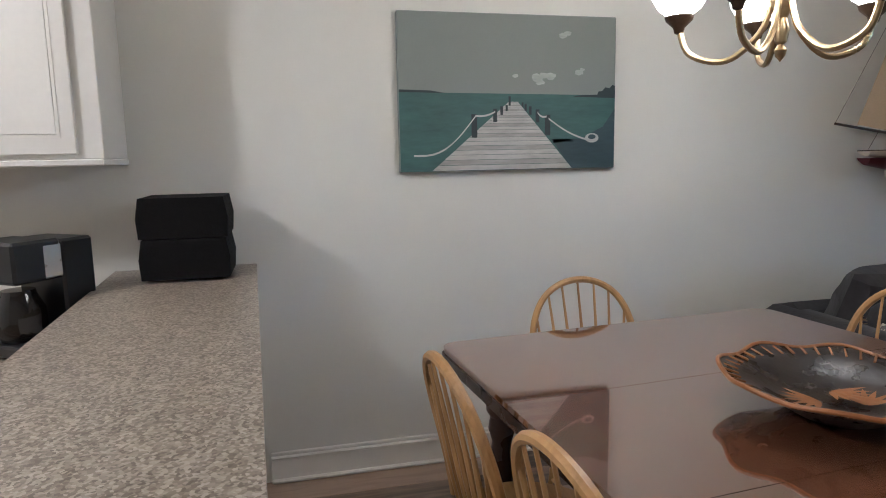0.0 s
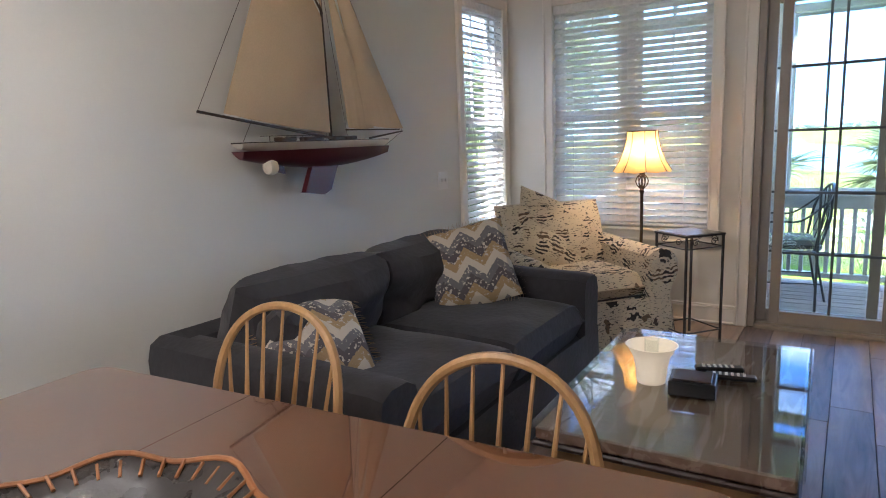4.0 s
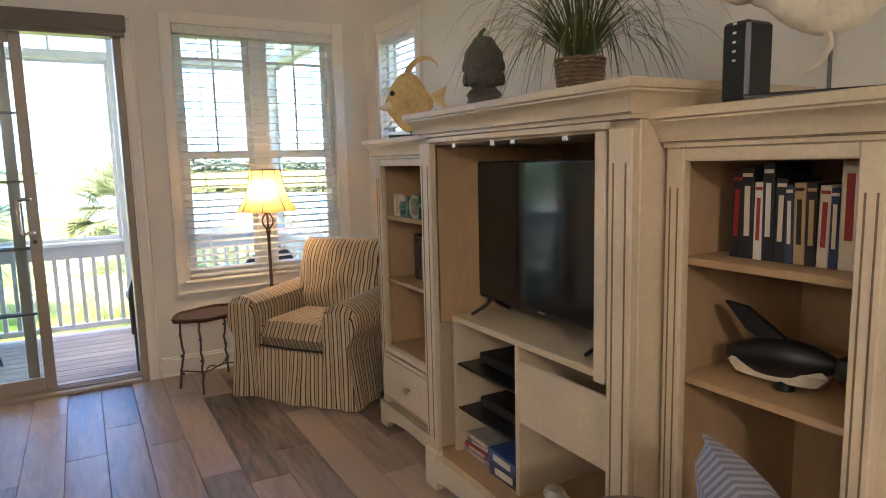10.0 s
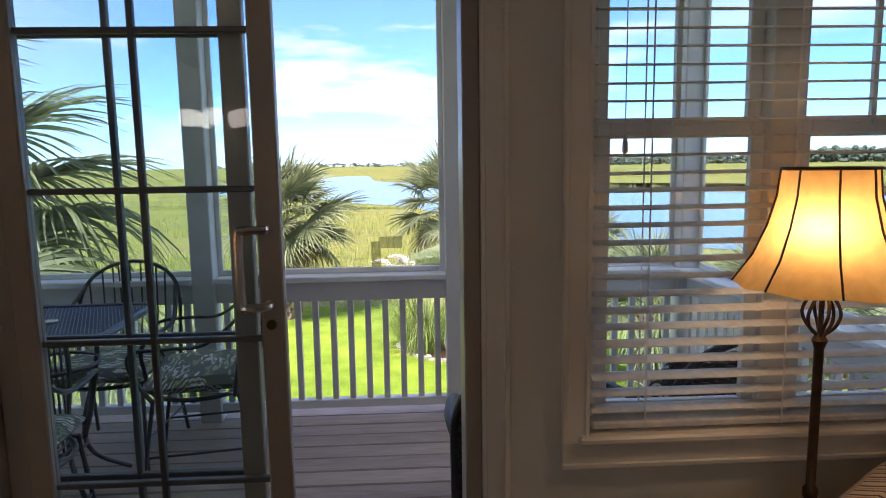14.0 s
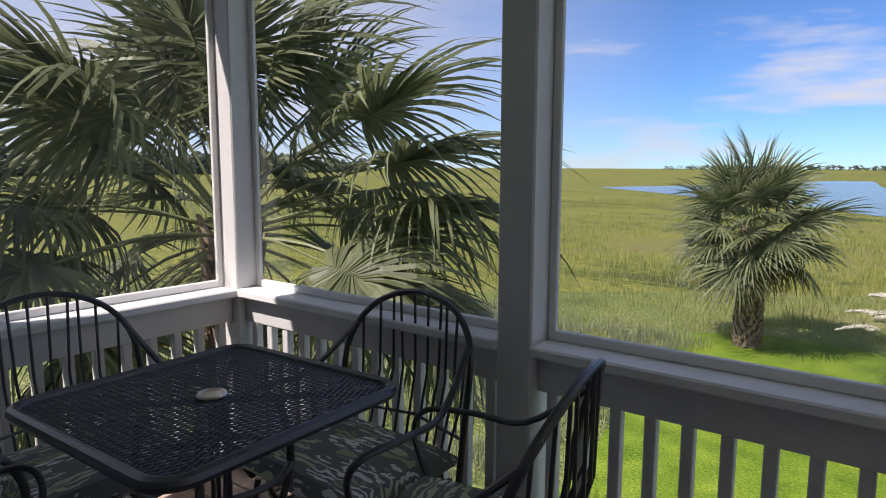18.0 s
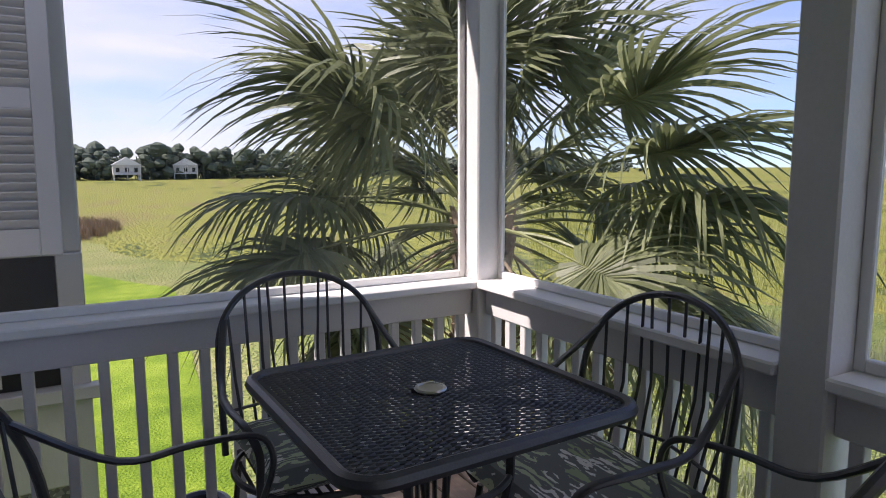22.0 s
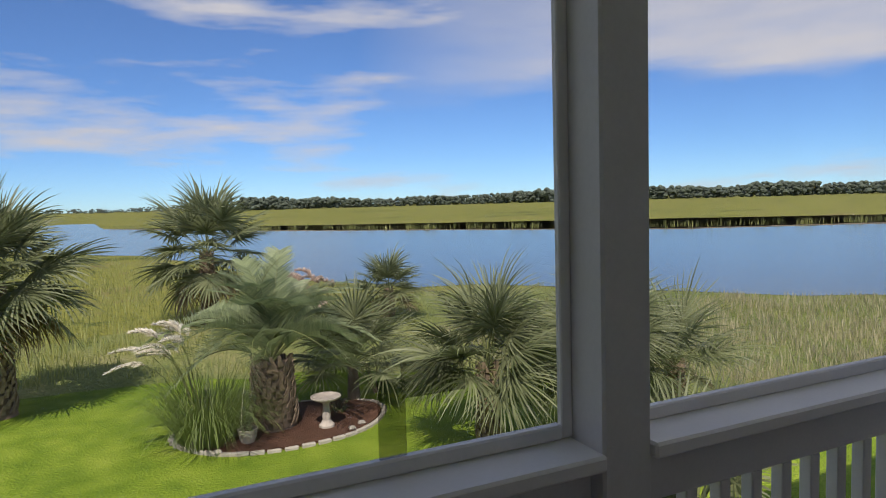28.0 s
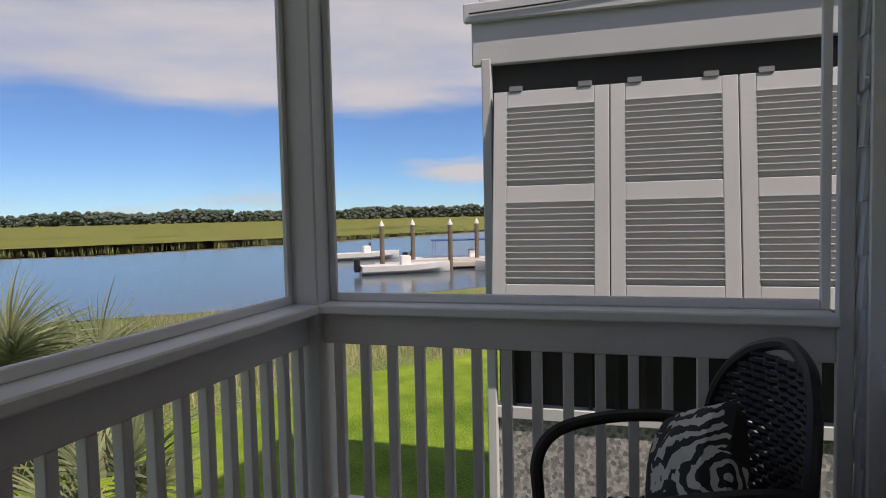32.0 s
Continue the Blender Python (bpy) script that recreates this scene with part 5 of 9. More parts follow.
# ---- living room and dining things ----
def sofa():
    """Slipcovered sofa against the west wall, seat facing east."""
    m = pose(LX + 0.06, 2.97, 0, 0, 0, 0)
    sf = thing("sofa", m, "charcoal slipcovered sofa with loose cushions against the wall", "sofa")
    D, W = 1.16, 1.90
    y0, y1 = -W / 2, W / 2
    part("frame", Geo().box(0.06, D - 0.03, y0 + 0.05, y1 - 0.05, 0.06, 0.30, 0.03), M_GREYSOFA, sf)
    g = Geo()
    def skirt(u, v):
        per = u * (2 * D + W)
        z = 0.02 + 0.30 * v
        rip = 0.012 * math.sin(per * 17) * (1 - v) + 0.010 * noise.noise(Vector((per * 3, v, 2)))
        if per < D:
            return (per, y0 - 0.005 - rip, z)
        if per < D + W:
            return (D + rip, y0 + per - D, z)
        return (D - (per - D - W), y1 + 0.005 + rip, z)
    g.sheet(skirt, 90, 4)
    part("skirt", g, M_GREYSOFA, sf, "hanging charcoal slipcover skirt")
    g = Geo()
    g.rings([[(x + ox, y, z) for ox, z in ((-0.10, 0.05), (0.13, 0.05), (0.12, 0.5), (0.07, 0.62), (0.0, 0.65), (-0.06, 0.63), (-0.10, 0.55))] for x, y in ((0.10, y0 + 0.08), (0.10, 0), (0.10, y1 - 0.08))])
    part("backrest", g, M_GREYSOFA, sf)
    for s in (-1, 1):
        yy = (y0 + 0.09) if s < 0 else (y1 - 0.09)
        g = Geo()
        prof = [(-0.09, 0.04), (0.09, 0.04), (0.095, 0.30), (0.10, 0.54), (0.085, 0.60), (0.04, 0.625), (-0.04, 0.625), (-0.085, 0.60), (-0.10, 0.54), (-0.095, 0.30)]
        g.rings([[(x, yy + a, z * k) for a, z in prof] for x, k in ((0.02, 1.0), (0.5, 1.0), (D - 0.06, 0.985), (D - 0.01, 0.97))])
        part("arm", g, M_GREYSOFA, sf)
    n_ = 2
    cw = (W - 0.36) / n_
    for i in range(n_):
        c = y0 + 0.18 + cw * (i + 0.5)
        part("seat_cushion", Geo().cushion(0.90, cw * 1.03, 0.24, 20, 0.5, 4, m=pose(0.70, c, 0.385), lump=0.022, seed=i), M_GREYSOFA, sf)
        part("back_cushion", Geo().cushion(0.52, cw * 1.10, 0.34, 22, 0.22, 2.6, m=pose(0.31, c, 0.59, 0, -68, -3 + 6 * i), lump=0.055, seed=i + 4), M_GREYSOFA, sf)
    part("back_cushion", Geo().cushion(0.40, 0.44, 0.22, 18, 0.2, 2.5, m=pose(0.40, y0 + 0.34, 0.56, 0, -60, 26), lump=0.05, seed=9), M_GREYSOFA, sf)


def throw_pillow(name, m, size, material, label, fringe=True, seed=0):
    pl = thing(name, m, label, "pillow")
    part("cover", Geo().cushion(size, size * 0.95, 0.17, 14, 0.12, 2.4, lump=0.012, seed=seed, m=pose(0, 0, 0, 90)), material, pl)
    if fringe:
        g, rg = Geo(), random.Random(seed)
        h = size / 2
        for k in range(4):
            for i in range(30):
                t = -h + size * i / 29
                p, d = {0: ((t, 0, h * .95), (0, 0, 1)), 1: ((t, 0, -h * .95), (0, 0, -1)), 2: ((-h, 0, t * .95), (-1, 0, 0)), 3: ((h, 0, t * .95), (1, 0, 0))}[k]
                blade(g, p, (d[0] + rg.uniform(-.4, .4), rg.uniform(-.3, .3), d[2] + rg.uniform(-.4, .4)), 0.032, 0.010, 0.1, 2, side=(0.3, 1, 0.2))
        part("fringe", g, M_CREAM_IN, pl, smooth=0)
    return pl


def armchair(name, m, mat_front, mat_side, label, W=0.92, D=0.92, H=0.84, loose=True, seed=0, seat_z=0.45):
    """A skirted armchair, facing local -y, on the floor."""
    ch = thing(name, m, label, "armchair")
    iw = W - 0.32
    part("frame", Geo().box(-iw / 2 - 0.05, iw / 2 + 0.05, -D / 2 + 0.06, D / 2 - 0.08, 0.05, 0.31, 0.03), mat_front, ch)
    g = Geo()
    def skirt(u, v):
        per = u * (2 * D + 2 * W) - 0.0
        z = 0.008 + 0.30 * v
        rip = (0.016 * math.sin(per * 13 + seed) + 0.012 * math.sin(per * 31)) * (1 - v) + 0.03 * (1 - v)
        if per < W:
            return (-W / 2 + per, -D / 2 - rip, z)
        per -= W
        if per < D:
            return (W / 2 + rip, -D / 2 + per, z)
        per -= D
        if per < W:
            return (W / 2 - per, D / 2 + rip * 0.5, z)
        per -= W
        return (-W / 2 - rip, D / 2 - per, z)
    g.sheet(skirt, 120, 5)
    part("skirt", g, mat_front, ch)
    part("seat_cushion", Geo().cushion(iw * 1.03, D * 0.74, 0.19, 14, 0.65, 5, m=pose(0, -D * 0.10, seat_z - 0.075), lump=0.010, seed=seed), mat_front, ch)
    for s in (-1, 1):
        g = Geo()
        xc = s * (W / 2 - 0.10)
        prof = [(-0.07 * s, 0.06), (0.09 * s, 0.06), (0.09 * s, 0.36), (0.105 * s, 0.41), (0.135 * s, 0.45), (0.145 * s, 0.50), (0.135 * s, 0.555), (0.10 * s, 0.595), (0.045 * s, 0.615), (-0.015 * s, 0.605), (-0.06 * s, 0.575), (-0.075 * s, 0.52), (-0.07 * s, 0.40)]
        prof = prof if s > 0 else prof[::-1]
        rings = []
        for y, k, sh in ((-D / 2 - 0.01, 0.93, 0.94), (-D / 2 + 0.02, 0.99, 1.08), (-0.1, 1.0, 1.08), (D / 2 - 0.16, 1.03, 1.0), (D / 2 - 0.08, 1.0, 0.96)):
            rings.append([(xc + a * sh, y, z * k) for a, z in prof])
        g.rings(rings)
        arm = part("arm", g, mat_side, ch)
    g = Geo()
    rings = []
    for t in range(9):
        u = t / 8
        w = (W - 0.16) / 2 * (1 - 0.10 * (2 * u - 1) ** 2 * 0)
        rings.append(u)
    prof = [(D / 2 - 0.05, 0.30), (D / 2 - 0.20, 0.32), (D / 2 - 0.16, H * 0.75), (D / 2 - 0.10, H - 0.10), (D / 2 - 0.05, H - 0.05), (D / 2 + 0.0, H - 0.08), (D / 2 + 0.02, H * 0.75), (D / 2 - 0.02, 0.30)]
    hw = W / 2 - 0.11
    g.rings([[(x, y, 0.30 + (z - 0.30) * k) for y, z in prof] for x, k in ((-hw, 0.90), (-hw * 0.8, 0.98), (0, 1.0), (hw * 0.8, 0.98), (hw, 0.90))])
    part("backrest", g, mat_front, ch)
    part("back_cushion", Geo().cushion(W * 0.80, H - 0.30, 0.30, 18, 0.25, 2.5, m=pose(0, D * 0.20, seat_z + (H - 0.36) * 0.46, 74, 0, 0), lump=0.03, seed=seed + 3), mat_front, ch)
    if loose:
        part("piping", Geo().tube([(-iw / 2, -D * 0.47, seat_z - 0.13), (0, -D * 0.475, seat_z - 0.135), (iw / 2, -D * 0.47, seat_z - 0.13)], 0.006, 6), M_DARK, ch)
    return ch


sofa()
throw_pillow("throw_pillow", pose(LX + 0.66, 3.50, 0.68, -24, -14, 32), 0.46, M_CHEV, "fringed grey and tan chevron pillow on the sofa", seed=3)
throw_pillow("throw_pillow", pose(LX + 0.62, 2.36, 0.60, -58, 6, 60), 0.42, M_CHEV, "fringed blue-grey and cream pillow on the sofa", seed=5)
armchair("armchair", pose(-1.67, 4.72, 0, 0, 0, 50), M_SHELLS, M_SHELLS, "cream armchair printed with dark seashells by the window", W=1.02, D=0.98, H=0.78, seed=1)
throw_pillow("throw_pillow", pose(-1.80, 4.80, 0.68, -30, 24, 48), 0.56, M_SHELLS, "large shell-print back pillow on the armchair", False, 8)
armchair("armchair", pose(1.80, 4.67, 0, 0, 0, -54), M_STRIPE_X, M_STRIPE_Y, "tan, cream and dark brown striped armchair with a skirt", W=0.82, D=0.88, H=0.80, seed=2)


def floor_lamp(m, label):
    lp = thing("floor_lamp", m, label, "lamp", "floor lamps")
    part("base", Geo().lathe([(0.0, 0), (0.135, 0), (0.138, 0.012), (0.12, 0.024), (0.06, 0.034), (0.03, 0.05), (0.016, 0.08), (0.0, 0.08)], 24), M_BRONZE, lp)
    part("pole", Geo().lathe([(0.011, 0.07), (0.011, 0.55), (0.017, 0.56), (0.017, 0.58), (0.011, 0.59), (0.011, 0.93), (0.018, 0.95), (0.010, 0.965)], 12), M_BRONZE, lp)
    cage = part("cage", Geo().lathe([(0.006, 0.965), (0.006, 1.07)], 8), M_BRONZE, lp)
    for i in range(6):
        a = 2 * math.pi * i / 6
        pts = [(0.008 * math.cos(a), 0.008 * math.sin(a), 0.963)] + [(r * math.cos(a + tw), r * math.sin(a + tw), z) for r, tw, z in ((0.03, 0.15, 0.985), (0.040, 0.3, 1.015), (0.030, 0.45, 1.045))] + [(0.008 * math.cos(a + 0.6), 0.008 * math.sin(a + 0.6), 1.068)]
        part("cage_wire", Geo().tube(spline(pts, 3), 0.0042, 6), M_BRONZE, cage)
    part("socket", Geo().lathe([(0.018, 1.065), (0.024, 1.075), (0.020, 1.10), (0.014, 1.16), (0.0, 1.16)], 12), M_BRONZE, lp)
    g = Geo()
    n_, prof = 16, [(0.193, 1.085), (0.150, 1.150), (0.122, 1.22), (0.104, 1.29), (0.098, 1.352)]
    outer = [[(r * (1 if i % 2 else 0.965) * math.cos(2 * math.pi * i / n_), r * (1 if i % 2 else 0.965) * math.sin(2 * math.pi * i / n_), z - (0.008 if (z < 1.09 and i % 2 == 0) else 0)) for i in range(n_)] for r, z in prof]
    g.rings(outer, caps=False)
    sh = part("shade", g, M_LAMPSHADE, lp, "lit cream bell-shaped cloth shade", smooth=60)
    for i in range(1, n_, 2):
        a = 2 * math.pi * i / n_
        part("rib", Geo().tube([((r + 0.002) * math.cos(a), (r + 0.002) * math.sin(a), z) for r, z in prof], 0.0026, 5), M_BRONZE, sh)
    part("trim_band", Geo().tube([(0.1 * math.cos(2 * math.pi * i / 24), 0.1 * math.sin(2 * math.pi * i / 24), 1.352) for i in range(24)], 0.0035, 5, closed=True), M_DKWOOD, sh)
    part("bulb", Geo().lathe([(0.0, 1.16), (0.012, 1.163), (0.016, 1.172), (0.0, 1.176)], 12), M_BULBGL, lp)
    return lp


lamp_r = floor_lamp(pose(1.54, 5.10, 0), "lit bronze floor lamp with a cream bell shade")
lamp_l = copy_thing(lamp_r, pose(-1.235, 5.05, 0))
for lx, ly in ((1.50, 5.05), (-1.21, 5.02)):
    ld = bpy.data.lights.new("lamp_bulb", "POINT")
    ld.energy, ld.color, ld.shadow_soft_size = LAMP_W, (1.0, 0.72, 0.42), 0.03
    new("lamp_bulb", ld).location = (lx, ly, 1.21)


def iron_table():
    tb = thing("side_table", pose(-0.88, 4.86, 0, 0, 0, -38), "small black iron side table with a stone tile top", "side table")
    s, h = 0.140, 0.71
    part("frame", Geo().box(-s - .012, s + .012, -s - .012, -s + .004, h - .012, h, .002).box(-s - .012, s + .012, s - .004, s + .012, h - .012, h, .002).box(-s - .012, -s + .004, -s, s, h - .012, h, .002).box(s - .004, s + .012, -s, s, h - .012, h, .002), M_BLACKMETAL, tb)
    part("tile_top", Geo().box(-s, s, -s, s, h - .010, h + .004, .002), M_COUNTER, tb, "speckled stone tile")
    for x in (-s, s):
        for y in (-s, s):
            part("leg", Geo().box(x - .007, x + .007, y - .007, y + .007, 0, h - .012, .002), M_BLACKMETAL, tb)
    for k, rz in enumerate((0, 90, 180, 270)):
        mm = pose(0, 0, 0, 0, 0, rz)
        part("apron_bar", Geo().tube([(-s, -s, h - .085), (s, -s, h - .085)], .004, 6, m=mm), M_BLACKMETAL, tb)
        part("low_bar", Geo().tube([(-s, -s, .09), (s, -s, .09)], .005, 6, m=mm), M_BLACKMETAL, tb)
        for c in (-0.07, 0.07):
            pts = [(c + .03 * (1 - q / 14) * math.cos(q * .75), -s, h - .048 + .026 * (1 - q / 14) * math.sin(q * .75)) for q in range(14)]
            part("scroll", Geo().tube(pts, .003, 5, m=mm), M_BLACKMETAL, tb)


iron_table()


def pie_table():
    tb = thing("side_table", pose(1.13, 5.02, 0, 0, 0, 27) @ Matrix.Scale(.95, 4), "scalloped mahogany side table on twig-like iron legs", "side table")
    out = []
    for i in range(72):
        a = 2 * math.pi * i / 72
        k = 1 + 0.045 * math.cos(6 * a) + 0.02 * math.cos(12 * a + 1)
        out.append((0.265 * k * math.cos(a), 0.175 * k * math.sin(a)))
    part("tabletop", Geo().prism(out, 0.475, 0.492), M_MAHOG, tb)
    part("rim", Geo().tube([(x, y, 0.494) for x, y in out], 0.008, 6, closed=True), M_DKWOOD, tb)
    for sx, sy in ((-1, -1), (1, -1), (-1, 1), (1, 1)):
        rg = random.Random(sx * 3 + sy)
        pts = [(sx * .17, sy * .10, .475), (sx * .175, sy * .105, .36), (sx * .165, sy * .10, .24), (sx * .18, sy * .11, .12), (sx * .19, sy * .12, 0)]
        leg = part("leg", Geo().tube([Vector(p) + Vector((rg.uniform(-.006, .006), rg.uniform(-.006, .006), 0)) for p in spline(pts, 4)], .0075, 7), M_BLACKMETAL, tb)
        for z in (.36, .22, .10):
            part("knot", Geo().lathe([(0, -.012), (.011, -.006), (.012, .004), (0, .012)], 8, (sx * .172, sy * .105, z)), M_BLACKMETAL, leg)
    part("stretcher", Geo().tube(spline([(-.18, -.11, .10), (-.06, -.02, .14), (.06, .03, .10), (.18, .11, .12)], 5), .005, 6), M_BLACKMETAL, tb)
    part("stretcher", Geo().tube(spline([(-.18, .11, .12), (-.04, .04, .09), (.06, -.03, .13), (.18, -.11, .10)], 5), .005, 6), M_BLACKMETAL, tb)


pie_table()


def coffee_table():
    x0, x1, y0, y1, h = -0.86, -0.11, 2.375, 3.51, 0.45
    tb = thing("coffee_table", pose((x0 + x1) / 2, (y0 + y1) / 2, 0, 0, 0, 1.6), "wooden coffee table with a dark rim and a glass top", "coffee table")
    a, b = (x1 - x0) / 2, (y1 - y0) / 2
    part("tabletop", Geo().box(-a + .01, a - .01, -b + .01, b - .01, h - .055, h - .012, .006), M_COFFEETOP, tb)
    part("rim", Geo().box(-a, a, -b, b, h - .075, h - .056, .006), M_TABLEDK, tb)
    part("glass_top", Geo().box(-a - .008, a + .008, -b - .008, b + .008, h - .010, h, .003), M_CLEARGL, tb)
    for xa, xb, ya, yb in ((-a + .05, a - .05, -b + .05, -b + .07), (-a + .05, a - .05, b - .07, b - .05), (-a + .05, -a + .07, -b + .07, b - .07), (a - .07, a - .05, -b + .07, b - .07)):
        part("side_panel", Geo().box(xa, xb, ya, yb, .16, h - .075, .003), M_CREAM_IN, tb, "pale wooden panelled side")
    for sx in (-1, 1):
        for sy in (-1, 1):
            part("leg", Geo().box(sx * (a - .085) - .035, sx * (a - .085) + .035, sy * (b - .085) - .035, sy * (b - .085) + .035, 0, h - .075, .006), M_CREAM_IN, tb)
    part("shelf", Geo().box(-a + .07, a - .07, -b + .07, b - .07, .14, .165, .004), M_CREAM_IN, tb)


coffee_table()
g = Geo().lathe([(0, 0), (.062, 0), (.066, .01), (.070, .06), (.082, .12), (.105, .165), (.118, .178), (.112, .178), (.098, .162), (.076, .12), (.062, .05), (0, .02)], 28)
vot = thing("table_light", pose(-0.605, 2.885, 0.451) @ Matrix.Scale(.78, 4), "glowing cream alabaster bowl light with a glass candle cup", "table light")
part("bowl", g, M_CANDLE, vot)
part("candle_cup", Geo().lathe([(0, .02), (.026, .02), (.030, .10), (.034, .205), (.031, .205), (.027, .10), (0, .04)], 16), M_CLEARGL, vot)
bx = thing("coaster_box", pose(-0.455, 2.855, 0.451, 0, 0, 6), "black coaster box with a brown lid insert", "box")
part("body", Geo().box(-.075, .075, -.065, .065, 0, .052, .004), M_BLACKPL, bx)
part("lid", Geo().box(-.062, .062, -.052, .052, .052, .057, .002), M_DKWOOD, bx)
rm = thing("remote_control", pose(-0.36, 3.03, 0.451, 0, 0, -80), "slim black television remote lying on the glass", "remote")
part("body", Geo().box(-.022, .022, -.085, .085, 0, .018, .006), M_BLACKPL, rm)
for i in range(6):
    for j in range(3):
        part("button", Geo().box(-.014 + j * .011, -.007 + j * .011, -.06 + i * .02, -.05 + i * .02, .018, .0205, .001), M_WHITEPL, rm)
rm2 = copy_thing(rm, pose(-0.41, 3.10, 0.451, 0, 0, -70))


# ---- dining ----
def dining_table():
    x0, x1, y0, y1, h = TABLE
    tb = thing("dining_table", pose(TABLE_AT[0], TABLE_AT[1], 0, 0, 0, TABLE_AT[2]), "glossy red-brown dining table with a dark edge and two leaf seams", "dining table")
    lf = (y1 - y0)
    def corner(x, y, sx, sy, r=.055):
        pts = [(x - sx * r + sx * r * math.sin(a), y - sy * r + sy * r * math.cos(a)) for a in (0, .4, .8, 1.2, math.pi / 2)]
        return pts if sx * sy > 0 else pts[::-1]
    c_tr, c_br, c_bl, c_tl = corner(x1, y1, 1, 1), corner(x1, y0, 1, -1), corner(x0, y0, -1, -1), corner(x0, y1, -1, 1)
    out = (c_tr + c_br + c_bl + c_tl)[::-1]
    s1, s2 = -.245, .265
    part("table_board", Geo().prism([(s1 - .001, y0), (s1 - .001, y1)] + c_tl[::-1] + c_bl[::-1], h - .022, h - .001), M_TABLETOP, tb, smooth=0)
    part("table_leaf", Geo().prism([(s1 + .001, y0), (s2 - .001, y0), (s2 - .001, y1), (s1 + .001, y1)], h - .022, h - .001), M_TABLETOP, tb, smooth=0)
    part("table_board", Geo().prism([(s2 + .001, y1), (s2 + .001, y0)] + c_br[::-1] + c_tr[::-1], h - .022, h - .001), M_TABLETOP, tb, smooth=0)
    cx, cy = (x0 + x1) / 2, (y0 + y1) / 2
    sh = [(cx + (x - cx) * 1.006, cy + (y - cy) * 1.006) for x, y in out]
    part("edge", Geo().prism(sh, h - .050, h - .020), M_TABLEDK, tb)
    for xa, xb, ya, yb in ((x0 + .12, x1 - .12, y0 + .12, y0 + .142), (x0 + .12, x1 - .12, y1 - .142, y1 - .12), (x0 + .12, x0 + .142, y0 + .142, y1 - .142), (x1 - .142, x1 - .12, y0 + .142, y1 - .142)):
        part("apron", Geo().box(xa, xb, ya, yb, h - .14, h - .05, .003), M_TABLEDK, tb)
    prof = [(.0, 0), (.028, 0), (.034, .03), (.026, .08), (.032, .2), (.042, .42), (.030, .50), (.042, .54), (.036, .58), (.048, .60), (.048, h - .05), (0, h - .05)]
    for x in (x0 + .15, x1 - .15):
        for y in (y0 + .15, y1 - .15):
            part("leg", Geo().lathe(prof, 16, (x, y, 0)), M_TABLEDK, tb)


dining_table()


def windsor(m, label="honey oak hoop-back windsor chair with turned spindles"):
    """Faces local -y; back at +y."""
    ch = thing("dining_chair", m, label, "chair", "dining chairs")
    out = [(0.235 * math.cos(a) * (1 + .10 * math.sin(a)), -0.01 + 0.215 * math.sin(a)) for a in [2 * math.pi * i / 40 for i in range(40)]]
    g = Geo()
    g.rings([[(x * .93, y * .93, .425) for x, y in out], [(x, y, .437) for x, y in out], [(x, y, .452) for x, y in out], [(x * .95, y * .95, .462) for x, y in out], [(x * .6, y * .6, .452) for x, y in out]])
    part("seat", g, M_OAKSEAT, ch)
    def back(t):
        a = math.pi * t
        return Vector((-0.225 * math.cos(a) * (1 + .26 * math.sin(a)), 0.155 + 0.115 * math.sin(a) ** 0.8, 0.455 + 0.50 * math.sin(a) ** 0.62))
    hoop = [back(i / 36) for i in range(37)]
    part("hoop", Geo().tube(hoop, .0135, 8, flat=1.15), M_OAK, ch)
    for i in range(7):
        x = -.155 + .31 * i / 6
        best = min(hoop[4:-4], key=lambda p: abs(p.x - x * 1.30))
        p0 = Vector((x, .165, .455))
        pts = [p0.lerp(best, k / 6) for k in range(7)]
        part("spindle", Geo().tube(pts, [.006, .008, .0095, .008, .0065, .0055, .005], 6), M_OAK, ch)
    lp = [(.012, 0), (.013, .05), (.011, .16), (.017, .21), (.013, .24), (.019, .30), (.014, .36), (.012, .43)]
    for sx in (-1, 1):
        for sy in (-1, 1):
            g = Geo()
            foot, top = Vector((sx * .19, sy * .19, 0)), Vector((sx * .13, sy * .125, .43))
            g.tube([foot.lerp(top, z / .43) for r, z in lp], [r for r, z in lp], 8)
            part("leg", g, M_OAK, ch)
        part("stretcher", Geo().tube([(sx * .165, -.165, .17), (sx * .165, 0, .17), (sx * .165, .165, .17)], [.008, .012, .008], 7), M_OAK, ch)
    part("stretcher", Geo().tube([(-.165, 0, .17), (0, 0, .17), (.165, 0, .17)], [.008, .012, .008], 7), M_OAK, ch)
    return ch


chair = windsor(pose(*CHAIRS[0]) @ Matrix.Scale(.935, 4))
for row in CHAIRS[1:]:
    copy_thing(chair, pose(*row))


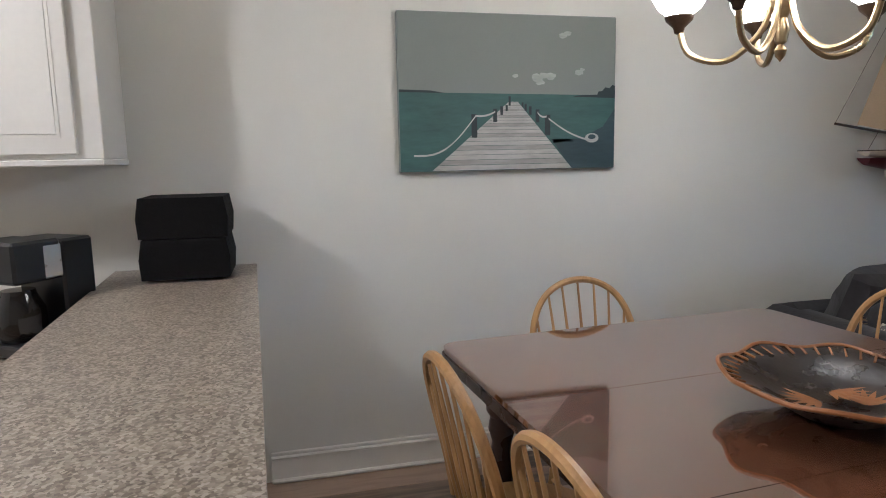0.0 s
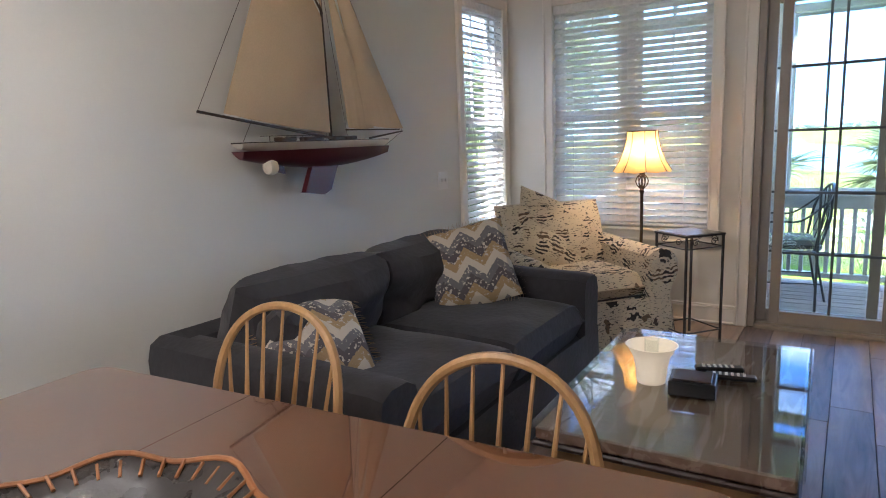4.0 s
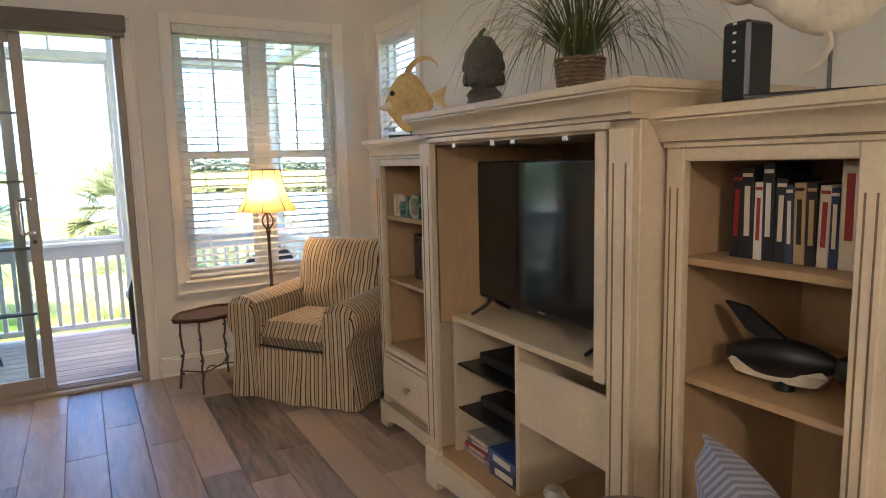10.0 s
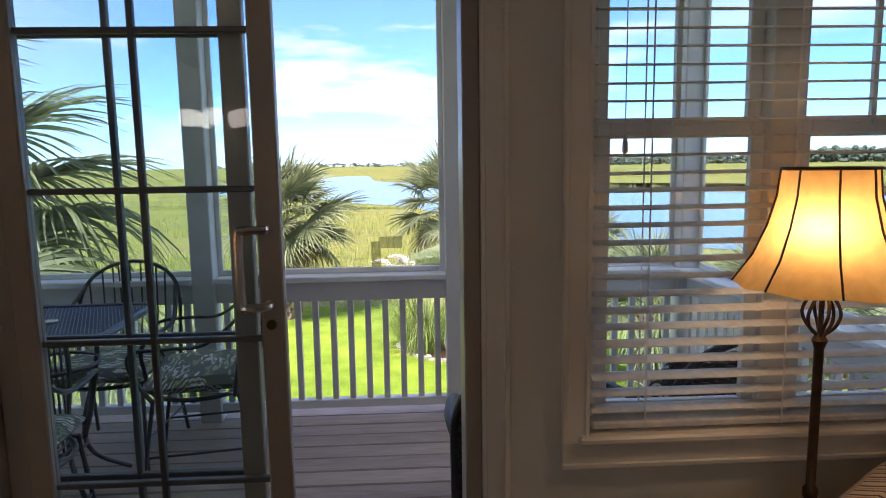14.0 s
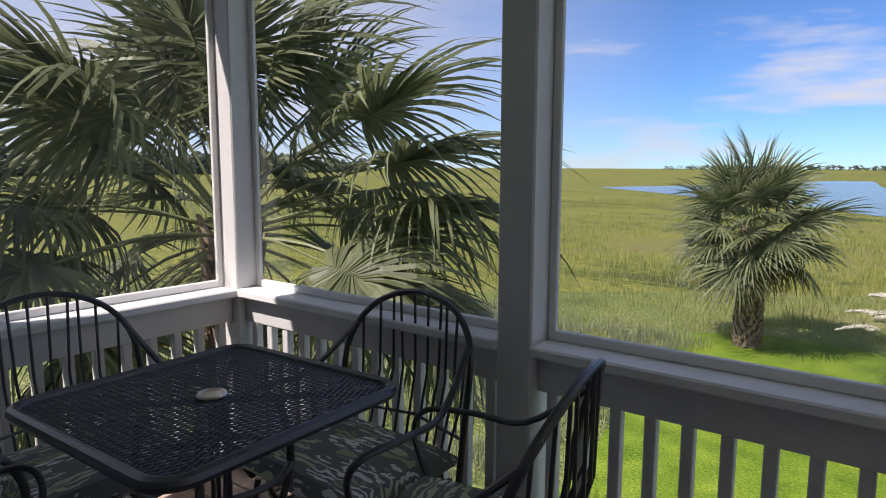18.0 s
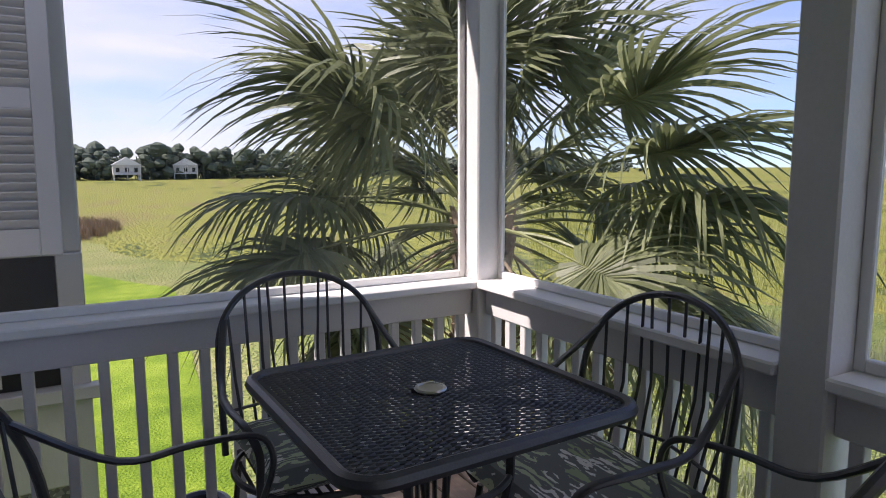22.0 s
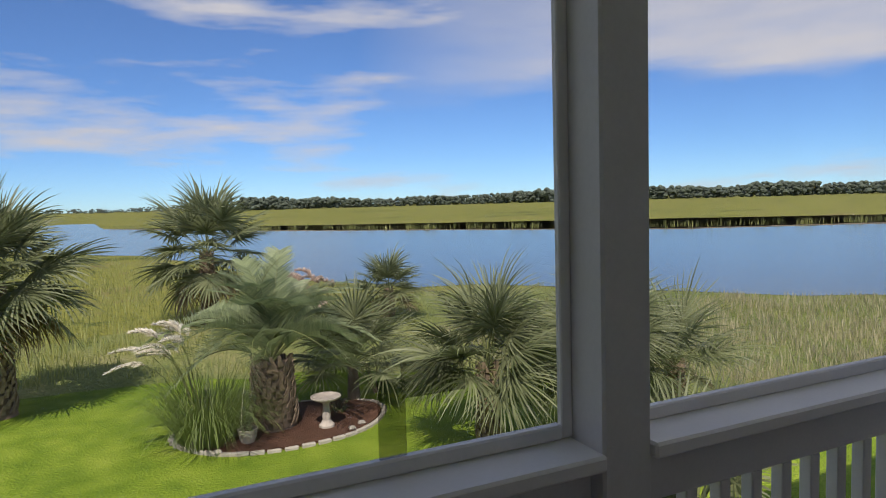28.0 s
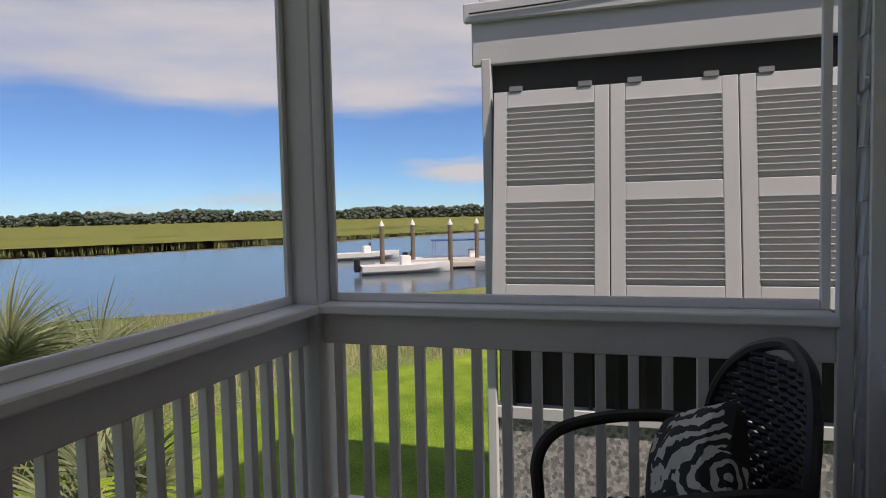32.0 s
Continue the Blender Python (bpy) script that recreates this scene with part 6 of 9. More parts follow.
def bowl():
    bw = thing("bowl", pose(-0.80, 0.955, TABLE[4] - .0005) @ Matrix.Scale(.92, 4), "large dark clay bowl with a scalloped orange rim and leaf carving", "bowl")
    n_ = 64
    def ring(r, z, k):
        return [(r * (1 + k * math.cos(8 * 2 * math.pi * i / n_)) * math.cos(2 * math.pi * i / n_), r * (1 + k * math.cos(8 * 2 * math.pi * i / n_)) * math.sin(2 * math.pi * i / n_), z + .006 * k / .03 * math.cos(8 * 2 * math.pi * i / n_)) for i in range(n_)]
    S = 1.0
    prof = [(.085, 0, 0), (.10, .006, 0), (.14, .03, 0), (.20, .062, .01), (.262, .088, .028), (.268, .094, .03), (.258, .094, .028), (.195, .072, .01), (.165, .055, 0), (.12, .036, 0), (.06, .026, 0), (.01, .024, 0)]
    part("body", Geo().rings([ring(r, z, k) for r, z, k in prof]), M_CLAYDK, bw)
    part("rim", Geo().tube([Vector(p) for p in ring(.264, .095, .03)], .006, 7, closed=True), M_CLAYOR, bw)
    for i in range(44):
        a = 2 * math.pi * i / 44
        r0, r1 = .222, .256
        part("notch", Geo().tube([(r0 * math.cos(a), r0 * math.sin(a), .082), (r1 * math.cos(a + .03), r1 * math.sin(a + .03), .094)], .0035, 5), M_CLAYOR, bw)
    for k, (cx, cy, rot) in enumerate(((-.04, .02, 20), (.05, .03, 140), (0, -.06, 260))):
        for j in range(7):
            g = Geo()
            a = radians(rot + (j - 3) * 19)
            blade(g, (cx, cy, .040), (math.cos(a), math.sin(a), .12), .085, .022, 0, 4, side=(-math.sin(a), math.cos(a), 0))
            part("leaf_carving", g, M_CLAYOR, bw, smooth=0)


M_CLAYDK = mat("dark_fired_clay", (0.028, 0.021, 0.018), 0.28, vary=0.3, scale=14, fine=60, bump=0.2)
M_CLAYOR = mat("orange_clay", (0.33, 0.135, 0.045), 0.38, vary=0.25, scale=14, fine=60, bump=0.2)
bowl()


def chandelier():
    cx, cy, cz = CHAND
    ch = thing("chandelier", pose(cx, cy, cz), "antique brass chandelier with lit frosted glass cups", "chandelier")
    part("stem", Geo().lathe([(0, -.16), (.014, -.15), (.02, -.12), (.012, -.09), (.03, -.05), (.036, 0), (.018, .05), (.012, .1), (.008, CEIL - cz)], 14), M_BRASS, ch)
    part("finial", Geo().lathe([(0, -.20), (.012, -.185), (.016, -.17), (.006, -.155), (0, -.15)], 12), M_BRASS, ch)
    part("canopy", Geo().lathe([(.065, CEIL - cz), (.06, CEIL - cz - .02), (.02, CEIL - cz - .035), (0, CEIL - cz - .035)], 18), M_BRASS, ch)
    for i in range(5):
        a = 2 * math.pi * i / 5 + radians(CHAND_TURN)
        mm = pose(0, 0, 0, 0, 0, math.degrees(a))
        pts = spline([(.02, 0, -.03), (.05, 0, -.12), (.13, 0, -.185), (.225, 0, -.16), (.255, 0, -.085)], 7)
        arm = part("arm", Geo().tube(pts, .0085, 8, m=mm), M_BRASS, ch)
        part("cup", Geo().lathe([(0, -.105), (.012, -.10), (.016, -.085), (.036, -.066), (.040, -.055), (.0, -.055)], 14, (.255, 0, 0), m=mm), M_BRONZE, arm)
        part("glass_shade", Geo().lathe([(.03, -.055), (.056, -.035), (.076, 0), (.083, .045), (.078, .085), (.072, .098), (.069, .098), (.075, .08), (.079, .045), (.072, 0), (.052, -.032), (.0, -.05)], 20, (.255, 0, 0), m=mm), M_SHADEGL, arm)
        p = mm @ Vector((.255, 0, .03))


chandelier()

# ---- things on the walls ----
def pier_picture():
    y0, y1, z0, z1 = PICTURE
    w, h = y1 - y0, z1 - z0
    pc = thing("picture", pose(LX, (y0 + y1) / 2, (z0 + z1) / 2, 0, 0, 90), "stretched canvas photograph of a wooden pier over teal water", "picture")
    # local x runs along the wall to the viewer's right, y into the wall
    d = 0.036
    part("canvas", Geo().box(-w / 2, w / 2, -d, 0, -h / 2, h / 2, 0.004), M_CANVASSKY, pc)
    f = -d - 0.0012
    hz = h * 0.005
    def flat(name, pts, material, lift=0.0):
        part(name, Geo().add([(x * w, f - lift, z * h) for x, z in pts], [tuple(range(len(pts)))]), material, pc, smooth=0)
    flat("printed_water", [(-.498, -.497), (.498, -.497), (.498, -.012), (-.498, .004)], M_CANVASSEA)
    flat("printed_shore", [(-.498, .004), (-.30, -.001), (-.36, .014), (-.498, .020)], M_CANVASDK, .0006)
    flat("printed_rocks", [(.29, -.022), (.498, -.030), (.498, .05), (.485, .058), (.47, .035), (.45, .042), (.435, .018), (.415, .012), (.41, -.008), (.33, -.010)], M_CANVASDK, .0006)
    flat("printed_cove", [(.285, -.497), (.498, -.497), (.498, -.10), (.44, -.22), (.33, -.30), (.20, -.33), (.19, -.30)], M_CANVASDK2, .0005)
    # deck planks in perspective
    n_ = 26
    for i in range(n_):
        a, b = (i / n_) ** 2.1, ((i + 0.93) / n_) ** 2.1
        za, zb = -.055 - .442 * a, -.055 - .442 * b
        flat("printed_plank", [(-.012 - .35 * b, zb), (.03 + .26 * b, zb), (.03 + .26 * a, za), (-.012 - .35 * a, za)], M_CANVASDECK if i % 3 else M_CANVASDECK2, .0009)
    for x, zt, zb, ww in ((-.17, -.135, -.285, .026), (-.075, -.10, -.185, .018), (-.045, -.085, -.14, .012), (-.022, -.075, -.115, .010), (-.008, -.02, -.08, .010),
                          (.17, -.14, -.275, .026), (.122, -.105, -.19, .018), (.088, -.085, -.14, .012), (.066, -.07, -.115, .010), (.052, -.06, -.09, .008)):
        flat("printed_post", [(x - ww / 2, zb), (x + ww / 2, zb), (x + ww / 2, zt), (x - ww / 2, zt)], M_CANVASDK, .0014)
    for ends, sag in ((((-.165, -.15), (-.44, -.395)), .085), (((.175, -.165), (.37, -.31)), .02), (((-.165, -.145), (-.075, -.12)), .012), (((.165, -.15), (.122, -.125)), .015)):
        P0, P1 = Vector(ends[0]), Vector(ends[1])
        pts = []
        for i in range(11):
            p = P0.lerp(P1, i / 10)
            pts.append((p.x, p.y - sag * math.sin(math.pi * i / 10)))
        for (xa, za), (xb, zb) in zip(pts, pts[1:]):
            flat("printed_rope", [(xa, za - .006), (xb, zb - .006), (xb, zb + .006), (xa, za + .006)], M_CANVASDECK, .0018)
    flat("printed_mooring_ring", [(.385 + .034 * math.cos(k * .4488), -.295 + .032 * math.sin(k * .4488)) for k in range(14)], M_CANVASDECK, .0020)
    flat("printed_mooring_ring", [(.385 + .019 * math.cos(k * .4488), -.288 + .016 * math.sin(k * .4488)) for k in range(14)], M_CANVASDK2, .0024)
    rg = random.Random(12)
    for x, z, r in ((.12, .10, .030), (.15, .115, .024), (.185, .11, .028), (.135, .07, .022), (.02, .11, .014), (.32, .135, .02), (.335, .155, .013), (.24, .37, .022), (.265, .385, .018)):
        flat("printed_cloud", [(x + r * rg.uniform(.7, 1.2) * math.cos(k * .5236), z + r * rg.uniform(.6, 1.1) * math.sin(k * .5236)) for k in range(12)], M_CANVASCLOUD, .0006 + rg.random() * .0002)



def print_paint(name, a, b, rough=0.55, s=6):
    return mat(name, tuple((p + q) / 2 for p, q in zip(a, b)), rough, vary=0.22, scale=s, fine=40, bump=0.05, stretch=(0.6, 1, 2.5))


M_CANVASSKY = mat("canvas_grey_sky", (0.225, 0.245, 0.225), 0.55, vary=0.08, scale=1.6, fine=200, bump=0.04)
M_CANVASCLOUD = print_paint("canvas_pale_cloud", (0.34, 0.36, 0.34), (0.46, 0.47, 0.45), s=20)
M_CANVASSEA = print_paint("canvas_teal_water", (0.018, 0.065, 0.058), (0.075, 0.16, 0.15))
M_CANVASDK = print_paint("canvas_dark_ink", (0.012, 0.022, 0.026), (0.03, 0.045, 0.05))
M_CANVASDK2 = print_paint("canvas_slate_ink", (0.02, 0.045, 0.055), (0.05, 0.085, 0.095))
M_CANVASDECK = print_paint("canvas_grey_planks", (0.34, 0.33, 0.31), (0.56, 0.55, 0.52), s=12)
M_CANVASDECK2 = print_paint("canvas_shaded_planks", (0.24, 0.23, 0.22), (0.44, 0.43, 0.40), s=12)
pier_picture()


def ship_model():
    """A half-rigged pond yacht hung on the west wall; local x toward its bow (north), y into the wall."""
    sy, sz = SHIP
    sh = thing("model_sailboat", pose(LX + 0.15, sy, sz, 0, 0, 90), "model sailboat with cream sails and a red hull", "model boat")
    L = 1.06
    def hull(z_lo, z_hi, steps):
        rings = []
        for i in range(13):
            t = i / 12
            x = -L * .50 + L * t
            beam = .085 * math.sin(math.pi * min(1, .12 + t * .93)) ** .8
            ring = []
            for k in range(9):
                a = math.pi * k / 8
                zz = z_lo + (z_hi - z_lo) * (1 - math.sin(a) ** 1.3 * (math.sin(math.pi * (0.08 + .84 * t)) ** .7))
                ring.append((x + .04 * (zz - z_hi) / max(1e-6, z_hi - z_lo) * (1 if t > .5 else -1), beam * math.cos(a) * (.8 + .2 * (1 - math.sin(a))), zz))
            rings.append(ring)
        return rings
    part("hull", Geo().rings(hull(-.105, -.012, 9)), M_HULLRED, sh)
    part("topside", Geo().rings([[(x, y * 1.02, z) for x, y, z in ring] for ring in hull(-.045, .022, 9)]), M_HULLWHITE, sh)
    part("deck", Geo().rings([[(-L * .5 + L * t + 0.0, s * .082 * math.sin(math.pi * min(1, .12 + t * .93)) ** .8, .020 + d) for s, d in ((-1, 0), (1, 0), (1, .006), (-1, .006))] for t in [i / 12 for i in range(13)]]), M_DKWOOD, sh)
    keel = [(-.10, -.09), (.08, -.095), (.02, -.215), (-.03, -.235), (-.16, -.215), (-.13, -.15)]
    part("keel", Geo().rings([[(x, y, z) for x, z in keel] for y in (-.014, .014)]), M_HULLRED, sh)
    part("rudder", Geo().rings([[(x, y, z) for x, z in ((-.34, -.03), (-.30, -.03), (-.27, -.12), (-.36, -.10))] for y in (-.006, .006)]), M_HULLRED, sh)
    part("counterweight", Geo().lathe([(0, -.035), (.03, -.02), (.036, 0), (.03, .02), (0, .035)], 14, m=pose(-.37, -.02, -.085, 0, 90, 0)), M_HULLWHITE, sh)
    part("mast", Geo().tube([(.055, 0, .02), (.035, 0, 1.10)], [.009, .005], 8), M_DKWOOD, sh)
    part("boom", Geo().tube([(.05, -.01, .035), (-.72, -.015, .15)], [.007, .006], 7), M_DKWOOD, sh)
    part("gaff", Geo().tube([(.04, -.01, .62), (-.25, -.02, .98)], [.005, .004], 7), M_DKWOOD, sh)
    part("bowsprit", Geo().tube([(.36, 0, .03), (.66, 0, .065)], [.006, .004], 7), M_DKWOOD, sh)
    part("jib_boom", Geo().tube([(.16, -.01, .075), (.62, -.01, .075)], .0045, 6), M_DKWOOD, sh)
    def sail(name, a, b, c, d, belly, n_=10):
        a, b, c, d = (Vector(p) for p in (a, b, c, d))
        def fn(u, v):
            p = a.lerp(b, u).lerp(d.lerp(c, u), v)
            q = math.sin(math.pi * u) * math.sin(math.pi * min(1, v * .9 + .05))
            return tuple(p + Vector((0, -belly * q + .004 * math.sin(u * 40) * (1 - v), -.03 * u * (1 - u) * (1 - v))))
        part(name, Geo().sheet(fn, n_, n_), M_SAIL, sh, smooth=60)
    sail("mainsail", (-.60, -.02, .145), (.035, -.02, .06), (.02, -.02, .60), (-.26, -.02, .955), .05)
    sail("topsail", (-.24, -.02, .97), (.03, -.02, .64), (.035, -.01, 1.06), (.01, -.015, 1.07), .015)
    sail("foresail", (.17, -.02, .085), (.38, -.02, .085), (.075, -.015, .80), (.06, -.015, .82), .03)
    sail("jib", (.30, -.03, .10), (.63, -.03, .08), (.07, -.02, .96), (.06, -.02, .97), .03)
    for a, b in (((.66, 0, .065), (.04, 0, 1.08)), ((-.72, -.015, .15), (-.25, -.02, .98)), ((-.45, .05, .03), (.04, 0, .9)), ((.10, .07, .03), (.04, 0, .85)), ((.10, -.07, .03), (.04, 0, .85)), ((.45, 0, -.03), (.66, 0, .065))):
        part("rigging_line", Geo().tube([a, b], .0014, 4), M_DKWOOD, sh)
    for x, s in ((-.25, .05), (-.08, .06), (.10, .04), (.2, .03)):
        part("deck_fitting", Geo().box(x - s, x + s, -.025, .025, .026, .045, .004), M_DKWOOD, sh)
    for x in (-.40, -.30, -.20):
        part("stanchion", Geo().tube([(x, -.06, .02), (x, -.06, .05)], .002, 5), M_DKWOOD, sh)
    part("lifeline", Geo().tube([(-.45, -.055, .05), (-.15, -.075, .05)], .0016, 5), M_DKWOOD, sh)
    part("wall_peg", Geo().tube([(0, .05, -.03), (0, .15, -.03)], .012, 8), M_DKWOOD, sh)


ship_model()
sw = thing("light_switch", pose(LX, SWITCH_Y, 1.07, 0, 0, 90), "cream double light switch plate on the wall", "switch")
part("plate", Geo().box(-.058, .058, -.006, 0, -.058, .058, .003), M_WHITEPL, sw)
for x in (-.024, .024):
    part("toggle", Geo().box(x - .005, x + .005, -.016, -.006, -.008, .014, .002), M_WHITEPL, sw)


# ---- wall unit along the east wall ----
CF = 1.785      # front face of the side units
def crown(g, x0, y0, y1, z, mitre=True, deep=0.0):
    """A moulded crown swept along the front and ends."""
    prof = ((.006, 0), (.006, .010), (.014, .012), (.014, .020), (.018, .032), (.026, .046), (.038, .058), (.047, .064), (.047, .069), (.056, .072), (.058, .080), (.056, .092), (.050, .095))
    g.rings([[(x0 - o, y0 - o * .8, z + h_), (RX - .01, y0 - o * .8, z + h_), (RX - .01, y1 + o * .6, z + h_), (x0 - o, y1 + o * .6, z + h_)] for o, h_ in prof])


def tower(name, y0, y1, label, shelves, drawer=True, top=1.395):
    tw = thing(name, pose(0, 0, 0), label, "cabinet", "wall unit")
    xb = RX - .012
    t = .022
    part("side_panel", Geo().box(CF + .03, xb, y0, y0 + t, 0, top, .003), M_CREAM, tw)
    part("side_panel", Geo().box(CF + .03, xb, y1 - t, y1, 0, top, .003), M_CREAM, tw)
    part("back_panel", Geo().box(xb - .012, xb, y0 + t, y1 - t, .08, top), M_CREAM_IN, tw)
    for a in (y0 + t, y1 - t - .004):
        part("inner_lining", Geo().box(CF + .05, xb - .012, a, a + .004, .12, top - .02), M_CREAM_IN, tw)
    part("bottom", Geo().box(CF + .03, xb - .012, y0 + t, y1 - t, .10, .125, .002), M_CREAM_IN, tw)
    part("top_board", Geo().box(CF + .03, xb - .012, y0 + t, y1 - t, top - .03, top, .002), M_CREAM, tw)
    for a, b in ((y0, y0 + .055), (y1 - .055, y1)):
        st = part("stile", Geo().box(CF, CF + .03, a, b, .13, top, .004), M_CREAM, tw)
        part("glaze_line", Geo().box(CF - .0015, CF + .001, a + .014, a + .018, .30, top - .10).box(CF - .0015, CF + .001, b - .018, b - .014, .30, top - .10), M_GLAZE, st, smooth=0)
    part("head_rail", Geo().box(CF + .002, CF + .03, y0 + .055, y1 - .055, top - .035, top, .004), M_CREAM, tw)
    g = Geo()
    crown(g, CF, y0, y1, top)
    cr = part("crown", g, M_CREAM, tw)
    part("glaze_line", Geo().box(CF - .0155, CF - .0125, y0 - .008, y1 + .006, top + .0125, top + .0155), M_GLAZE, cr, smooth=0)
    # bracket foot
    prof = [(y0 - .015, 0), (y0 + .06, 0), (y0 + .085, .035), (y0 + .13, .05)] + [(y0 + .13 + (y1 - y0 - .26) * i / 8, .05 + .018 * math.sin(math.pi * i / 8)) for i in range(1, 8)] + [(y1 - .13, .05), (y1 - .085, .035), (y1 - .06, 0), (y1 + .015, 0), (y1 + .015, .13), (y0 - .015, .13)]
    part("plinth", Geo().rings([[(x, y, z) for y, z in prof] for x in (CF - .014, CF + .02)]), M_CREAM, tw)
    for z in shelves:
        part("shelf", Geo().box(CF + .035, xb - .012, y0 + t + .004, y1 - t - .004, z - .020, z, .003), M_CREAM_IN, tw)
    if drawer:
        dr = part("drawer", Geo().box(CF - .012, CF + .012, y0 + .058, y1 - .058, .165, .405, .006), M_CREAM, tw)
        part("drawer_rail", Geo().box(CF, CF + .03, y0 + .055, y1 - .055, .41, .44, .003), M_CREAM, tw)
        part("glaze_line", Geo().box(CF - .0135, CF - .0115, y0 + .072, y1 - .072, .178, .181).box(CF - .0135, CF - .0115, y0 + .072, y1 - .072, .389, .392), M_GLAZE, dr, smooth=0)
        part("knob", Geo().lathe([(0, -.03), (.014, -.028), (.017, -.02), (.013, -.012), (.007, -.006), (.008, 0), (0, 0)], 14, m=pose(CF - .012, (y0 + y1) / 2, .285, 0, 90, 0)), M_BRASS, dr)
        part("drawer_shelf", Geo().box(CF + .03, xb - .012, y0 + t + .004, y1 - t - .004, .42, .44, .002), M_CREAM_IN, tw)
    return tw


L0, L1, C0, C1, R0, R1 = UNIT
tower("bookcase_tower", L0, L1, "narrow cream wall-unit tower with shelves and a drawer", (.79, 1.11))
tower("bookcase_tower", R0, R1, "cream wall-unit tower with books on adjustable shelves", (.80, 1.115), drawer=False)


def tv_unit():
    cf, top, t = CF - .105, 1.47, .024
    y0, y1 = C0, C1
    xb = RX - .012
    tv = thing("media_cabinet", pose(0, 0, 0), "cream glazed media cabinet with a recessed open bay", "cabinet", "wall unit")
    for a, b in ((y0, y0 + t), (y1 - t, y1)):
        part("side_panel", Geo().box(cf + .03, xb, a, b, 0, top, .003), M_CREAM, tv)
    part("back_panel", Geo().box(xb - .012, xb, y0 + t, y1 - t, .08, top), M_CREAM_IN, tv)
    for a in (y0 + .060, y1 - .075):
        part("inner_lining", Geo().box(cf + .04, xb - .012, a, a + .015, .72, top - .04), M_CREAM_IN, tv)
    part("top_board", Geo().box(cf + .03, xb - .012, y0 + t, y1 - t, top - .03, top, .002), M_CREAM, tv)
    for a, b in ((y0, y0 + .085), (y1 - .085, y1)):
        st = part("pilaster", Geo().box(cf, cf + .03, a, b, .17, top - .02, .004), M_CREAM, tv)
        part("glaze_line", Geo().box(cf - .0015, cf + .001, a + .018, a + .023, .22, top - .11).box(cf - .0015, cf + .001, b - .023, b - .018, .22, top - .11), M_GLAZE, st, smooth=0)
        part("pilaster_foot", Geo().box(cf - .012, cf + .03, a - .004, b + .004, 0, .17, .005), M_CREAM, tv)
    part("head_rail", Geo().box(cf + .002, cf + .03, y0 + .085, y1 - .085, top - .022, top, .004), M_CREAM, tv)
    g = Geo()
    crown(g, cf, y0, y1, top)
    cr = part("crown", g, M_CREAM, tv)
    part("glaze_line", Geo().box(cf - .0155, cf - .0125, y0 - .008, y1 + .006, top + .0125, top + .0155), M_GLAZE, cr, smooth=0)
    prof = [(y0 + .085, .035), (y0 + .14, .05)] + [(y0 + .14 + (y1 - y0 - .28) * i / 10, .05 + .012 * math.sin(math.pi * i / 10)) for i in range(1, 10)] + [(y1 - .14, .05), (y1 - .085, .035), (y1 - .085, .15), (y0 + .085, .15)]
    part("plinth", Geo().rings([[(x, y, z) for y, z in prof] for x in (cf - .006, cf + .024)]), M_CREAM, tv)
    part("bottom", Geo().box(cf + .02, xb - .012, y0 + t, y1 - t, .13, .155, .002), M_CREAM_IN, tv)
    part("tv_shelf", Geo().box(cf + .09, xb - .012, y0 + .076, y1 - .076, .720, .745, .003), M_CREAM, tv)
    part("base_side", Geo().box(cf + .092, xb - .012, y1 - .098, y1 - .076, .155, .720, .002), M_CREAM, tv)
    part("divider", Geo().box(cf + .092, xb - .012, 2.615, 2.640, .155, .720, .003), M_CREAM, tv)
    part("flap_door", Geo().box(cf + .090, cf + .110, 2.10, 2.612, .44, .670, .004), M_CREAM, tv)
    part("base_side", Geo().box(cf + .092, xb - .012, 2.076, 2.098, .155, .720, .002), M_CREAM_IN, tv)
    for z in (.345, .535):
        part("glass_shelf", Geo().box(cf + .10, xb - .02, 2.645, C1 - .10, z, z + .008, .001), M_BLACKPL, tv, "smoked black shelf")
    part("pocket_door", Geo().box(cf + .012, cf + .44, 2.105, 2.150, .746, top - .024, .004), M_CREAM, tv)
    for y in (2.94, 2.68, 2.56, 2.30):
        part("hinge_clip", Geo().box(cf + .034, cf + .05, y - .012, y + .012, top - .045, top - .020, .003), M_CHROME, tv)


tv_unit()


def television():
    tv = thing("television", pose(1.925, 2.660, .746, 0, 0, TV_TURN), "black flat-screen television on two splayed feet", "television")
    w, h = .985, .566
    part("bezel", Geo().box(-.012, .018, -w / 2, w / 2, .06, .06 + h, .005), M_BLACKPL, tv)
    part("rear_housing", Geo().box(.018, .055, -w / 2 + .1, w / 2 - .1, .10, .06 + h * .7, .01), M_BLACKPL, tv)
    part("screen", Geo().box(-.0145, -.0125, -w / 2 + .008, w / 2 - .008, .075, .06 + h - .008), M_SCREENTV, tv, "dark glossy screen", smooth=0)
    part("badge", Geo().box(-.014, -.012, -.02, .02, .064, .070), M_CHROME, tv, smooth=0)
    for y in (-.34, .34):
        part("foot", Geo().tube([(0, y, .07), (-.03, y, .04), (-.10, y + .01, .006)], [.010, .008, .006], 6), M_BLACKPL, tv)
        part("foot", Geo().tube([(0, y, .07), (.03, y, .04), (.09, y + .01, .006)], [.010, .008, .006], 6), M_BLACKPL, tv)


television()

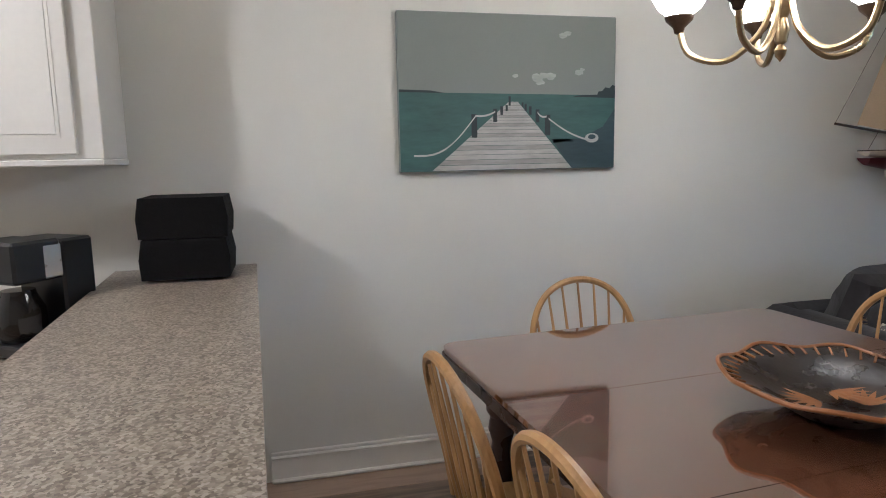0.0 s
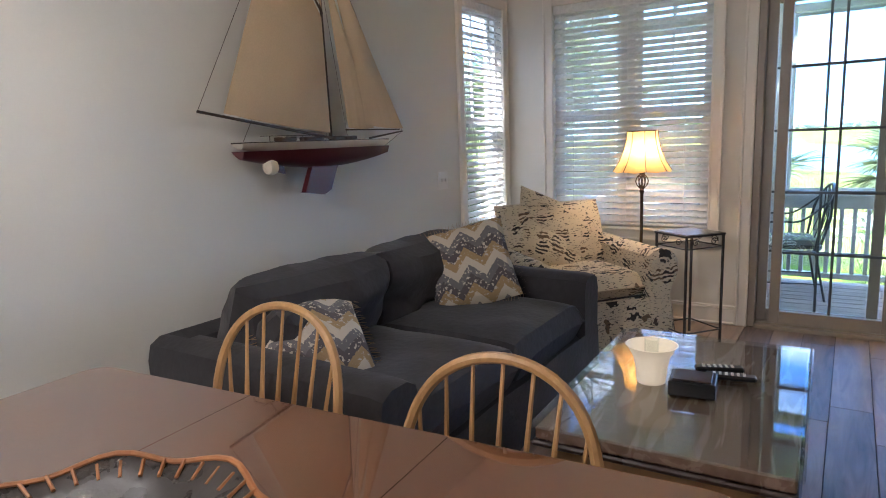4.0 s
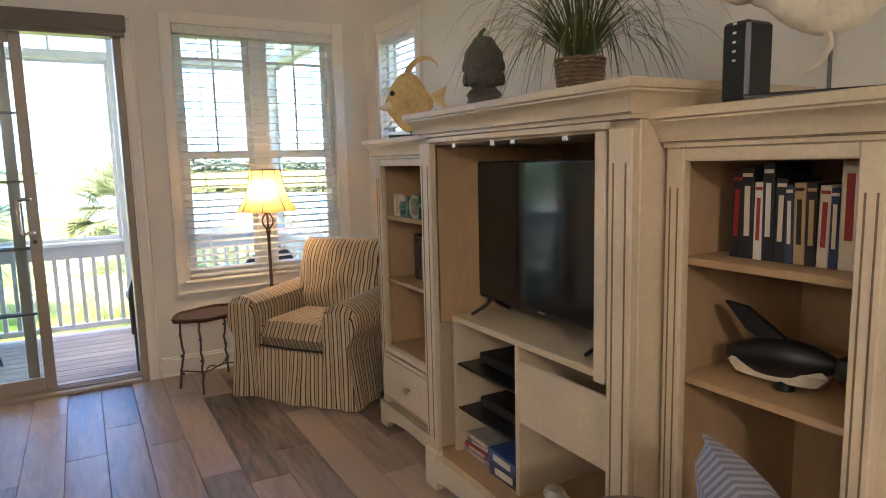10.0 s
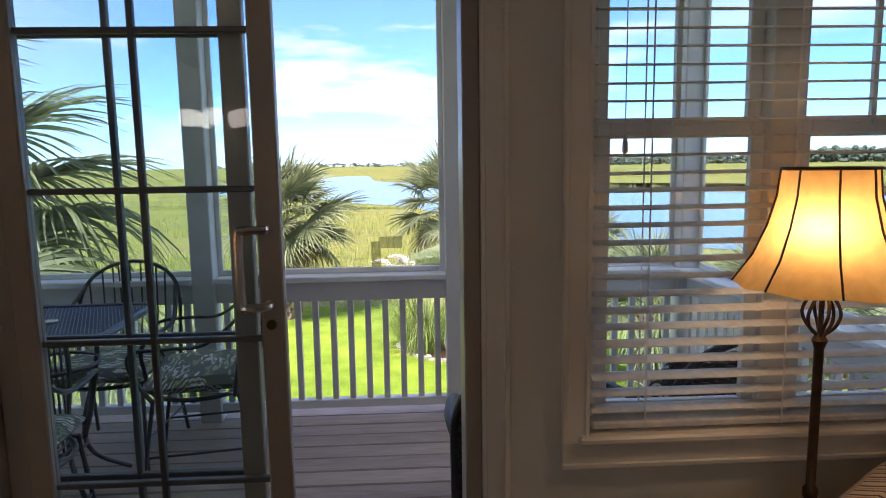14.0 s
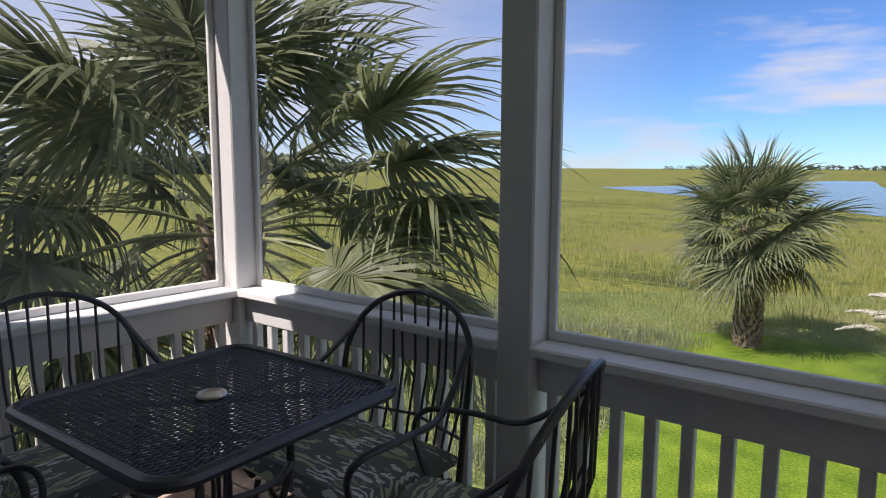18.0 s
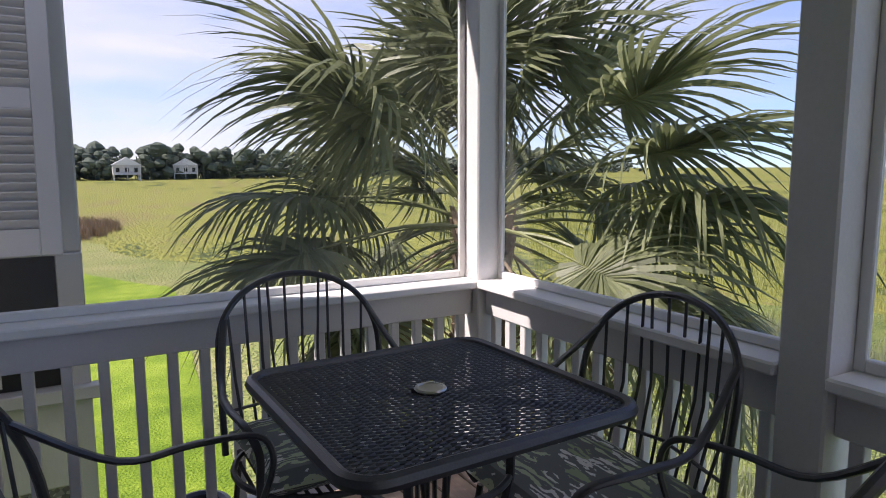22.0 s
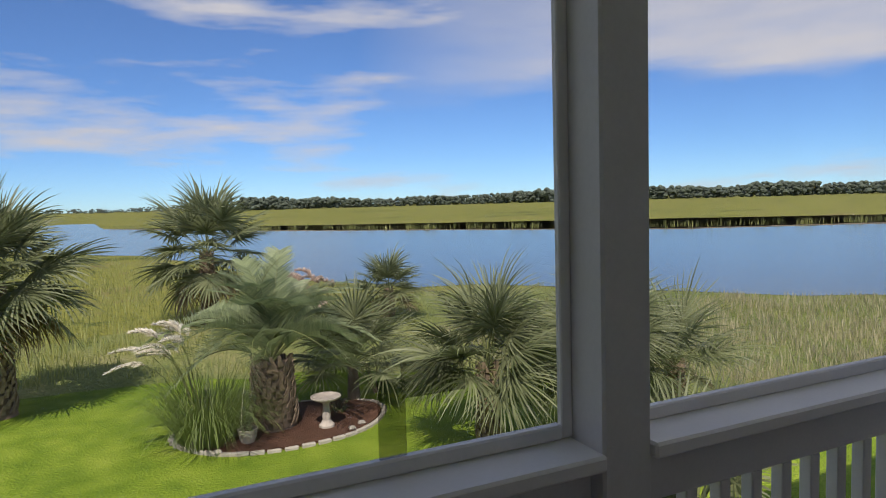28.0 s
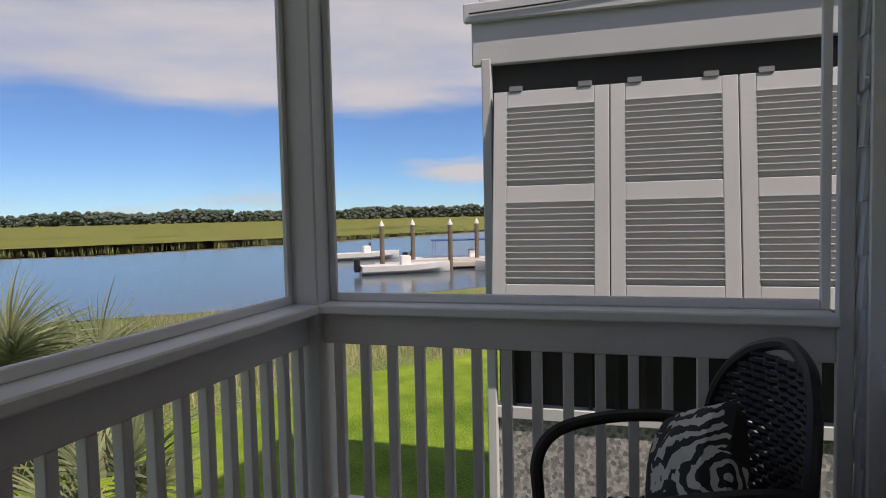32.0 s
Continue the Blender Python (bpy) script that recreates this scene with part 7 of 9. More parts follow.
def book(m, h, w, d, color, label, cap=None):
    """Spine toward local -x, standing."""
    key = "cloth_%d_%d_%d" % tuple(int(c * 255) for c in color)
    mt = bpy.data.materials.get(key) or mat(key, color, 0.45, vary=0.10, scale=20, fine=120, bump=0.05)
    bk = thing("book", m, label, "book", "books")
    part("cover", Geo().box(0, d, -w / 2, -w / 2 + .0022, 0, h, .0008).box(0, d, w / 2 - .0022, w / 2, 0, h, .0008).box(0, .003, -w / 2 + .0022, w / 2 - .0022, 0, h, .0008), mt, bk)
    part("pages", Geo().box(.004, d - .004, -w / 2 + .0024, w / 2 - .0024, .003, h - .003), M_PAGES, bk, smooth=0)
    if cap:
        ck = "spine_%d_%d_%d" % tuple(int(c * 255) for c in cap)
        cm = bpy.data.materials.get(ck) or mat(ck, cap, 0.5, vary=0.05, bump=0)
        part("spine_title", Geo().box(-.0007, .0002, -w * .22, w * .22, h * .25, h * .80), cm, bk, smooth=0)
        part("spine_band", Geo().box(-.0007, .0002, -w * .40, w * .40, h * .90, h * .94), cm, bk, smooth=0)
    return bk


M_PAGES = mat("book_pages", (0.62, 0.56, 0.44), 0.9, vary=0.1, fine=300, bump=0.1)
def book_row(x, y, z, specs, step=-1):
    at = y
    for h, w, d, c, cap in specs:
        at += step * w / 2
        book(pose(x, at, z, random.Random(int(at * 1e4)).uniform(-1.5, 1.5), 0, 0), h, w, d, c, "worn paperback book standing on the shelf", cap)
        at += step * (w / 2 + .001)


BK, RD, CRM, TAN, NVY, BRN, WHT = (.012, .012, .014), (.30, .02, .02), (.58, .50, .36), (.40, .27, .12), (.02, .03, .08), (.10, .05, .03), (.62, .58, .50)
book_row(1.91, 1.885, 1.116, [(.215, .030, .15, BK, RD), (.225, .034, .15, BK, CRM), (.19, .022, .14, WHT, RD), (.235, .030, .15, BK, WHT), (.20, .028, .14, BK, CRM), (.185, .020, .13, NVY, WHT), (.19, .026, .13, TAN, BK), (.19, .026, .13, BK, TAN), (.185, .026, .13, CRM, RD), (.18, .020, .13, NVY, CRM), (.265, .040, .17, CRM, RD), (.25, .03, .16, RD, CRM)])
book_row(1.92, 3.70, .791, [(.23, .035, .15, BK, BRN), (.22, .040, .15, BRN, BK), (.215, .045, .15, CRM, BRN), (.20, .020, .14, NVY, RD), (.205, .032, .14, WHT, NVY), (.19, .024, .13, BRN, CRM)])

# word blocks: letters stand on their own feet
def word_block(txt, m, h, material, label):
    cu = bpy.data.curves.new("letter", "FONT")
    cu.body, cu.size, cu.extrude, cu.bevel_depth = txt, h * 1.38, .014, .0015
    cu.materials.append(material)
    ob = new("letter_block", cu)
    ob.matrix_basis = m
    return tagged(ob, label, "letter", "letter blocks")


M_LETCREAM = mat("distressed_cream_letter", (0.60, 0.54, 0.40), 0.6, vary=0.2, scale=20)
M_LETTEAL = mat("distressed_teal_letter", (0.12, 0.24, 0.20), 0.6, vary=0.25, scale=20)
M_LETOLV = mat("distressed_olive_letter", (0.34, 0.33, 0.20), 0.6, vary=0.25, scale=20)
for txt, y, h, mt in (("B", 3.86, .115, M_LETCREAM), ("e", 3.79, .115, M_LETTEAL), ("I", 3.72, .105, M_LETTEAL), ("C", 3.685, .115, M_LETOLV), ("h", 3.60, .11, M_LETTEAL)):
    word_block(txt, pose(1.86, y - .08, 1.112, 90, 0, -90), h, mt, "distressed painted wooden letter standing on the shelf")


def angel_fish(m, s, body, label, base_w=.16, tall=.135, lift=0.0):
    """Tall carved fish, nose toward local -x, on a stand."""
    fs = thing("carved_fish", m, label, "carving", "carved fish")
    out = []
    rings = []
    for i in range(15):
        t = i / 14
        x = -.19 + .36 * t
        hh = .018 + tall * math.sin(math.pi * min(1, t * 1.02)) ** .9 if t < .95 else .03
        ww = .012 + .038 * math.sin(math.pi * t) ** .8
        cz = .30 + lift - .02 * t + (-.02 if t < .1 else 0)
        rings.append([(x * s, ww * s * math.cos(2 * math.pi * k / 16), (cz + hh * math.sin(2 * math.pi * k / 16)) * s) for k in range(16)])
    bd = part("body", Geo().rings(rings), body, fs)
    part("snout", Geo().tube([(-.14 * s, 0, (.275 + lift) * s), (-.205 * s, 0, (.255 + lift) * s), (-.245 * s, 0, (.262 + lift) * s)], [.045 * s, .024 * s, .010 * s], 10), M_FISHW, fs)
    part("tail", Geo().rings([[(x * s, y * s, z * s) for x, z in ((.15, .30), (.16, .265), (.27, .20), (.25, .28), (.275, .37), (.16, .315))] for y in (-.009, .009)]), body, fs)
    fin = spline([(-.03, 0, .42), (.00, 0, .50), (.06, 0, .56), (.13, 0, .575), (.19, 0, .545), (.215, 0, .50)], 5)
    part("dorsal_fin", Geo().tube([p * s for p in fin], [s * (.030 - .028 * i / (len(fin) - 1)) for i in range(len(fin))], 6, flat=.4), body, fs)
    part("lower_fin", Geo().tube([Vector(p) * s for p in spline([(-.02, 0, .17), (.0, 0, .12), (-.02, 0, .08), (-.05, 0, .055)], 4)], [s * (.022 - .0015 * i) for i in range(13)], 6, flat=.5), body, fs)
    for sy in (-1, 1):
        part("eye", Geo().lathe([(0, -.008), (.012, -.005), (.012, .005), (0, .008)], 12, m=pose(-.125 * s, sy * .030 * s, .325 * s, 90)), M_BLACKPL, fs)
        part("pectoral_fin", Geo().cushion(.075 * s, .05 * s, .02 * s, 6, .3, 2, m=pose(-.02 * s, sy * .052 * s, .30 * s, 90, 0, 0)), body, fs)
    part("stand_rod", Geo().tube([(0, 0, .012), (0, 0, .20 * s)], .004, 6), M_BLACKMETAL, fs)
    part("stand_base", Geo().box(-base_w, base_w, -.05, .05, 0, .014, .004), M_BLACKPL, fs)
    return fs


angel_fish(pose(1.85, 3.56, 1.490, 0, 0, -36), .63, M_FISHY, "yellow and cream carved angelfish on a black stand", .10, .205, -.03)
angel_fish(pose(1.87, 1.63, 1.490, 0, 0, -62), .92, M_FISHW, "large cream and gold carved fish on a black stand")


def urn():
    u = thing("stone_fish_jar", pose(1.85, 2.93, 1.565), "dark carved stone jar shaped like a fish with an open mouth", "jar")
    k = .78
    part("base", Geo().lathe([(0, 0), (.085 * k, 0), (.092 * k, .02), (.078 * k, .045), (.088 * k, .06), (.066 * k, .08), (0, .08)], 20), M_URN, u)
    part("body", Geo().lathe([(.05 * k, .08), (.085 * k, .105), (.100 * k, .16), (.092 * k, .215), (.06 * k, .25), (.044 * k, .27), (.036 * k, .265), (.03 * k, .23), (0, .22)], 22), M_URN, u)
    part("crest", Geo().tube(spline([(0, .03, .24), (0, .02, .285), (0, -.01, .30)], 4), [.014 - .001 * i for i in range(9)], 6), M_URN, u)
    for i in range(18):
        a = 2 * math.pi * i / 9 + (i // 9) * .35
        z = .12 + .05 * (i // 9)
        part("scale", Geo().cushion(.05, .045, .016, 4, .4, 2, m=pose(.094 * k * math.cos(a), .094 * k * math.sin(a), z, 0, 0, math.degrees(a)) @ pose(0, 0, 0, 0, 80, 0)), M_URN, u)


urn()
pt = thing("potted_grass", pose(1.87, 2.41, 1.565), "spiky grass plant in a small brown wicker pot", "plant")
g = Geo()
for i in range(9):
    z, r = .012 + i * .0125, .066 + .0012 * i
    g.tube([(r * math.cos(2 * math.pi * k / 24), r * math.sin(2 * math.pi * k / 24), z + .0022 * (1 if (k + i) % 2 else -1)) for k in range(24)], .0065, 5, closed=True)
part("wicker_pot", g, M_WICKER, pt, "brown woven pot")
g, rg = Geo(), random.Random(11)
for i in range(210):
    a, o = rg.uniform(0, 6.283), rg.uniform(.1, 1.5)
    blade(g, (.03 * math.cos(a), .03 * math.sin(a), .11), (o * math.cos(a), o * math.sin(a), 1.1), rg.uniform(.32, .60), .0065, rg.uniform(.5, 1.6), 7, side=(-math.sin(a), math.cos(a), 0))
part("grass_blades", g, M_GRASSY, pt, smooth=0)
rt = thing("router", pose(1.82, 1.79, 1.490), "upright black network router on the wall unit", "router")
part("body", Geo().box(-.045, .045, -.035, .035, 0, .178, .008), M_BLACKPL, rt)
for i in range(5):
    part("indicator", Geo().box(-.0465, -.0445, -.004, .004, .09 + i * .02, .095 + i * .02), M_WHITEPL, rt, smooth=0)

# carved shorebird, games, decoder boxes and shells
bd = thing("carved_bird", pose(1.93, 1.75, .801, 0, 0, 190) @ Matrix.Scale(.80, 4), "black and white carved wooden loon on the shelf", "carving")
rings = []
for i in range(13):
    t = i / 12
    rings.append([(.05 * math.sin(math.pi * min(1, .06 + .92 * t)) ** .7 * math.cos(2 * math.pi * k / 14), -.16 + .34 * t, .085 + .02 * t + .065 * math.sin(math.pi * min(1, .06 + .92 * t)) ** .7 * math.sin(2 * math.pi * k / 14)) for k in range(14)])
part("body", Geo().rings(rings), M_BLACKPL, bd)
part("belly", Geo().cushion(.30, .09, .10, 10, .4, 2.2, m=pose(-.012, .0, .065, 0, 0, 90)), M_LETCREAM, bd)
part("head", Geo().lathe([(0, -.04), (.03, -.03), (.036, 0), (.028, .03), (0, .042)], 14, (0, .19, .10)), M_BLACKPL, bd)
part("bill", Geo().tube([(0, .215, .095), (0, .275, .075)], [.012, .003], 8), M_BLACKPL, bd)
part("raised_wing", Geo().rings([[(x, y, z) for y, z in ((-.02, .13), (.06, .13), (-.10, .24), (-.17, .25), (-.10, .17))] for x in (-.012, .012)]), M_BLACKPL, bd)
part("foot", Geo().lathe([(0, 0), (.03, 0), (.026, .03), (0, .034)], 12, (0, .02, 0)), M_BLACKPL, bd)
for i, (x, y, z, w, d, h, c) in enumerate(((1.910, 2.950, .156, .20, .22, .022, (.32, .30, .34)), (1.910, 2.950, .179, .19, .22, .022, (.30, .05, .05)), (1.915, 2.945, .202, .19, .21, .02, (.10, .13, .30)), (1.910, 2.945, .223, .19, .21, .022, (.35, .33, .30)), (1.900, 2.730, .156, .19, .24, .055, (.05, .03, .08)), (1.890, 2.730, .212, .20, .23, .05, (.03, .07, .19)))):
    mt = mat("game_box_%d" % i, c, 0.35, vary=0.3, scale=16, fine=60, bump=0)
    bxg = thing("game_box", pose(x, y, z, 0, 0, (i * 7) % 5 - 2), "colourful boxed game lying in the cabinet", "box", "board games")
    part("box", Geo().box(-d / 2, d / 2, -w / 2, w / 2, 0, h, .002), mt, bxg)
    part("printed_label", Geo().box(-d / 2 - .001, -d / 2, -w * .3, w * .3, h * .25, h * .75), M_LETCREAM, bxg, smooth=0)
for z in (.353, .543):
    dv = thing("media_player", pose(1.98, 2.86, z), "slim black media player on the glass shelf", "media player")
    part("case", Geo().box(-.12, .12, -.15, .15, .004, .045, .004), M_BLACKPL, dv)
    part("front_panel", Geo().box(-.122, -.120, -.14, .14, .012, .038), M_DARK, dv, smooth=0)
for y, r in ((2.52, .04), (2.43, .03)):
    cs = thing("seashell", pose(1.86, y, .156), "pale spotted seashell in the cabinet", "seashell")
    part("shell", Geo().lathe([(0, 0), (r * .8, r * .2), (r, r * .7), (r * .7, r * 1.3), (0, r * 1.5)], 16, squash=1.3), M_LETCREAM, cs)
    part("lip", Geo().tube([(r * .2, -r, r * .4), (r * .5, -r * 1.25, r * .8), (r * .2, -r * .9, r * 1.2)], .006, 6), M_LETCREAM, cs)


def wicker_chair(m, material, label, cushion_m=None, W=.62, D=.62, H=.84):
    """Rounded woven tub chair facing local -y."""
    ch = thing("wicker_chair", m, label, "chair")
    g = Geo()
    n_ = 26
    def top(t):
        a = math.pi * (t * 1.16 - .08)
        k = math.sin(max(0, min(math.pi, a)))
        return Vector((-W / 2 * math.cos(a), -D * .42 + D * .92 * max(-.05, math.sin(a)) ** .9 if math.sin(a) > 0 else -D * .42, H * .72 + H * .28 * max(0, k) ** 2.2))
    rows = 15
    for j in range(rows):
        v = j / (rows - 1)
        pts = []
        for i in range(n_ * 2 + 1):
            p = top(i / (n_ * 2))
            z = .30 + (p.z - .30) * v
            w = .006 * (1 if (i + j) % 2 else -1)
            pts.append(Vector((p.x * (1 - .07 * (1 - v)) + w * (1 if p.x > 0 else -1), p.y + w, z)))
        g.tube(pts, .0115, 5)
    tagged(part("woven_back", g, material, ch), kind="stuff")
    g = Geo()
    for i in range(n_ + 1):
        p = top(i / n_)
        g.tube([(p.x * .92, p.y, .28), tuple(p)], .007, 5)
    tagged(part("stakes", g, material, ch), kind="stuff")
    part("rolled_rim", Geo().tube([top(i / 60) for i in range(61)], .024, 8), material, ch)
    g = Geo()
    for j in range(18):
        y = -D * .44 + D * .86 * j / 17
        g.tube([(-W * .44 + W * .88 * i / 16, y, .395 + .005 * (1 if (i + j) % 2 else -1)) for i in range(17)], .015, 5)
    tagged(part("woven_seat", g, material, ch), kind="stuff")
    g = Geo()
    for j in range(9):
        z = .14 + j * .028
        g.tube([(-W * .44 + W * .88 * i / 20, -D * .44 + .006 * (1 if (i + j) % 2 else -1), z) for i in range(21)], .013, 5)
    tagged(part("woven_apron", g, material, ch), kind="stuff")
    for sx in (-1, 1):
        for sy in (-1, 1):
            part("leg", Geo().tube([(sx * W * .42, sy * D * .38, 0), (sx * W * .42, sy * D * .38, .40)], .019, 8), material, ch)
    return ch


wicker_chair(pose(1.16, 1.60, 0, 0, 0, WICK_TURN), M_WICKER, "brown woven wicker tub chair near the wall unit", W=.66, D=.62, H=.64)
throw_pillow("throw_pillow", pose(1.42, 1.38, .62, -24, -20, 66), .46, M_GREYWEAVE, "grey-blue basket-weave pillow on the wicker chair", False, 12)


# ---- kitchen end ----
def kitchen():
    cy0, cy1 = COUNTER_Y - .528, COUNTER_Y
    pn = thing("kitchen_peninsula", pose(0, 0, 0), "kitchen peninsula with a speckled laminate worktop", "kitchen counter")
    part("base_cabinet", Geo().box(LX + .01, COUNTER_X1 - .06, cy0 + .03, cy1 - .04, .09, COUNTER_Z - .04, .004), M_WHITECAB, pn)
    part("toe_kick", Geo().box(LX + .01, COUNTER_X1 - .10, cy0 + .08, cy1 - .05, 0, .09), M_DARK, pn)
    part("back_panel", Geo().box(LX + .01, COUNTER_X1 - .05, cy1 - .04, cy1 - .025, 0, COUNTER_Z - .04, .003), M_TRIM, pn)
    part("worktop", Geo().prism([(LX + .003, cy0), (COUNTER_X1, cy0 + .115), (COUNTER_X1, cy1 + .115), (LX + .003, cy1)], COUNTER_Z - .04, COUNTER_Z), M_COUNTER, pn, "speckled tan laminate")
    back = thing("kitchen_counter", pose(0, 0, 0), "speckled laminate counter along the kitchen wall", "kitchen counter")
    part("base_cabinet", Geo().box(LX + .01, LX + .58, BACK + .01, cy0 - .005, .09, LOW_Z - .04, .004), M_WHITECAB, back)
    part("worktop", Geo().box(LX + .003, LX + .62, BACK + .01, cy0 - .002, LOW_Z - .04, LOW_Z, .006), M_COUNTER, back)
    part("splashback", Geo().box(LX + .003, LX + .02, BACK + .01, cy0 - .002, LOW_Z, LOW_Z + .10, .003), M_COUNTER, back)
    for i in range(3):
        y = cy0 - .45 - i * .55
        dr = part("door", Geo().box(LX + .582, LX + .60, y, y + .40, .12, LOW_Z - .07, .003), M_WHITECAB, back)
    # wall cabinet
    x1, y0, y1, z0, z1 = LX + .33, BACK + .4, UPPER_Y, UPPER_Z, UPPER_Z + .95
    up = thing("wall_cabinet", pose(0, 0, 0), "white raised-panel wall cabinet over the counter", "cabinet")
    part("body", Geo().box(LX + .003, x1, y0, y1, z0, z1, .003), M_WHITECAB, up)
    part("light_rail", Geo().box(LX + .003, x1 + .022, y0, y1 + .004, z0 - .022, z0, .004), M_WHITECAB, up)
    for k in range(3):
        a, b = y1 - .07 - .42 * (k + 1), y1 - .075 - .42 * k
        dr = part("door", Geo().box(x1, x1 + .019, a, b, z0 + .015, z1 - .015, .004), M_WHITECAB, up)
        part("raised_panel", Geo().box(x1 + .019, x1 + .024, a + .055, b - .055, z0 + .08, z1 - .08, .0045), M_WHITECAB, dr)
        part("panel_groove", Geo().box(x1 + .0185, x1 + .0215, a + .045, a + .055, z0 + .07, z1 - .07).box(x1 + .0185, x1 + .0215, b - .055, b - .045, z0 + .07, z1 - .07).box(x1 + .0185, x1 + .0215, a + .055, b - .055, z0 + .07, z0 + .08), M_TRIM, dr, smooth=0)


kitchen()


def bread_box():
    bb = thing("bread_box", pose(*BREAD), "black woven two-tier bread box on the counter", "bread box")
    def tier(z, h):
        return Geo().rings([[(x, y, zz) for x, zz in ((-.145, z), (.145, z), (.15, z + h * .5), (.138, z + h), (-.138, z + h), (-.15, z + h * .5))] for y in (-.13, .13)])
    part("lower_tier", tier(0, .14), M_WOVENBLK, bb)
    part("upper_tier", tier(.143, .14), M_WOVENBLK, bb)


M_WOVENBLK = mat("black_woven_fibre", (0.005, 0.0045, 0.0045), 0.8, vary=0.4, scale=40, fine=150, bump=0.5, spec=0.15)
bread_box()


def coffee_maker():
    cm = thing("coffee_maker", pose(*COFFEE) @ Matrix.Scale(1.05, 4), "black and steel drip coffee maker on the counter", "coffee maker")
    part("base", Geo().box(-.10, .10, -.13, .13, 0, .035, .006), M_BLACKPL, cm)
    part("water_tank", Geo().box(-.10, .10, .02, .13, .035, .33, .008), M_BLACKPL, cm)
    part("steel_face", Geo().box(-.101, .101, -.04, .02, .22, .32, .004), M_CHROME, cm)
    part("brew_head", Geo().box(-.10, .10, -.13, .02, .215, .335, .008), M_BLACKPL, cm)
    for i in range(6):
        part("vent_slot", Geo().box(-.102, -.100, -.11, -.05, .24 + i * .013, .246 + i * .013), M_WHITEPL, cm, smooth=0)
    part("carafe", Geo().lathe([(0, 0), (.055, 0), (.068, .03), (.068, .09), (.048, .135), (.045, .15), (.0, .15)], 20, (0, -.055, .037)), M_CARAFE, cm)
    part("carafe_handle", Geo().tube(spline([(-.05, -.085, .16), (-.09, -.12, .155), (-.10, -.13, .11), (-.075, -.105, .06)], 4), .010, 7), M_BLACKPL, cm)


M_CARAFE = mat("dark_carafe_glass", (0.01, 0.008, 0.007), 0.06, vary=0.1, bump=0, spec=0.6)
coffee_maker()

# ceiling fixture over the kitchen
cl = thing("ceiling_light", pose(KITCHEN_LIGHT[0], KITCHEN_LIGHT[1], CEIL), "round white kitchen ceiling light", "ceiling light")
part("frame", Geo().lathe([(.19, 0), (.19, -.025), (.17, -.035), (.165, -.02), (0, -.02)], 28), M_WHITEPL, cl)
part("diffuser", Geo().lathe([(.165, -.03), (.14, -.065), (.08, -.085), (0, -.09)], 28), M_BULBGL, cl)
ld = bpy.data.lights.new("kitchen_light", "POINT")
ld.energy, ld.color, ld.shadow_soft_size = KITCHEN_W, (1.0, 0.92, 0.82), 0.12
new("kitchen_light", ld).location = (KITCHEN_LIGHT[0], KITCHEN_LIGHT[1], CEIL - .22)

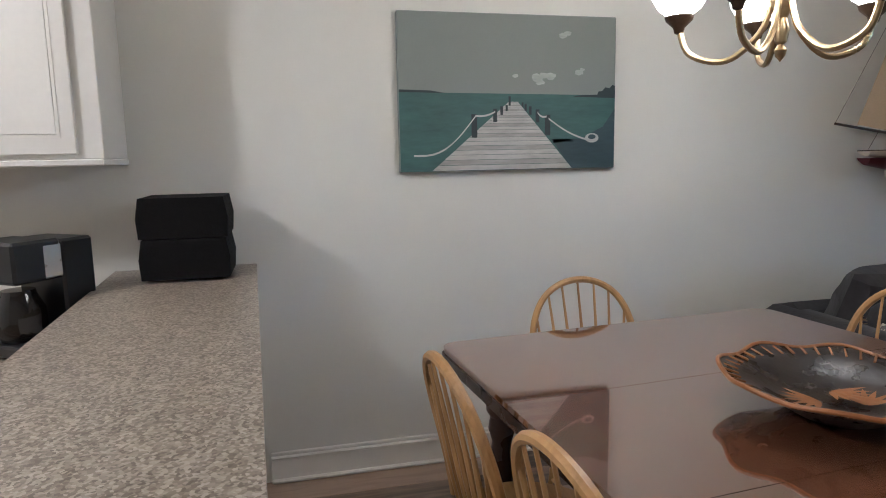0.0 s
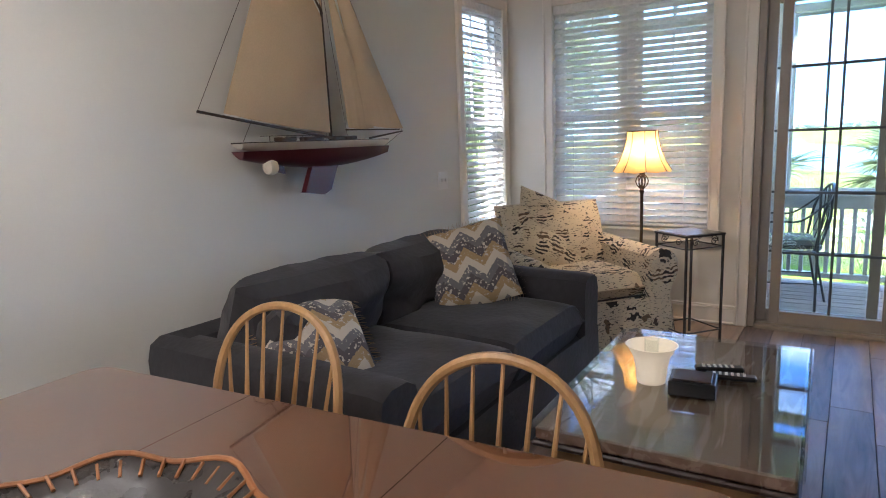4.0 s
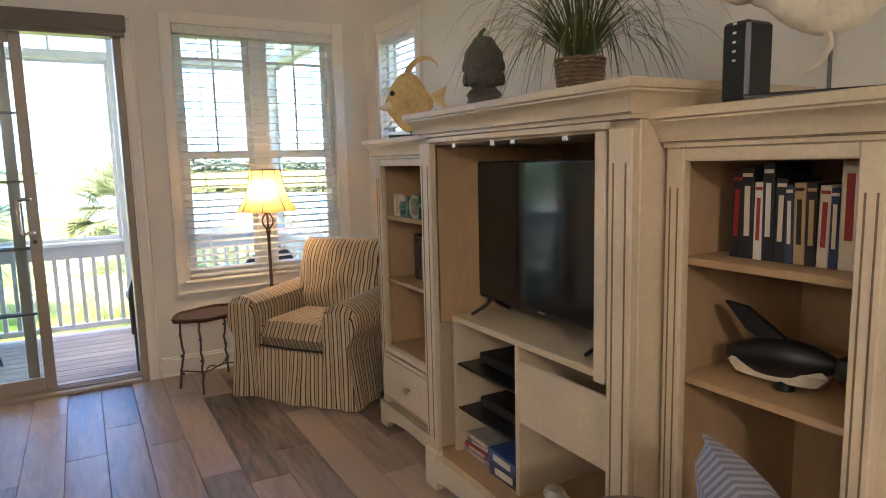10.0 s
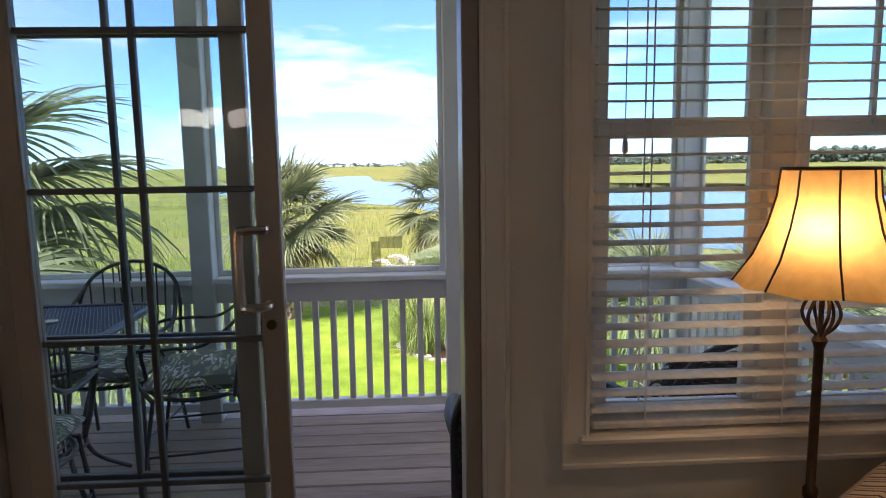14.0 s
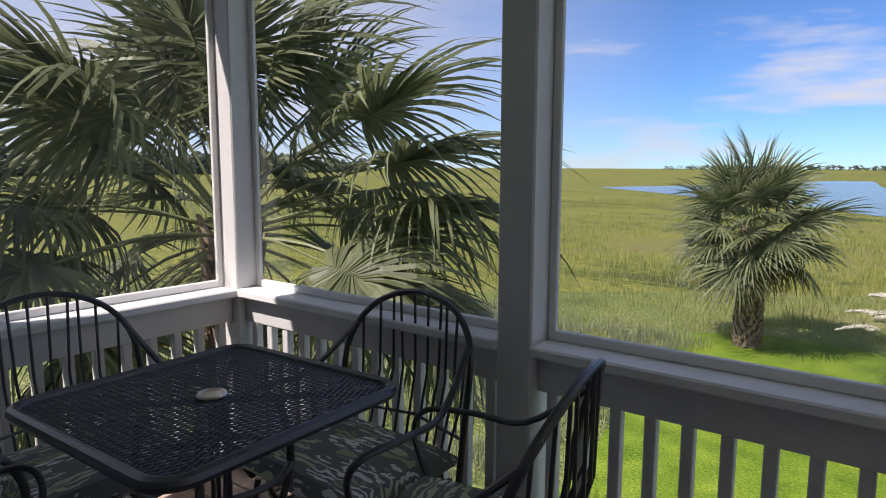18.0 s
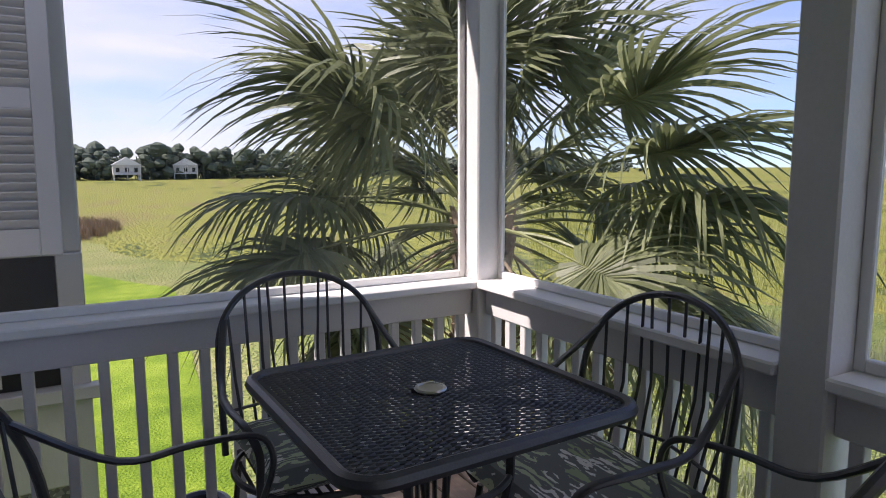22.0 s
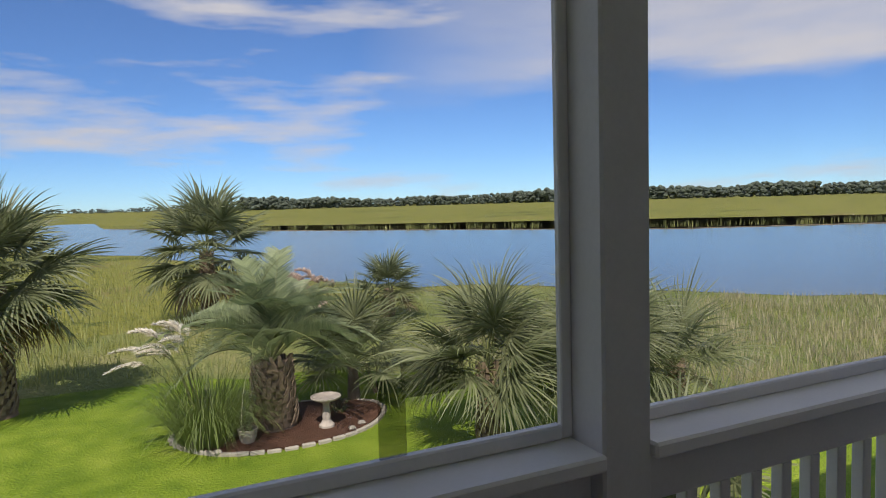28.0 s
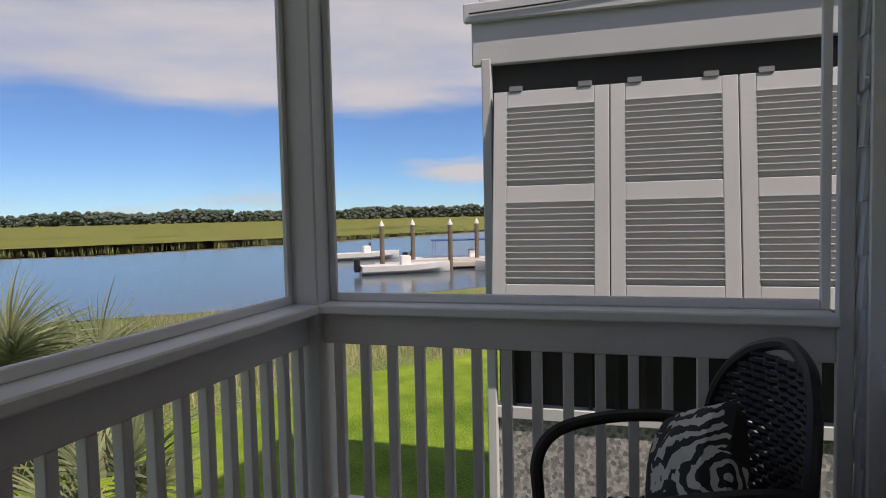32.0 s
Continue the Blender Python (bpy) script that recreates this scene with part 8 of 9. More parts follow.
# ---- porch furniture ----
def mesh_table():
    x0, x1, y0, y1, h = PTABLE
    cx, cy = (x0 + x1) / 2, (y0 + y1) / 2
    a, b = (x1 - x0) / 2, (y1 - y0) / 2
    tb = thing("patio_table", pose(cx, cy, DECK, 0, 0, PTURN), "square black expanded-metal patio table with an umbrella hole", "table")
    h -= DECK
    r = .07
    def outline(k):
        pts = []
        for qx, qy, s in ((1, 1, 0), (-1, 1, 90), (-1, -1, 180), (1, -1, 270)):
            for i in range(7):
                t = radians(s + 15 * i)
                pts.append((qx * (a - k - r) + r * math.cos(t), qy * (b - k - r) + r * math.sin(t)))
        return pts
    part("rim", Geo().tube([(x, y, h - .016) for x, y in outline(0)], .017, 8, closed=True), M_BLACKMETAL, tb)
    # expanded metal: two families of slanted strands
    g = Geo()
    step, la, lb = .0165, a - .012, b - .012
    sl = .42
    for fam in (-1, 1):
        c = -la - lb * sl
        while c < la + lb * sl:
            # line x = c + fam*sl*y, clipped to the panel
            y_lo, y_hi = -lb, lb
            k = fam * sl
            ya, yb = (-la - c) / k, (la - c) / k
            y_lo, y_hi = max(y_lo, min(ya, yb)), min(y_hi, max(ya, yb))
            if y_hi - y_lo > .01:
                w = .0024
                g.add([(c + k * y_lo - w, y_lo, h - .010), (c + k * y_lo + w, y_lo, h - .013), (c + k * y_hi + w, y_hi, h - .013), (c + k * y_hi - w, y_hi, h - .010)], [(0, 1, 2, 3)])
            c += step
    part("mesh_top", g, M_BLACKMETAL, tb, "black expanded-metal mesh", smooth=0)
    part("umbrella_ring", Geo().lathe([(.0, -.004), (.036, -.004), (.039, .0), (.036, .004), (.031, .004), (.029, .0015), (.0, .0015)], 24, (0, 0, h - .004)), M_CHROME, tb)
    for s in (-1, 1):
        part("cross_bar", Geo().tube([(-a * .95 * s, -b * .95, h - .022), (a * .95 * s, b * .95, h - .022)], .008, 6), M_BLACKMETAL, tb)
    part("hoop_ring", Geo().tube([(.19 * math.cos(2 * math.pi * i / 30), .19 * math.sin(2 * math.pi * i / 30), h - .20) for i in range(30)], .009, 7, closed=True), M_BLACKMETAL, tb)
    part("hoop_ring", Geo().tube([(.11 * math.cos(2 * math.pi * i / 24), .11 * math.sin(2 * math.pi * i / 24), .22) for i in range(24)], .008, 7, closed=True), M_BLACKMETAL, tb)
    for i in range(4):
        t = radians(45 + 90 * i)
        pts = spline([(.16 * math.cos(t), .16 * math.sin(t), h - .02), (.19 * math.cos(t), .19 * math.sin(t), h - .20), (.11 * math.cos(t), .11 * math.sin(t), .30), (.14 * math.cos(t), .14 * math.sin(t), .14), (.30 * math.cos(t), .30 * math.sin(t), .012)], 5)
        part("leg", Geo().tube(pts, .011, 7), M_BLACKMETAL, tb)
        part("centre_rod", Geo().tube([(.035 * math.cos(t), .035 * math.sin(t), .20), (.035 * math.cos(t), .035 * math.sin(t), h - .02)], .006, 6), M_BLACKMETAL, tb)


def iron_chair(m):
    """Barrel-back iron armchair facing local -y."""
    ch = thing("patio_chair", m, "black wrought-iron patio armchair with a leaf-print cushion", "chair", "patio chairs")
    W, ZS = .27, .40
    part("seat_ring", Geo().tube([(W * math.cos(2 * math.pi * i / 32), .24 * math.sin(2 * math.pi * i / 32), ZS) for i in range(32)], .010, 7, closed=True), M_BLACKMETAL, ch)
    g = Geo()
    for i in range(-8, 9):
        x = i * .03
        y = .24 * math.sqrt(max(0, 1 - (x / W) ** 2))
        g.add([(x - .006, -y, ZS), (x + .006, -y, ZS), (x + .006, y, ZS), (x - .006, y, ZS)], [(0, 1, 2, 3)])
    part("seat_straps", g, M_BLACKMETAL, ch, smooth=0)
    arch = [Vector((-W * .98 * math.cos(math.pi * i / 28), .20 + .10 * math.sin(math.pi * i / 28), .66 + .26 * math.sin(math.pi * i / 28) ** .75)) for i in range(29)]
    hoop = [Vector((-W * .98, .16, ZS))] + arch + [Vector((W * .98, .16, ZS))]
    part("back_hoop", Geo().tube(hoop, .0105, 8), M_BLACKMETAL, ch)
    for i in range(10):
        x = -.20 + .40 * i / 9
        top = min(arch, key=lambda p: abs(p.x - x * 1.12))
        base = Vector((x, .235 * math.sqrt(max(0, 1 - (x / W) ** 2)), ZS))
        part("back_spindle", Geo().tube([base, base.lerp(top, .5) + Vector((0, .03, 0)), top], .0048, 6), M_BLACKMETAL, ch)
    part("back_brace", Geo().tube([(-.245, .20, .52), (0, .262, .52), (.245, .20, .52)], .005, 6), M_BLACKMETAL, ch)
    for s in (-1, 1):
        pts = spline([arch[4] if s < 0 else arch[-5], (s * .285, .06, .655), (s * .30, -.10, .645), (s * .285, -.24, .635), (s * .262, -.27, .575), (s * .255, -.235, .48), (s * .245, -.19, ZS)], 5)
        part("arm", Geo().tube(pts, .0115, 8, flat=.75), M_BLACKMETAL, ch)
        for y0, y1 in ((-.19, -.25), (.17, .25)):
            part("leg", Geo().tube([(s * .22, y0, ZS), (s * .245, y1, 0)], .0095, 7), M_BLACKMETAL, ch)
        part("side_stretcher", Geo().tube([(s * .237, -.22, .14), (s * .237, .22, .14)], .006, 6), M_BLACKMETAL, ch)
    part("cushion", Geo().cushion(.49, .45, .085, 12, .55, 3.2, m=pose(0, -.01, ZS + .05), lump=.006), M_FLORAL, ch, "leaf and flower print seat cushion")
    return ch


mesh_table()
pc = iron_chair(pose(*PCHAIRS[0]) @ Matrix.Scale(1.04, 4))
for row in PCHAIRS[1:]:
    copy_thing(pc, pose(*row))

M_LEAFPIL = print_mat("leaf_outline_pillow", (0.03, 0.029, 0.029), [(0.62, 0.60, 0.54), (0.55, 0.53, 0.47)], 9.0, 0.62, lines=False)
def porch_wicker(m):
    """Woven porch chair with a round-topped back and looped arms, facing local -y."""
    ch = thing("wicker_chair", m, "black woven wicker porch chair with looped arms", "chair", "wicker porch chairs")
    def half(z):
        return .27 if z < .62 else .27 * max(0.05, 1 - ((z - .62) / .31) ** 2.4) ** .5
    def at(x, z):
        return Vector((x, .20 + .10 * (z - .4) + .07 * (1 - (x / .27) ** 2), z))
    g = Geo()
    for j in range(24):
        z = .40 + .021 * j
        w = half(z)
        n_ = max(6, int(w / .0135))
        g.tube([at(-w + 2 * w * i / n_, z) + Vector((0, .007 * (1 if (i + j) % 2 else -1), 0)) for i in range(n_ + 1)], .0105, 5)
    tagged(part("woven_back", g, M_WICKERBK, ch), kind="stuff")
    edge = [at(-half(z), z) for z in (.36, .46, .56, .64, .70, .76, .82, .87, .905)]
    edge = spline(edge + [at(0, .935)] + [Vector((-p.x, p.y, p.z)) for p in edge[::-1]], 4)
    part("back_border", Geo().tube(edge, .019, 8), M_WICKERBK, ch)
    g = Geo()
    for j in range(20):
        y = -.28 + .50 * j / 19
        g.tube([(-.25 + .5 * i / 20, y, .40 + .006 * (1 if (i + j) % 2 else -1)) for i in range(21)], .0125, 5)
    tagged(part("woven_seat", g, M_WICKERBK, ch), kind="stuff")
    g = Geo()
    for j in range(12):
        z = .12 + .023 * j
        for s in (-1, 1):
            g.tube([(s * .262, -.27 + .48 * i / 20, z + .005 * (1 if (i + j) % 2 else -1)) for i in range(21)], .0105, 5)
        g.tube([(-.25 + .5 * i / 20, -.285 + .006 * (1 if (i + j) % 2 else -1), z) for i in range(21)], .0105, 5)
    tagged(part("woven_side", g, M_WICKERBK, ch), kind="stuff")
    for s in (-1, 1):
        pts = spline([(s * .265, .22, .63), (s * .30, .08, .65), (s * .31, -.10, .645), (s * .30, -.25, .61), (s * .285, -.315, .53), (s * .272, -.315, .40), (s * .262, -.29, .0)], 6)
        part("arm", Geo().tube(pts, .021, 8), M_WICKERBK, ch)
        part("leg", Geo().tube([(s * .25, .22, 0), (s * .255, .215, .42)], .018, 7), M_WICKERBK, ch)
    return ch


wk = porch_wicker(pose(*PWICK[0]) @ Matrix.Scale(.89, 4))
copy_thing(wk, pose(*PWICK[1]))
throw_pillow("throw_pillow", pose(*PPILLOW), .36, M_LEAFPIL, "dark pillow with pale leaf outlines on the wicker chair", False, 21)
def patch_mat():
    mt, nd, ln, bs = nodes_of("screen_patch_mesh")
    nd.remove(bs)
    tr, df, mx = nd.new("ShaderNodeBsdfTransparent"), nd.new("ShaderNodeBsdfDiffuse"), nd.new("ShaderNodeMixShader")
    df.inputs["Color"].default_value = (0.05, 0.07, 0.05, 1)
    mx.inputs[0].default_value = 0.36
    ln.new(tr.outputs[0], mx.inputs[1])
    ln.new(df.outputs[0], mx.inputs[2])
    ln.new(mx.outputs[0], nd["Material Output"].inputs["Surface"])
    return mt



M_PATCH = patch_mat()
# screen patches
for x0, x1, z0, z1 in PATCHES:
    solo("screen_patch", Geo().box(x0, x1, PY + .044, PY + .046, z0, z1), M_PATCH, "grey mesh patch mending the porch screen", "screen patch", smooth=0)


# ---- neighbouring houses ----
def shutter(m, w, h, parent_group, slats=26):
    """A louvred shutter hinged at its head; local x along, z down from the hinge, y outward."""
    sh = thing("storm_shutter", m, "pale grey louvred storm shutter propped out at its foot", "shutter", parent_group)
    f = .085
    part("stile", Geo().box(0, f, 0, .035, -h, 0, .004), M_SHUT, sh)
    part("stile", Geo().box(w - f, w, 0, .035, -h, 0, .004), M_SHUT, sh)
    for z0, z1 in ((-h, -h + .12), (-h * .49 - .05, -h * .49 + .05), (-.10, 0)):
        part("rail", Geo().box(f, w - f, 0, .035, z0, z1, .004), M_SHUT, sh)
    sm = Geo().box(f, w - f, -.031, .031, -.004, .004, .003).mesh("louvre", M_SHUT)
    for a, b in ((-h + .12, -h * .49 - .05), (-h * .49 + .05, -.10)):
        n_ = slats // 2
        for i in range(n_):
            part("louvre", sm, None, sh, m=pose(0, .017, a + (b - a) * (i + .5) / n_, -40, 0, 0))
    for x in (w * .2, w * .8):
        part("hinge", Geo().box(x - .04, x + .04, -.01, .012, -.004, .03, .003), M_CHROME, sh)
    return sh


def neighbour_right():
    x = NR_X
    y0, y1 = 3.0, NR_Y1
    nb = thing("neighbour_house", pose(0, 0, 0), "grey neighbouring house with a shuttered porch and tabby base", "house")
    part("gable_wall", Geo().box(x, x + 4, y0, y1 + .06, NR_TOP, NR_TOP + 2.6, .01), M_SHUT, nb)
    part("fascia", Geo().box(x - .05, x, y0, y1 + .10, NR_TOP - .04, NR_TOP + .30, .008), M_SHUT, nb)
    part("fascia_cap", Geo().box(x - .09, x - .05, y0, y1 + .14, NR_TOP + .22, NR_TOP + .34, .008), M_SHUT, nb)
    part("corner_board", Geo().box(x - .055, x, y1 - .02, y1 + .04, GZ, NR_TOP, .006), M_SHUT, nb)
    # near-black sheets stand for the shade under the soffit and inside the porch
    part("painted_soffit_shade", Geo().box(x + .03, x + .06, y0, y1, NR_TOP - .45, NR_TOP, .004), M_DARK, nb)
    part("painted_porch_shade", Geo().box(x + .06, x + .09, y0, y1 - .02, NR_BOT - 1.2, NR_TOP), M_DARK, nb, smooth=0)
    part("porch_sill", Geo().box(x - .05, x + .1, y0, y1 + .02, NR_BOT - .06, NR_BOT - .005, .005), M_SHUT, nb)
    zb = NR_BOT - .75
    part("lower_rail", Geo().box(x - .03, x + .06, y0, y1, zb - .02, zb + .06, .005), M_SHUT, nb)
    part("tabby_wall", Geo().box(x, x + .2, y0, y1 + .02, GZ, zb - .02), M_TABBY, nb, "rough shell-flecked tabby stucco", smooth=0)
    part("side_wall", Geo().box(x + .2, x + 4, y1 - .10, y1, GZ, NR_TOP + 2.6), M_SHUT, nb, smooth=0)
    part("base_panel", Geo().box(x - .025, x, y0, y1 - .3, GZ + .2, GZ + 1.2, .006), M_SHUT, nb)
    for i in range(10):
        y = y1 - .12 - i * .16
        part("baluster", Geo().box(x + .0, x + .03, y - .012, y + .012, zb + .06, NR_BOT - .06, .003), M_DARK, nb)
    w = NR_W
    for k in range(4):
        yb = y1 - .04 - k * (w + .006)
        shutter(Matrix.Translation((x - .03, yb, NR_TOP - .22)) @ pose(0, 0, 0, 0, 0, -90) @ pose(0, 0, 0, -NR_LEAN, 0, 0) @ pose(0, -.035, 0), w, NR_TOP - .22 - NR_BOT + .02, "right shutters")
    part("cable", Geo().tube(spline([(x - .10, y1 + .1, NR_TOP + .27), (x - .10, y1 - .8, NR_TOP + .30), (x - .10, y1 - 2.2, NR_TOP + .42)], 5), .006, 5), M_DARK, nb)


def neighbour_left():
    x = NL_X
    y1 = NL_Y1
    nb = thing("neighbour_house", pose(0, 0, 0), "grey neighbouring house with louvred shutters on the west side", "house")
    part("corner_wall", Geo().box(x - 5, x, y1 - 4.5, y1 + .08, NL_BOT - .03, NL_BOT + 2.4, .01), M_SHUT, nb)
    part("dark_window", Geo().box(x - .02, x + .008, y1 - 1.2, y1 - .04, NL_BOT - .70, NL_BOT - .03), M_DARK, nb, smooth=0)
    part("window_glass_strip", Geo().box(x + .008, x + .012, y1 - .35, y1 - .30, NL_BOT - .68, NL_BOT - .06), M_SHUT, nb, smooth=0)
    part("wall_post", Geo().box(x - .1, x + .01, y1 - .04, y1 + .08, GZ, NL_BOT - .03, .006), M_SHUT, nb)
    part("lower_wall", Geo().box(x - 5, x, y1 - 4.5, y1 + .04, NL_BOT - 1.25, NL_BOT - .70, .01), M_SIDING, nb)
    part("sill_board", Geo().box(x - .02, x + .07, y1 - 4.5, y1 + .12, NL_BOT - .78, NL_BOT - .71, .006), M_SHUT, nb)
    part("tabby_wall", Geo().box(x - 5, x - .03, y1 - 4.5, y1 + .04, GZ, NL_BOT - 1.25), M_TABBY, nb, "rough shell-flecked tabby stucco", smooth=0)
    for k in range(3):
        shutter(Matrix.Translation((x + .03, y1 + .01 - k * .58 - .55, NL_BOT + 1.36)) @ pose(0, 0, 0, 0, 0, 90) @ pose(0, 0, 0, -14, 0, 0) @ pose(0, -.035, 0), .55, 1.40, "left shutters")
    # downpipe hose on the lawn
    hose = thing("garden_hose", pose(-7.5, 6.9, GZ), "black corrugated drain pipe lying on the lawn", "hose")
    part("coil", Geo().tube([(.38 * math.cos(i * .3) * (1 - i * .004), .30 * math.sin(i * .3), .08 + i * .003) for i in range(44)], .07, 8), M_BLACKPL, hose)
    part("run", Geo().tube(spline([(.3, .1, .07), (.5, -1.1, .07), (1.4, -2.2, .07), (2.4, -2.8, .07)], 6), .07, 8), M_BLACKPL, hose)


M_TABBY = speckle_mat("tabby_stucco", [(0.1, (0.10, 0.10, 0.105)), (0.5, (0.30, 0.30, 0.30)), (0.9, (0.55, 0.54, 0.52))], 45, 0.9)
neighbour_right()
neighbour_left()

# ---- land, water and plants ----
def land_mat(name, stops, big, small, bump=0.5, rough=0.9, stretch=(1, 1, 1), dist=0.05):
    mt, nd, ln, bs = nodes_of(name)
    co, mp = nd.new("ShaderNodeTexCoord"), nd.new("ShaderNodeMapping")
    mp.inputs["Scale"].default_value = stretch
    ln.new(co.outputs["Object"], mp.inputs["Vector"])
    a, b, c = nd.new("ShaderNodeTexNoise"), nd.new("ShaderNodeTexNoise"), nd.new("ShaderNodeTexNoise")
    a.inputs["Scale"].default_value, a.inputs["Detail"].default_value = big, 6
    b.inputs["Scale"].default_value, b.inputs["Detail"].default_value = small, 4
    c.inputs["Scale"].default_value, c.inputs["Detail"].default_value = big * 0.12, 3
    for n_ in (a, b, c):
        ln.new(mp.outputs["Vector"], n_.inputs["Vector"])
    m1, m2 = nd.new("ShaderNodeMath"), nd.new("ShaderNodeMath")
    m1.operation = m2.operation = "MULTIPLY_ADD"
    m1.inputs[1].default_value, m2.inputs[1].default_value = 0.35, 0.35
    m0 = nd.new("ShaderNodeMath")
    m0.operation = "MULTIPLY"
    m0.inputs[1].default_value = 0.30
    ln.new(c.outputs["Fac"], m0.inputs[0])
    ln.new(a.outputs["Fac"], m1.inputs[0])
    ln.new(m0.outputs[0], m1.inputs[2])
    ln.new(b.outputs["Fac"], m2.inputs[0])
    ln.new(m1.outputs[0], m2.inputs[2])
    cr = ramp(nd, stops)
    ln.new(m2.outputs[0], cr.inputs["Fac"])
    ln.new(cr.outputs["Color"], bs.inputs["Base Color"])
    bs.inputs["Roughness"].default_value = rough
    bs.inputs["Specular IOR Level"].default_value = 0.15
    bp = nd.new("ShaderNodeBump")
    bp.inputs["Strength"].default_value, bp.inputs["Distance"].default_value = bump, dist
    ln.new(b.outputs["Fac"], bp.inputs["Height"])
    ln.new(bp.outputs[0], bs.inputs["Normal"])
    return mt


M_MARSH = land_mat("marsh_grass_field", [(0.40, (0.045, 0.060, 0.022)), (0.45, (0.11, 0.135, 0.032)), (0.49, (0.25, 0.245, 0.048)), (0.54, (0.165, 0.185, 0.045)), (0.59, (0.23, 0.18, 0.072)), (0.66, (0.080, 0.095, 0.034))], 0.13, 1.6, 0.9, stretch=(0.8, 2.6, 1), dist=0.3)
M_LAWN = land_mat("mown_lawn", [(0.36, (0.060, 0.115, 0.008)), (0.46, (0.125, 0.205, 0.015)), (0.55, (0.205, 0.29, 0.028)), (0.66, (0.33, 0.39, 0.06))], 1.6, 22, 1.0, dist=0.05)
M_SCRUB = land_mat("rough_meadow", [(0.34, (0.10, 0.14, 0.045)), (0.48, (0.20, 0.24, 0.07)), (0.60, (0.30, 0.29, 0.12)), (0.70, (0.38, 0.33, 0.19))], 0.5, 9, 1.0, dist=0.2)
M_MUD = land_mat("river_mud", [(0.36, (0.13, 0.105, 0.075)), (0.66, (0.28, 0.235, 0.17))], 0.6, 6, 0.1, 0.95)
M_MULCH = land_mat("bark_mulch", [(0.36, (0.045, 0.022, 0.014)), (0.66, (0.16, 0.085, 0.055))], 3, 40, 1.0)
M_EDGE = mat("pale_edging_stone", (0.40, 0.37, 0.31), 0.85, vary=0.25, scale=8, fine=40, bump=0.4)
M_CONC = mat("weathered_cast_stone", (0.48, 0.43, 0.37), 0.85, vary=0.22, scale=10, fine=60, bump=0.4)


def water_mat():
    mt, nd, ln, bs = nodes_of("tidal_water")
    bs.inputs["Base Color"].default_value = (0.075, 0.10, 0.115, 1)
    bs.inputs["Roughness"].default_value = 0.16
    bs.inputs["IOR"].default_value = 1.33
    co, nz, mp = nd.new("ShaderNodeTexCoord"), nd.new("ShaderNodeTexNoise"), nd.new("ShaderNodeMapping")
    mp.inputs["Scale"].default_value = (0.6, 2.0, 1)
    nz.inputs["Scale"].default_value, nz.inputs["Detail"].default_value = 2.2, 5
    ln.new(co.outputs["Object"], mp.inputs["Vector"])
    ln.new(mp.outputs["Vector"], nz.inputs["Vector"])
    bp = nd.new("ShaderNodeBump")
    bp.inputs["Strength"].default_value, bp.inputs["Distance"].default_value = 0.25, 0.05
    ln.new(nz.outputs["Fac"], bp.inputs["Height"])
    ln.new(bp.outputs[0], bs.inputs["Normal"])
    return mt


M_WATER = water_mat()


def sheet_poly(name, pts, z, material, label, cat_, wob=0.0, seed=0):
    """A flat patch of ground with a wavering edge."""
    out = []
    k = len(pts)
    for i in range(k):
        a, b = Vector(pts[i]), Vector(pts[(i + 1) % k])
        n_ = max(1, min(40, int((b - a).length / max(0.4, wob * 2.5)))) if wob else 1
        side = Vector((-(b - a).y, (b - a).x)).normalized()
        for j in range(n_):
            p = a.lerp(b, j / n_)
            if j and wob:
                p = p + side * wob * noise.noise(Vector((p.x * .7 / max(wob, .3), p.y * .7 / max(wob, .3), seed)))
            out.append((p.x, p.y, z))
    bm = bmesh.new()
    bm.faces.new([bm.verts.new(p) for p in out])
    bmesh.ops.triangulate(bm, faces=bm.faces[:])
    me = bpy.data.meshes.new(name)
    bm.faces.ensure_lookup_table()
    bm.normal_update()
    if bm.faces[0].normal.z < 0:
        bmesh.ops.reverse_faces(bm, faces=bm.faces[:])
    bm.to_mesh(me)
    bm.free()
    me.materials.append(material)
    return tagged(new(name, me), label, cat_, kind="structure")


structure("ground", Geo().box(-3500, 3500, -400, 3500, GZ - 1.5, GZ - 0.03), M_MARSH, "yellow-green salt marsh reaching to the horizon", "ground")
sheet_poly("ground_meadow", [(-60, -30), (-60, 3), (-34, 8), (-22, 16), (-12, 24), (-4.5, 30), (3, 33), (10, 34.5), (15, 34.2), (18, 31.5), (24, 24.6), (36, 15), (70, -8), (80, -40)], GZ - 0.015, M_SCRUB, "rough meadow of mixed grass between lawn and marsh", "meadow", 1.2, 3)
sheet_poly("lawn", [(-33, -30), (-32, 4.2), (-24.5, 8.5), (-14, 7.8), (-6, 7.4), (-3.6, 8.6), (-3.3, 14), (-3.9, 20), (-4.8, 22.4), (-3, 23.6), (0, 23.4), (3.5, 22.6), (6.5, 20.9), (8.2, 18.6), (9.0, 16.4), (11, 14.6), (15, 13.0), (22, 8.0), (34, -2), (60, -22), (60, -30)], GZ, M_LAWN, "bright mown green lawn behind the houses", "lawn", 0.45, 5)
sheet_poly("water", [(22.8, 25.6), (17.6, 32.6), (15, 35.4), (12, 36), (7, 45), (1, 70), (-14, 92), (-31, 109), (-60, 141), (-48, 168), (-27, 268), (-16, 262), (-9, 180), (19, 121), (42, 92.5), (61, 66), (86, 54), (220, 10), (600, -60), (600, -160), (90, -30), (40, 9)], GZ - 0.005, M_WATER, "blue-grey tidal creek winding through the marsh", "water", 0.9, 7)
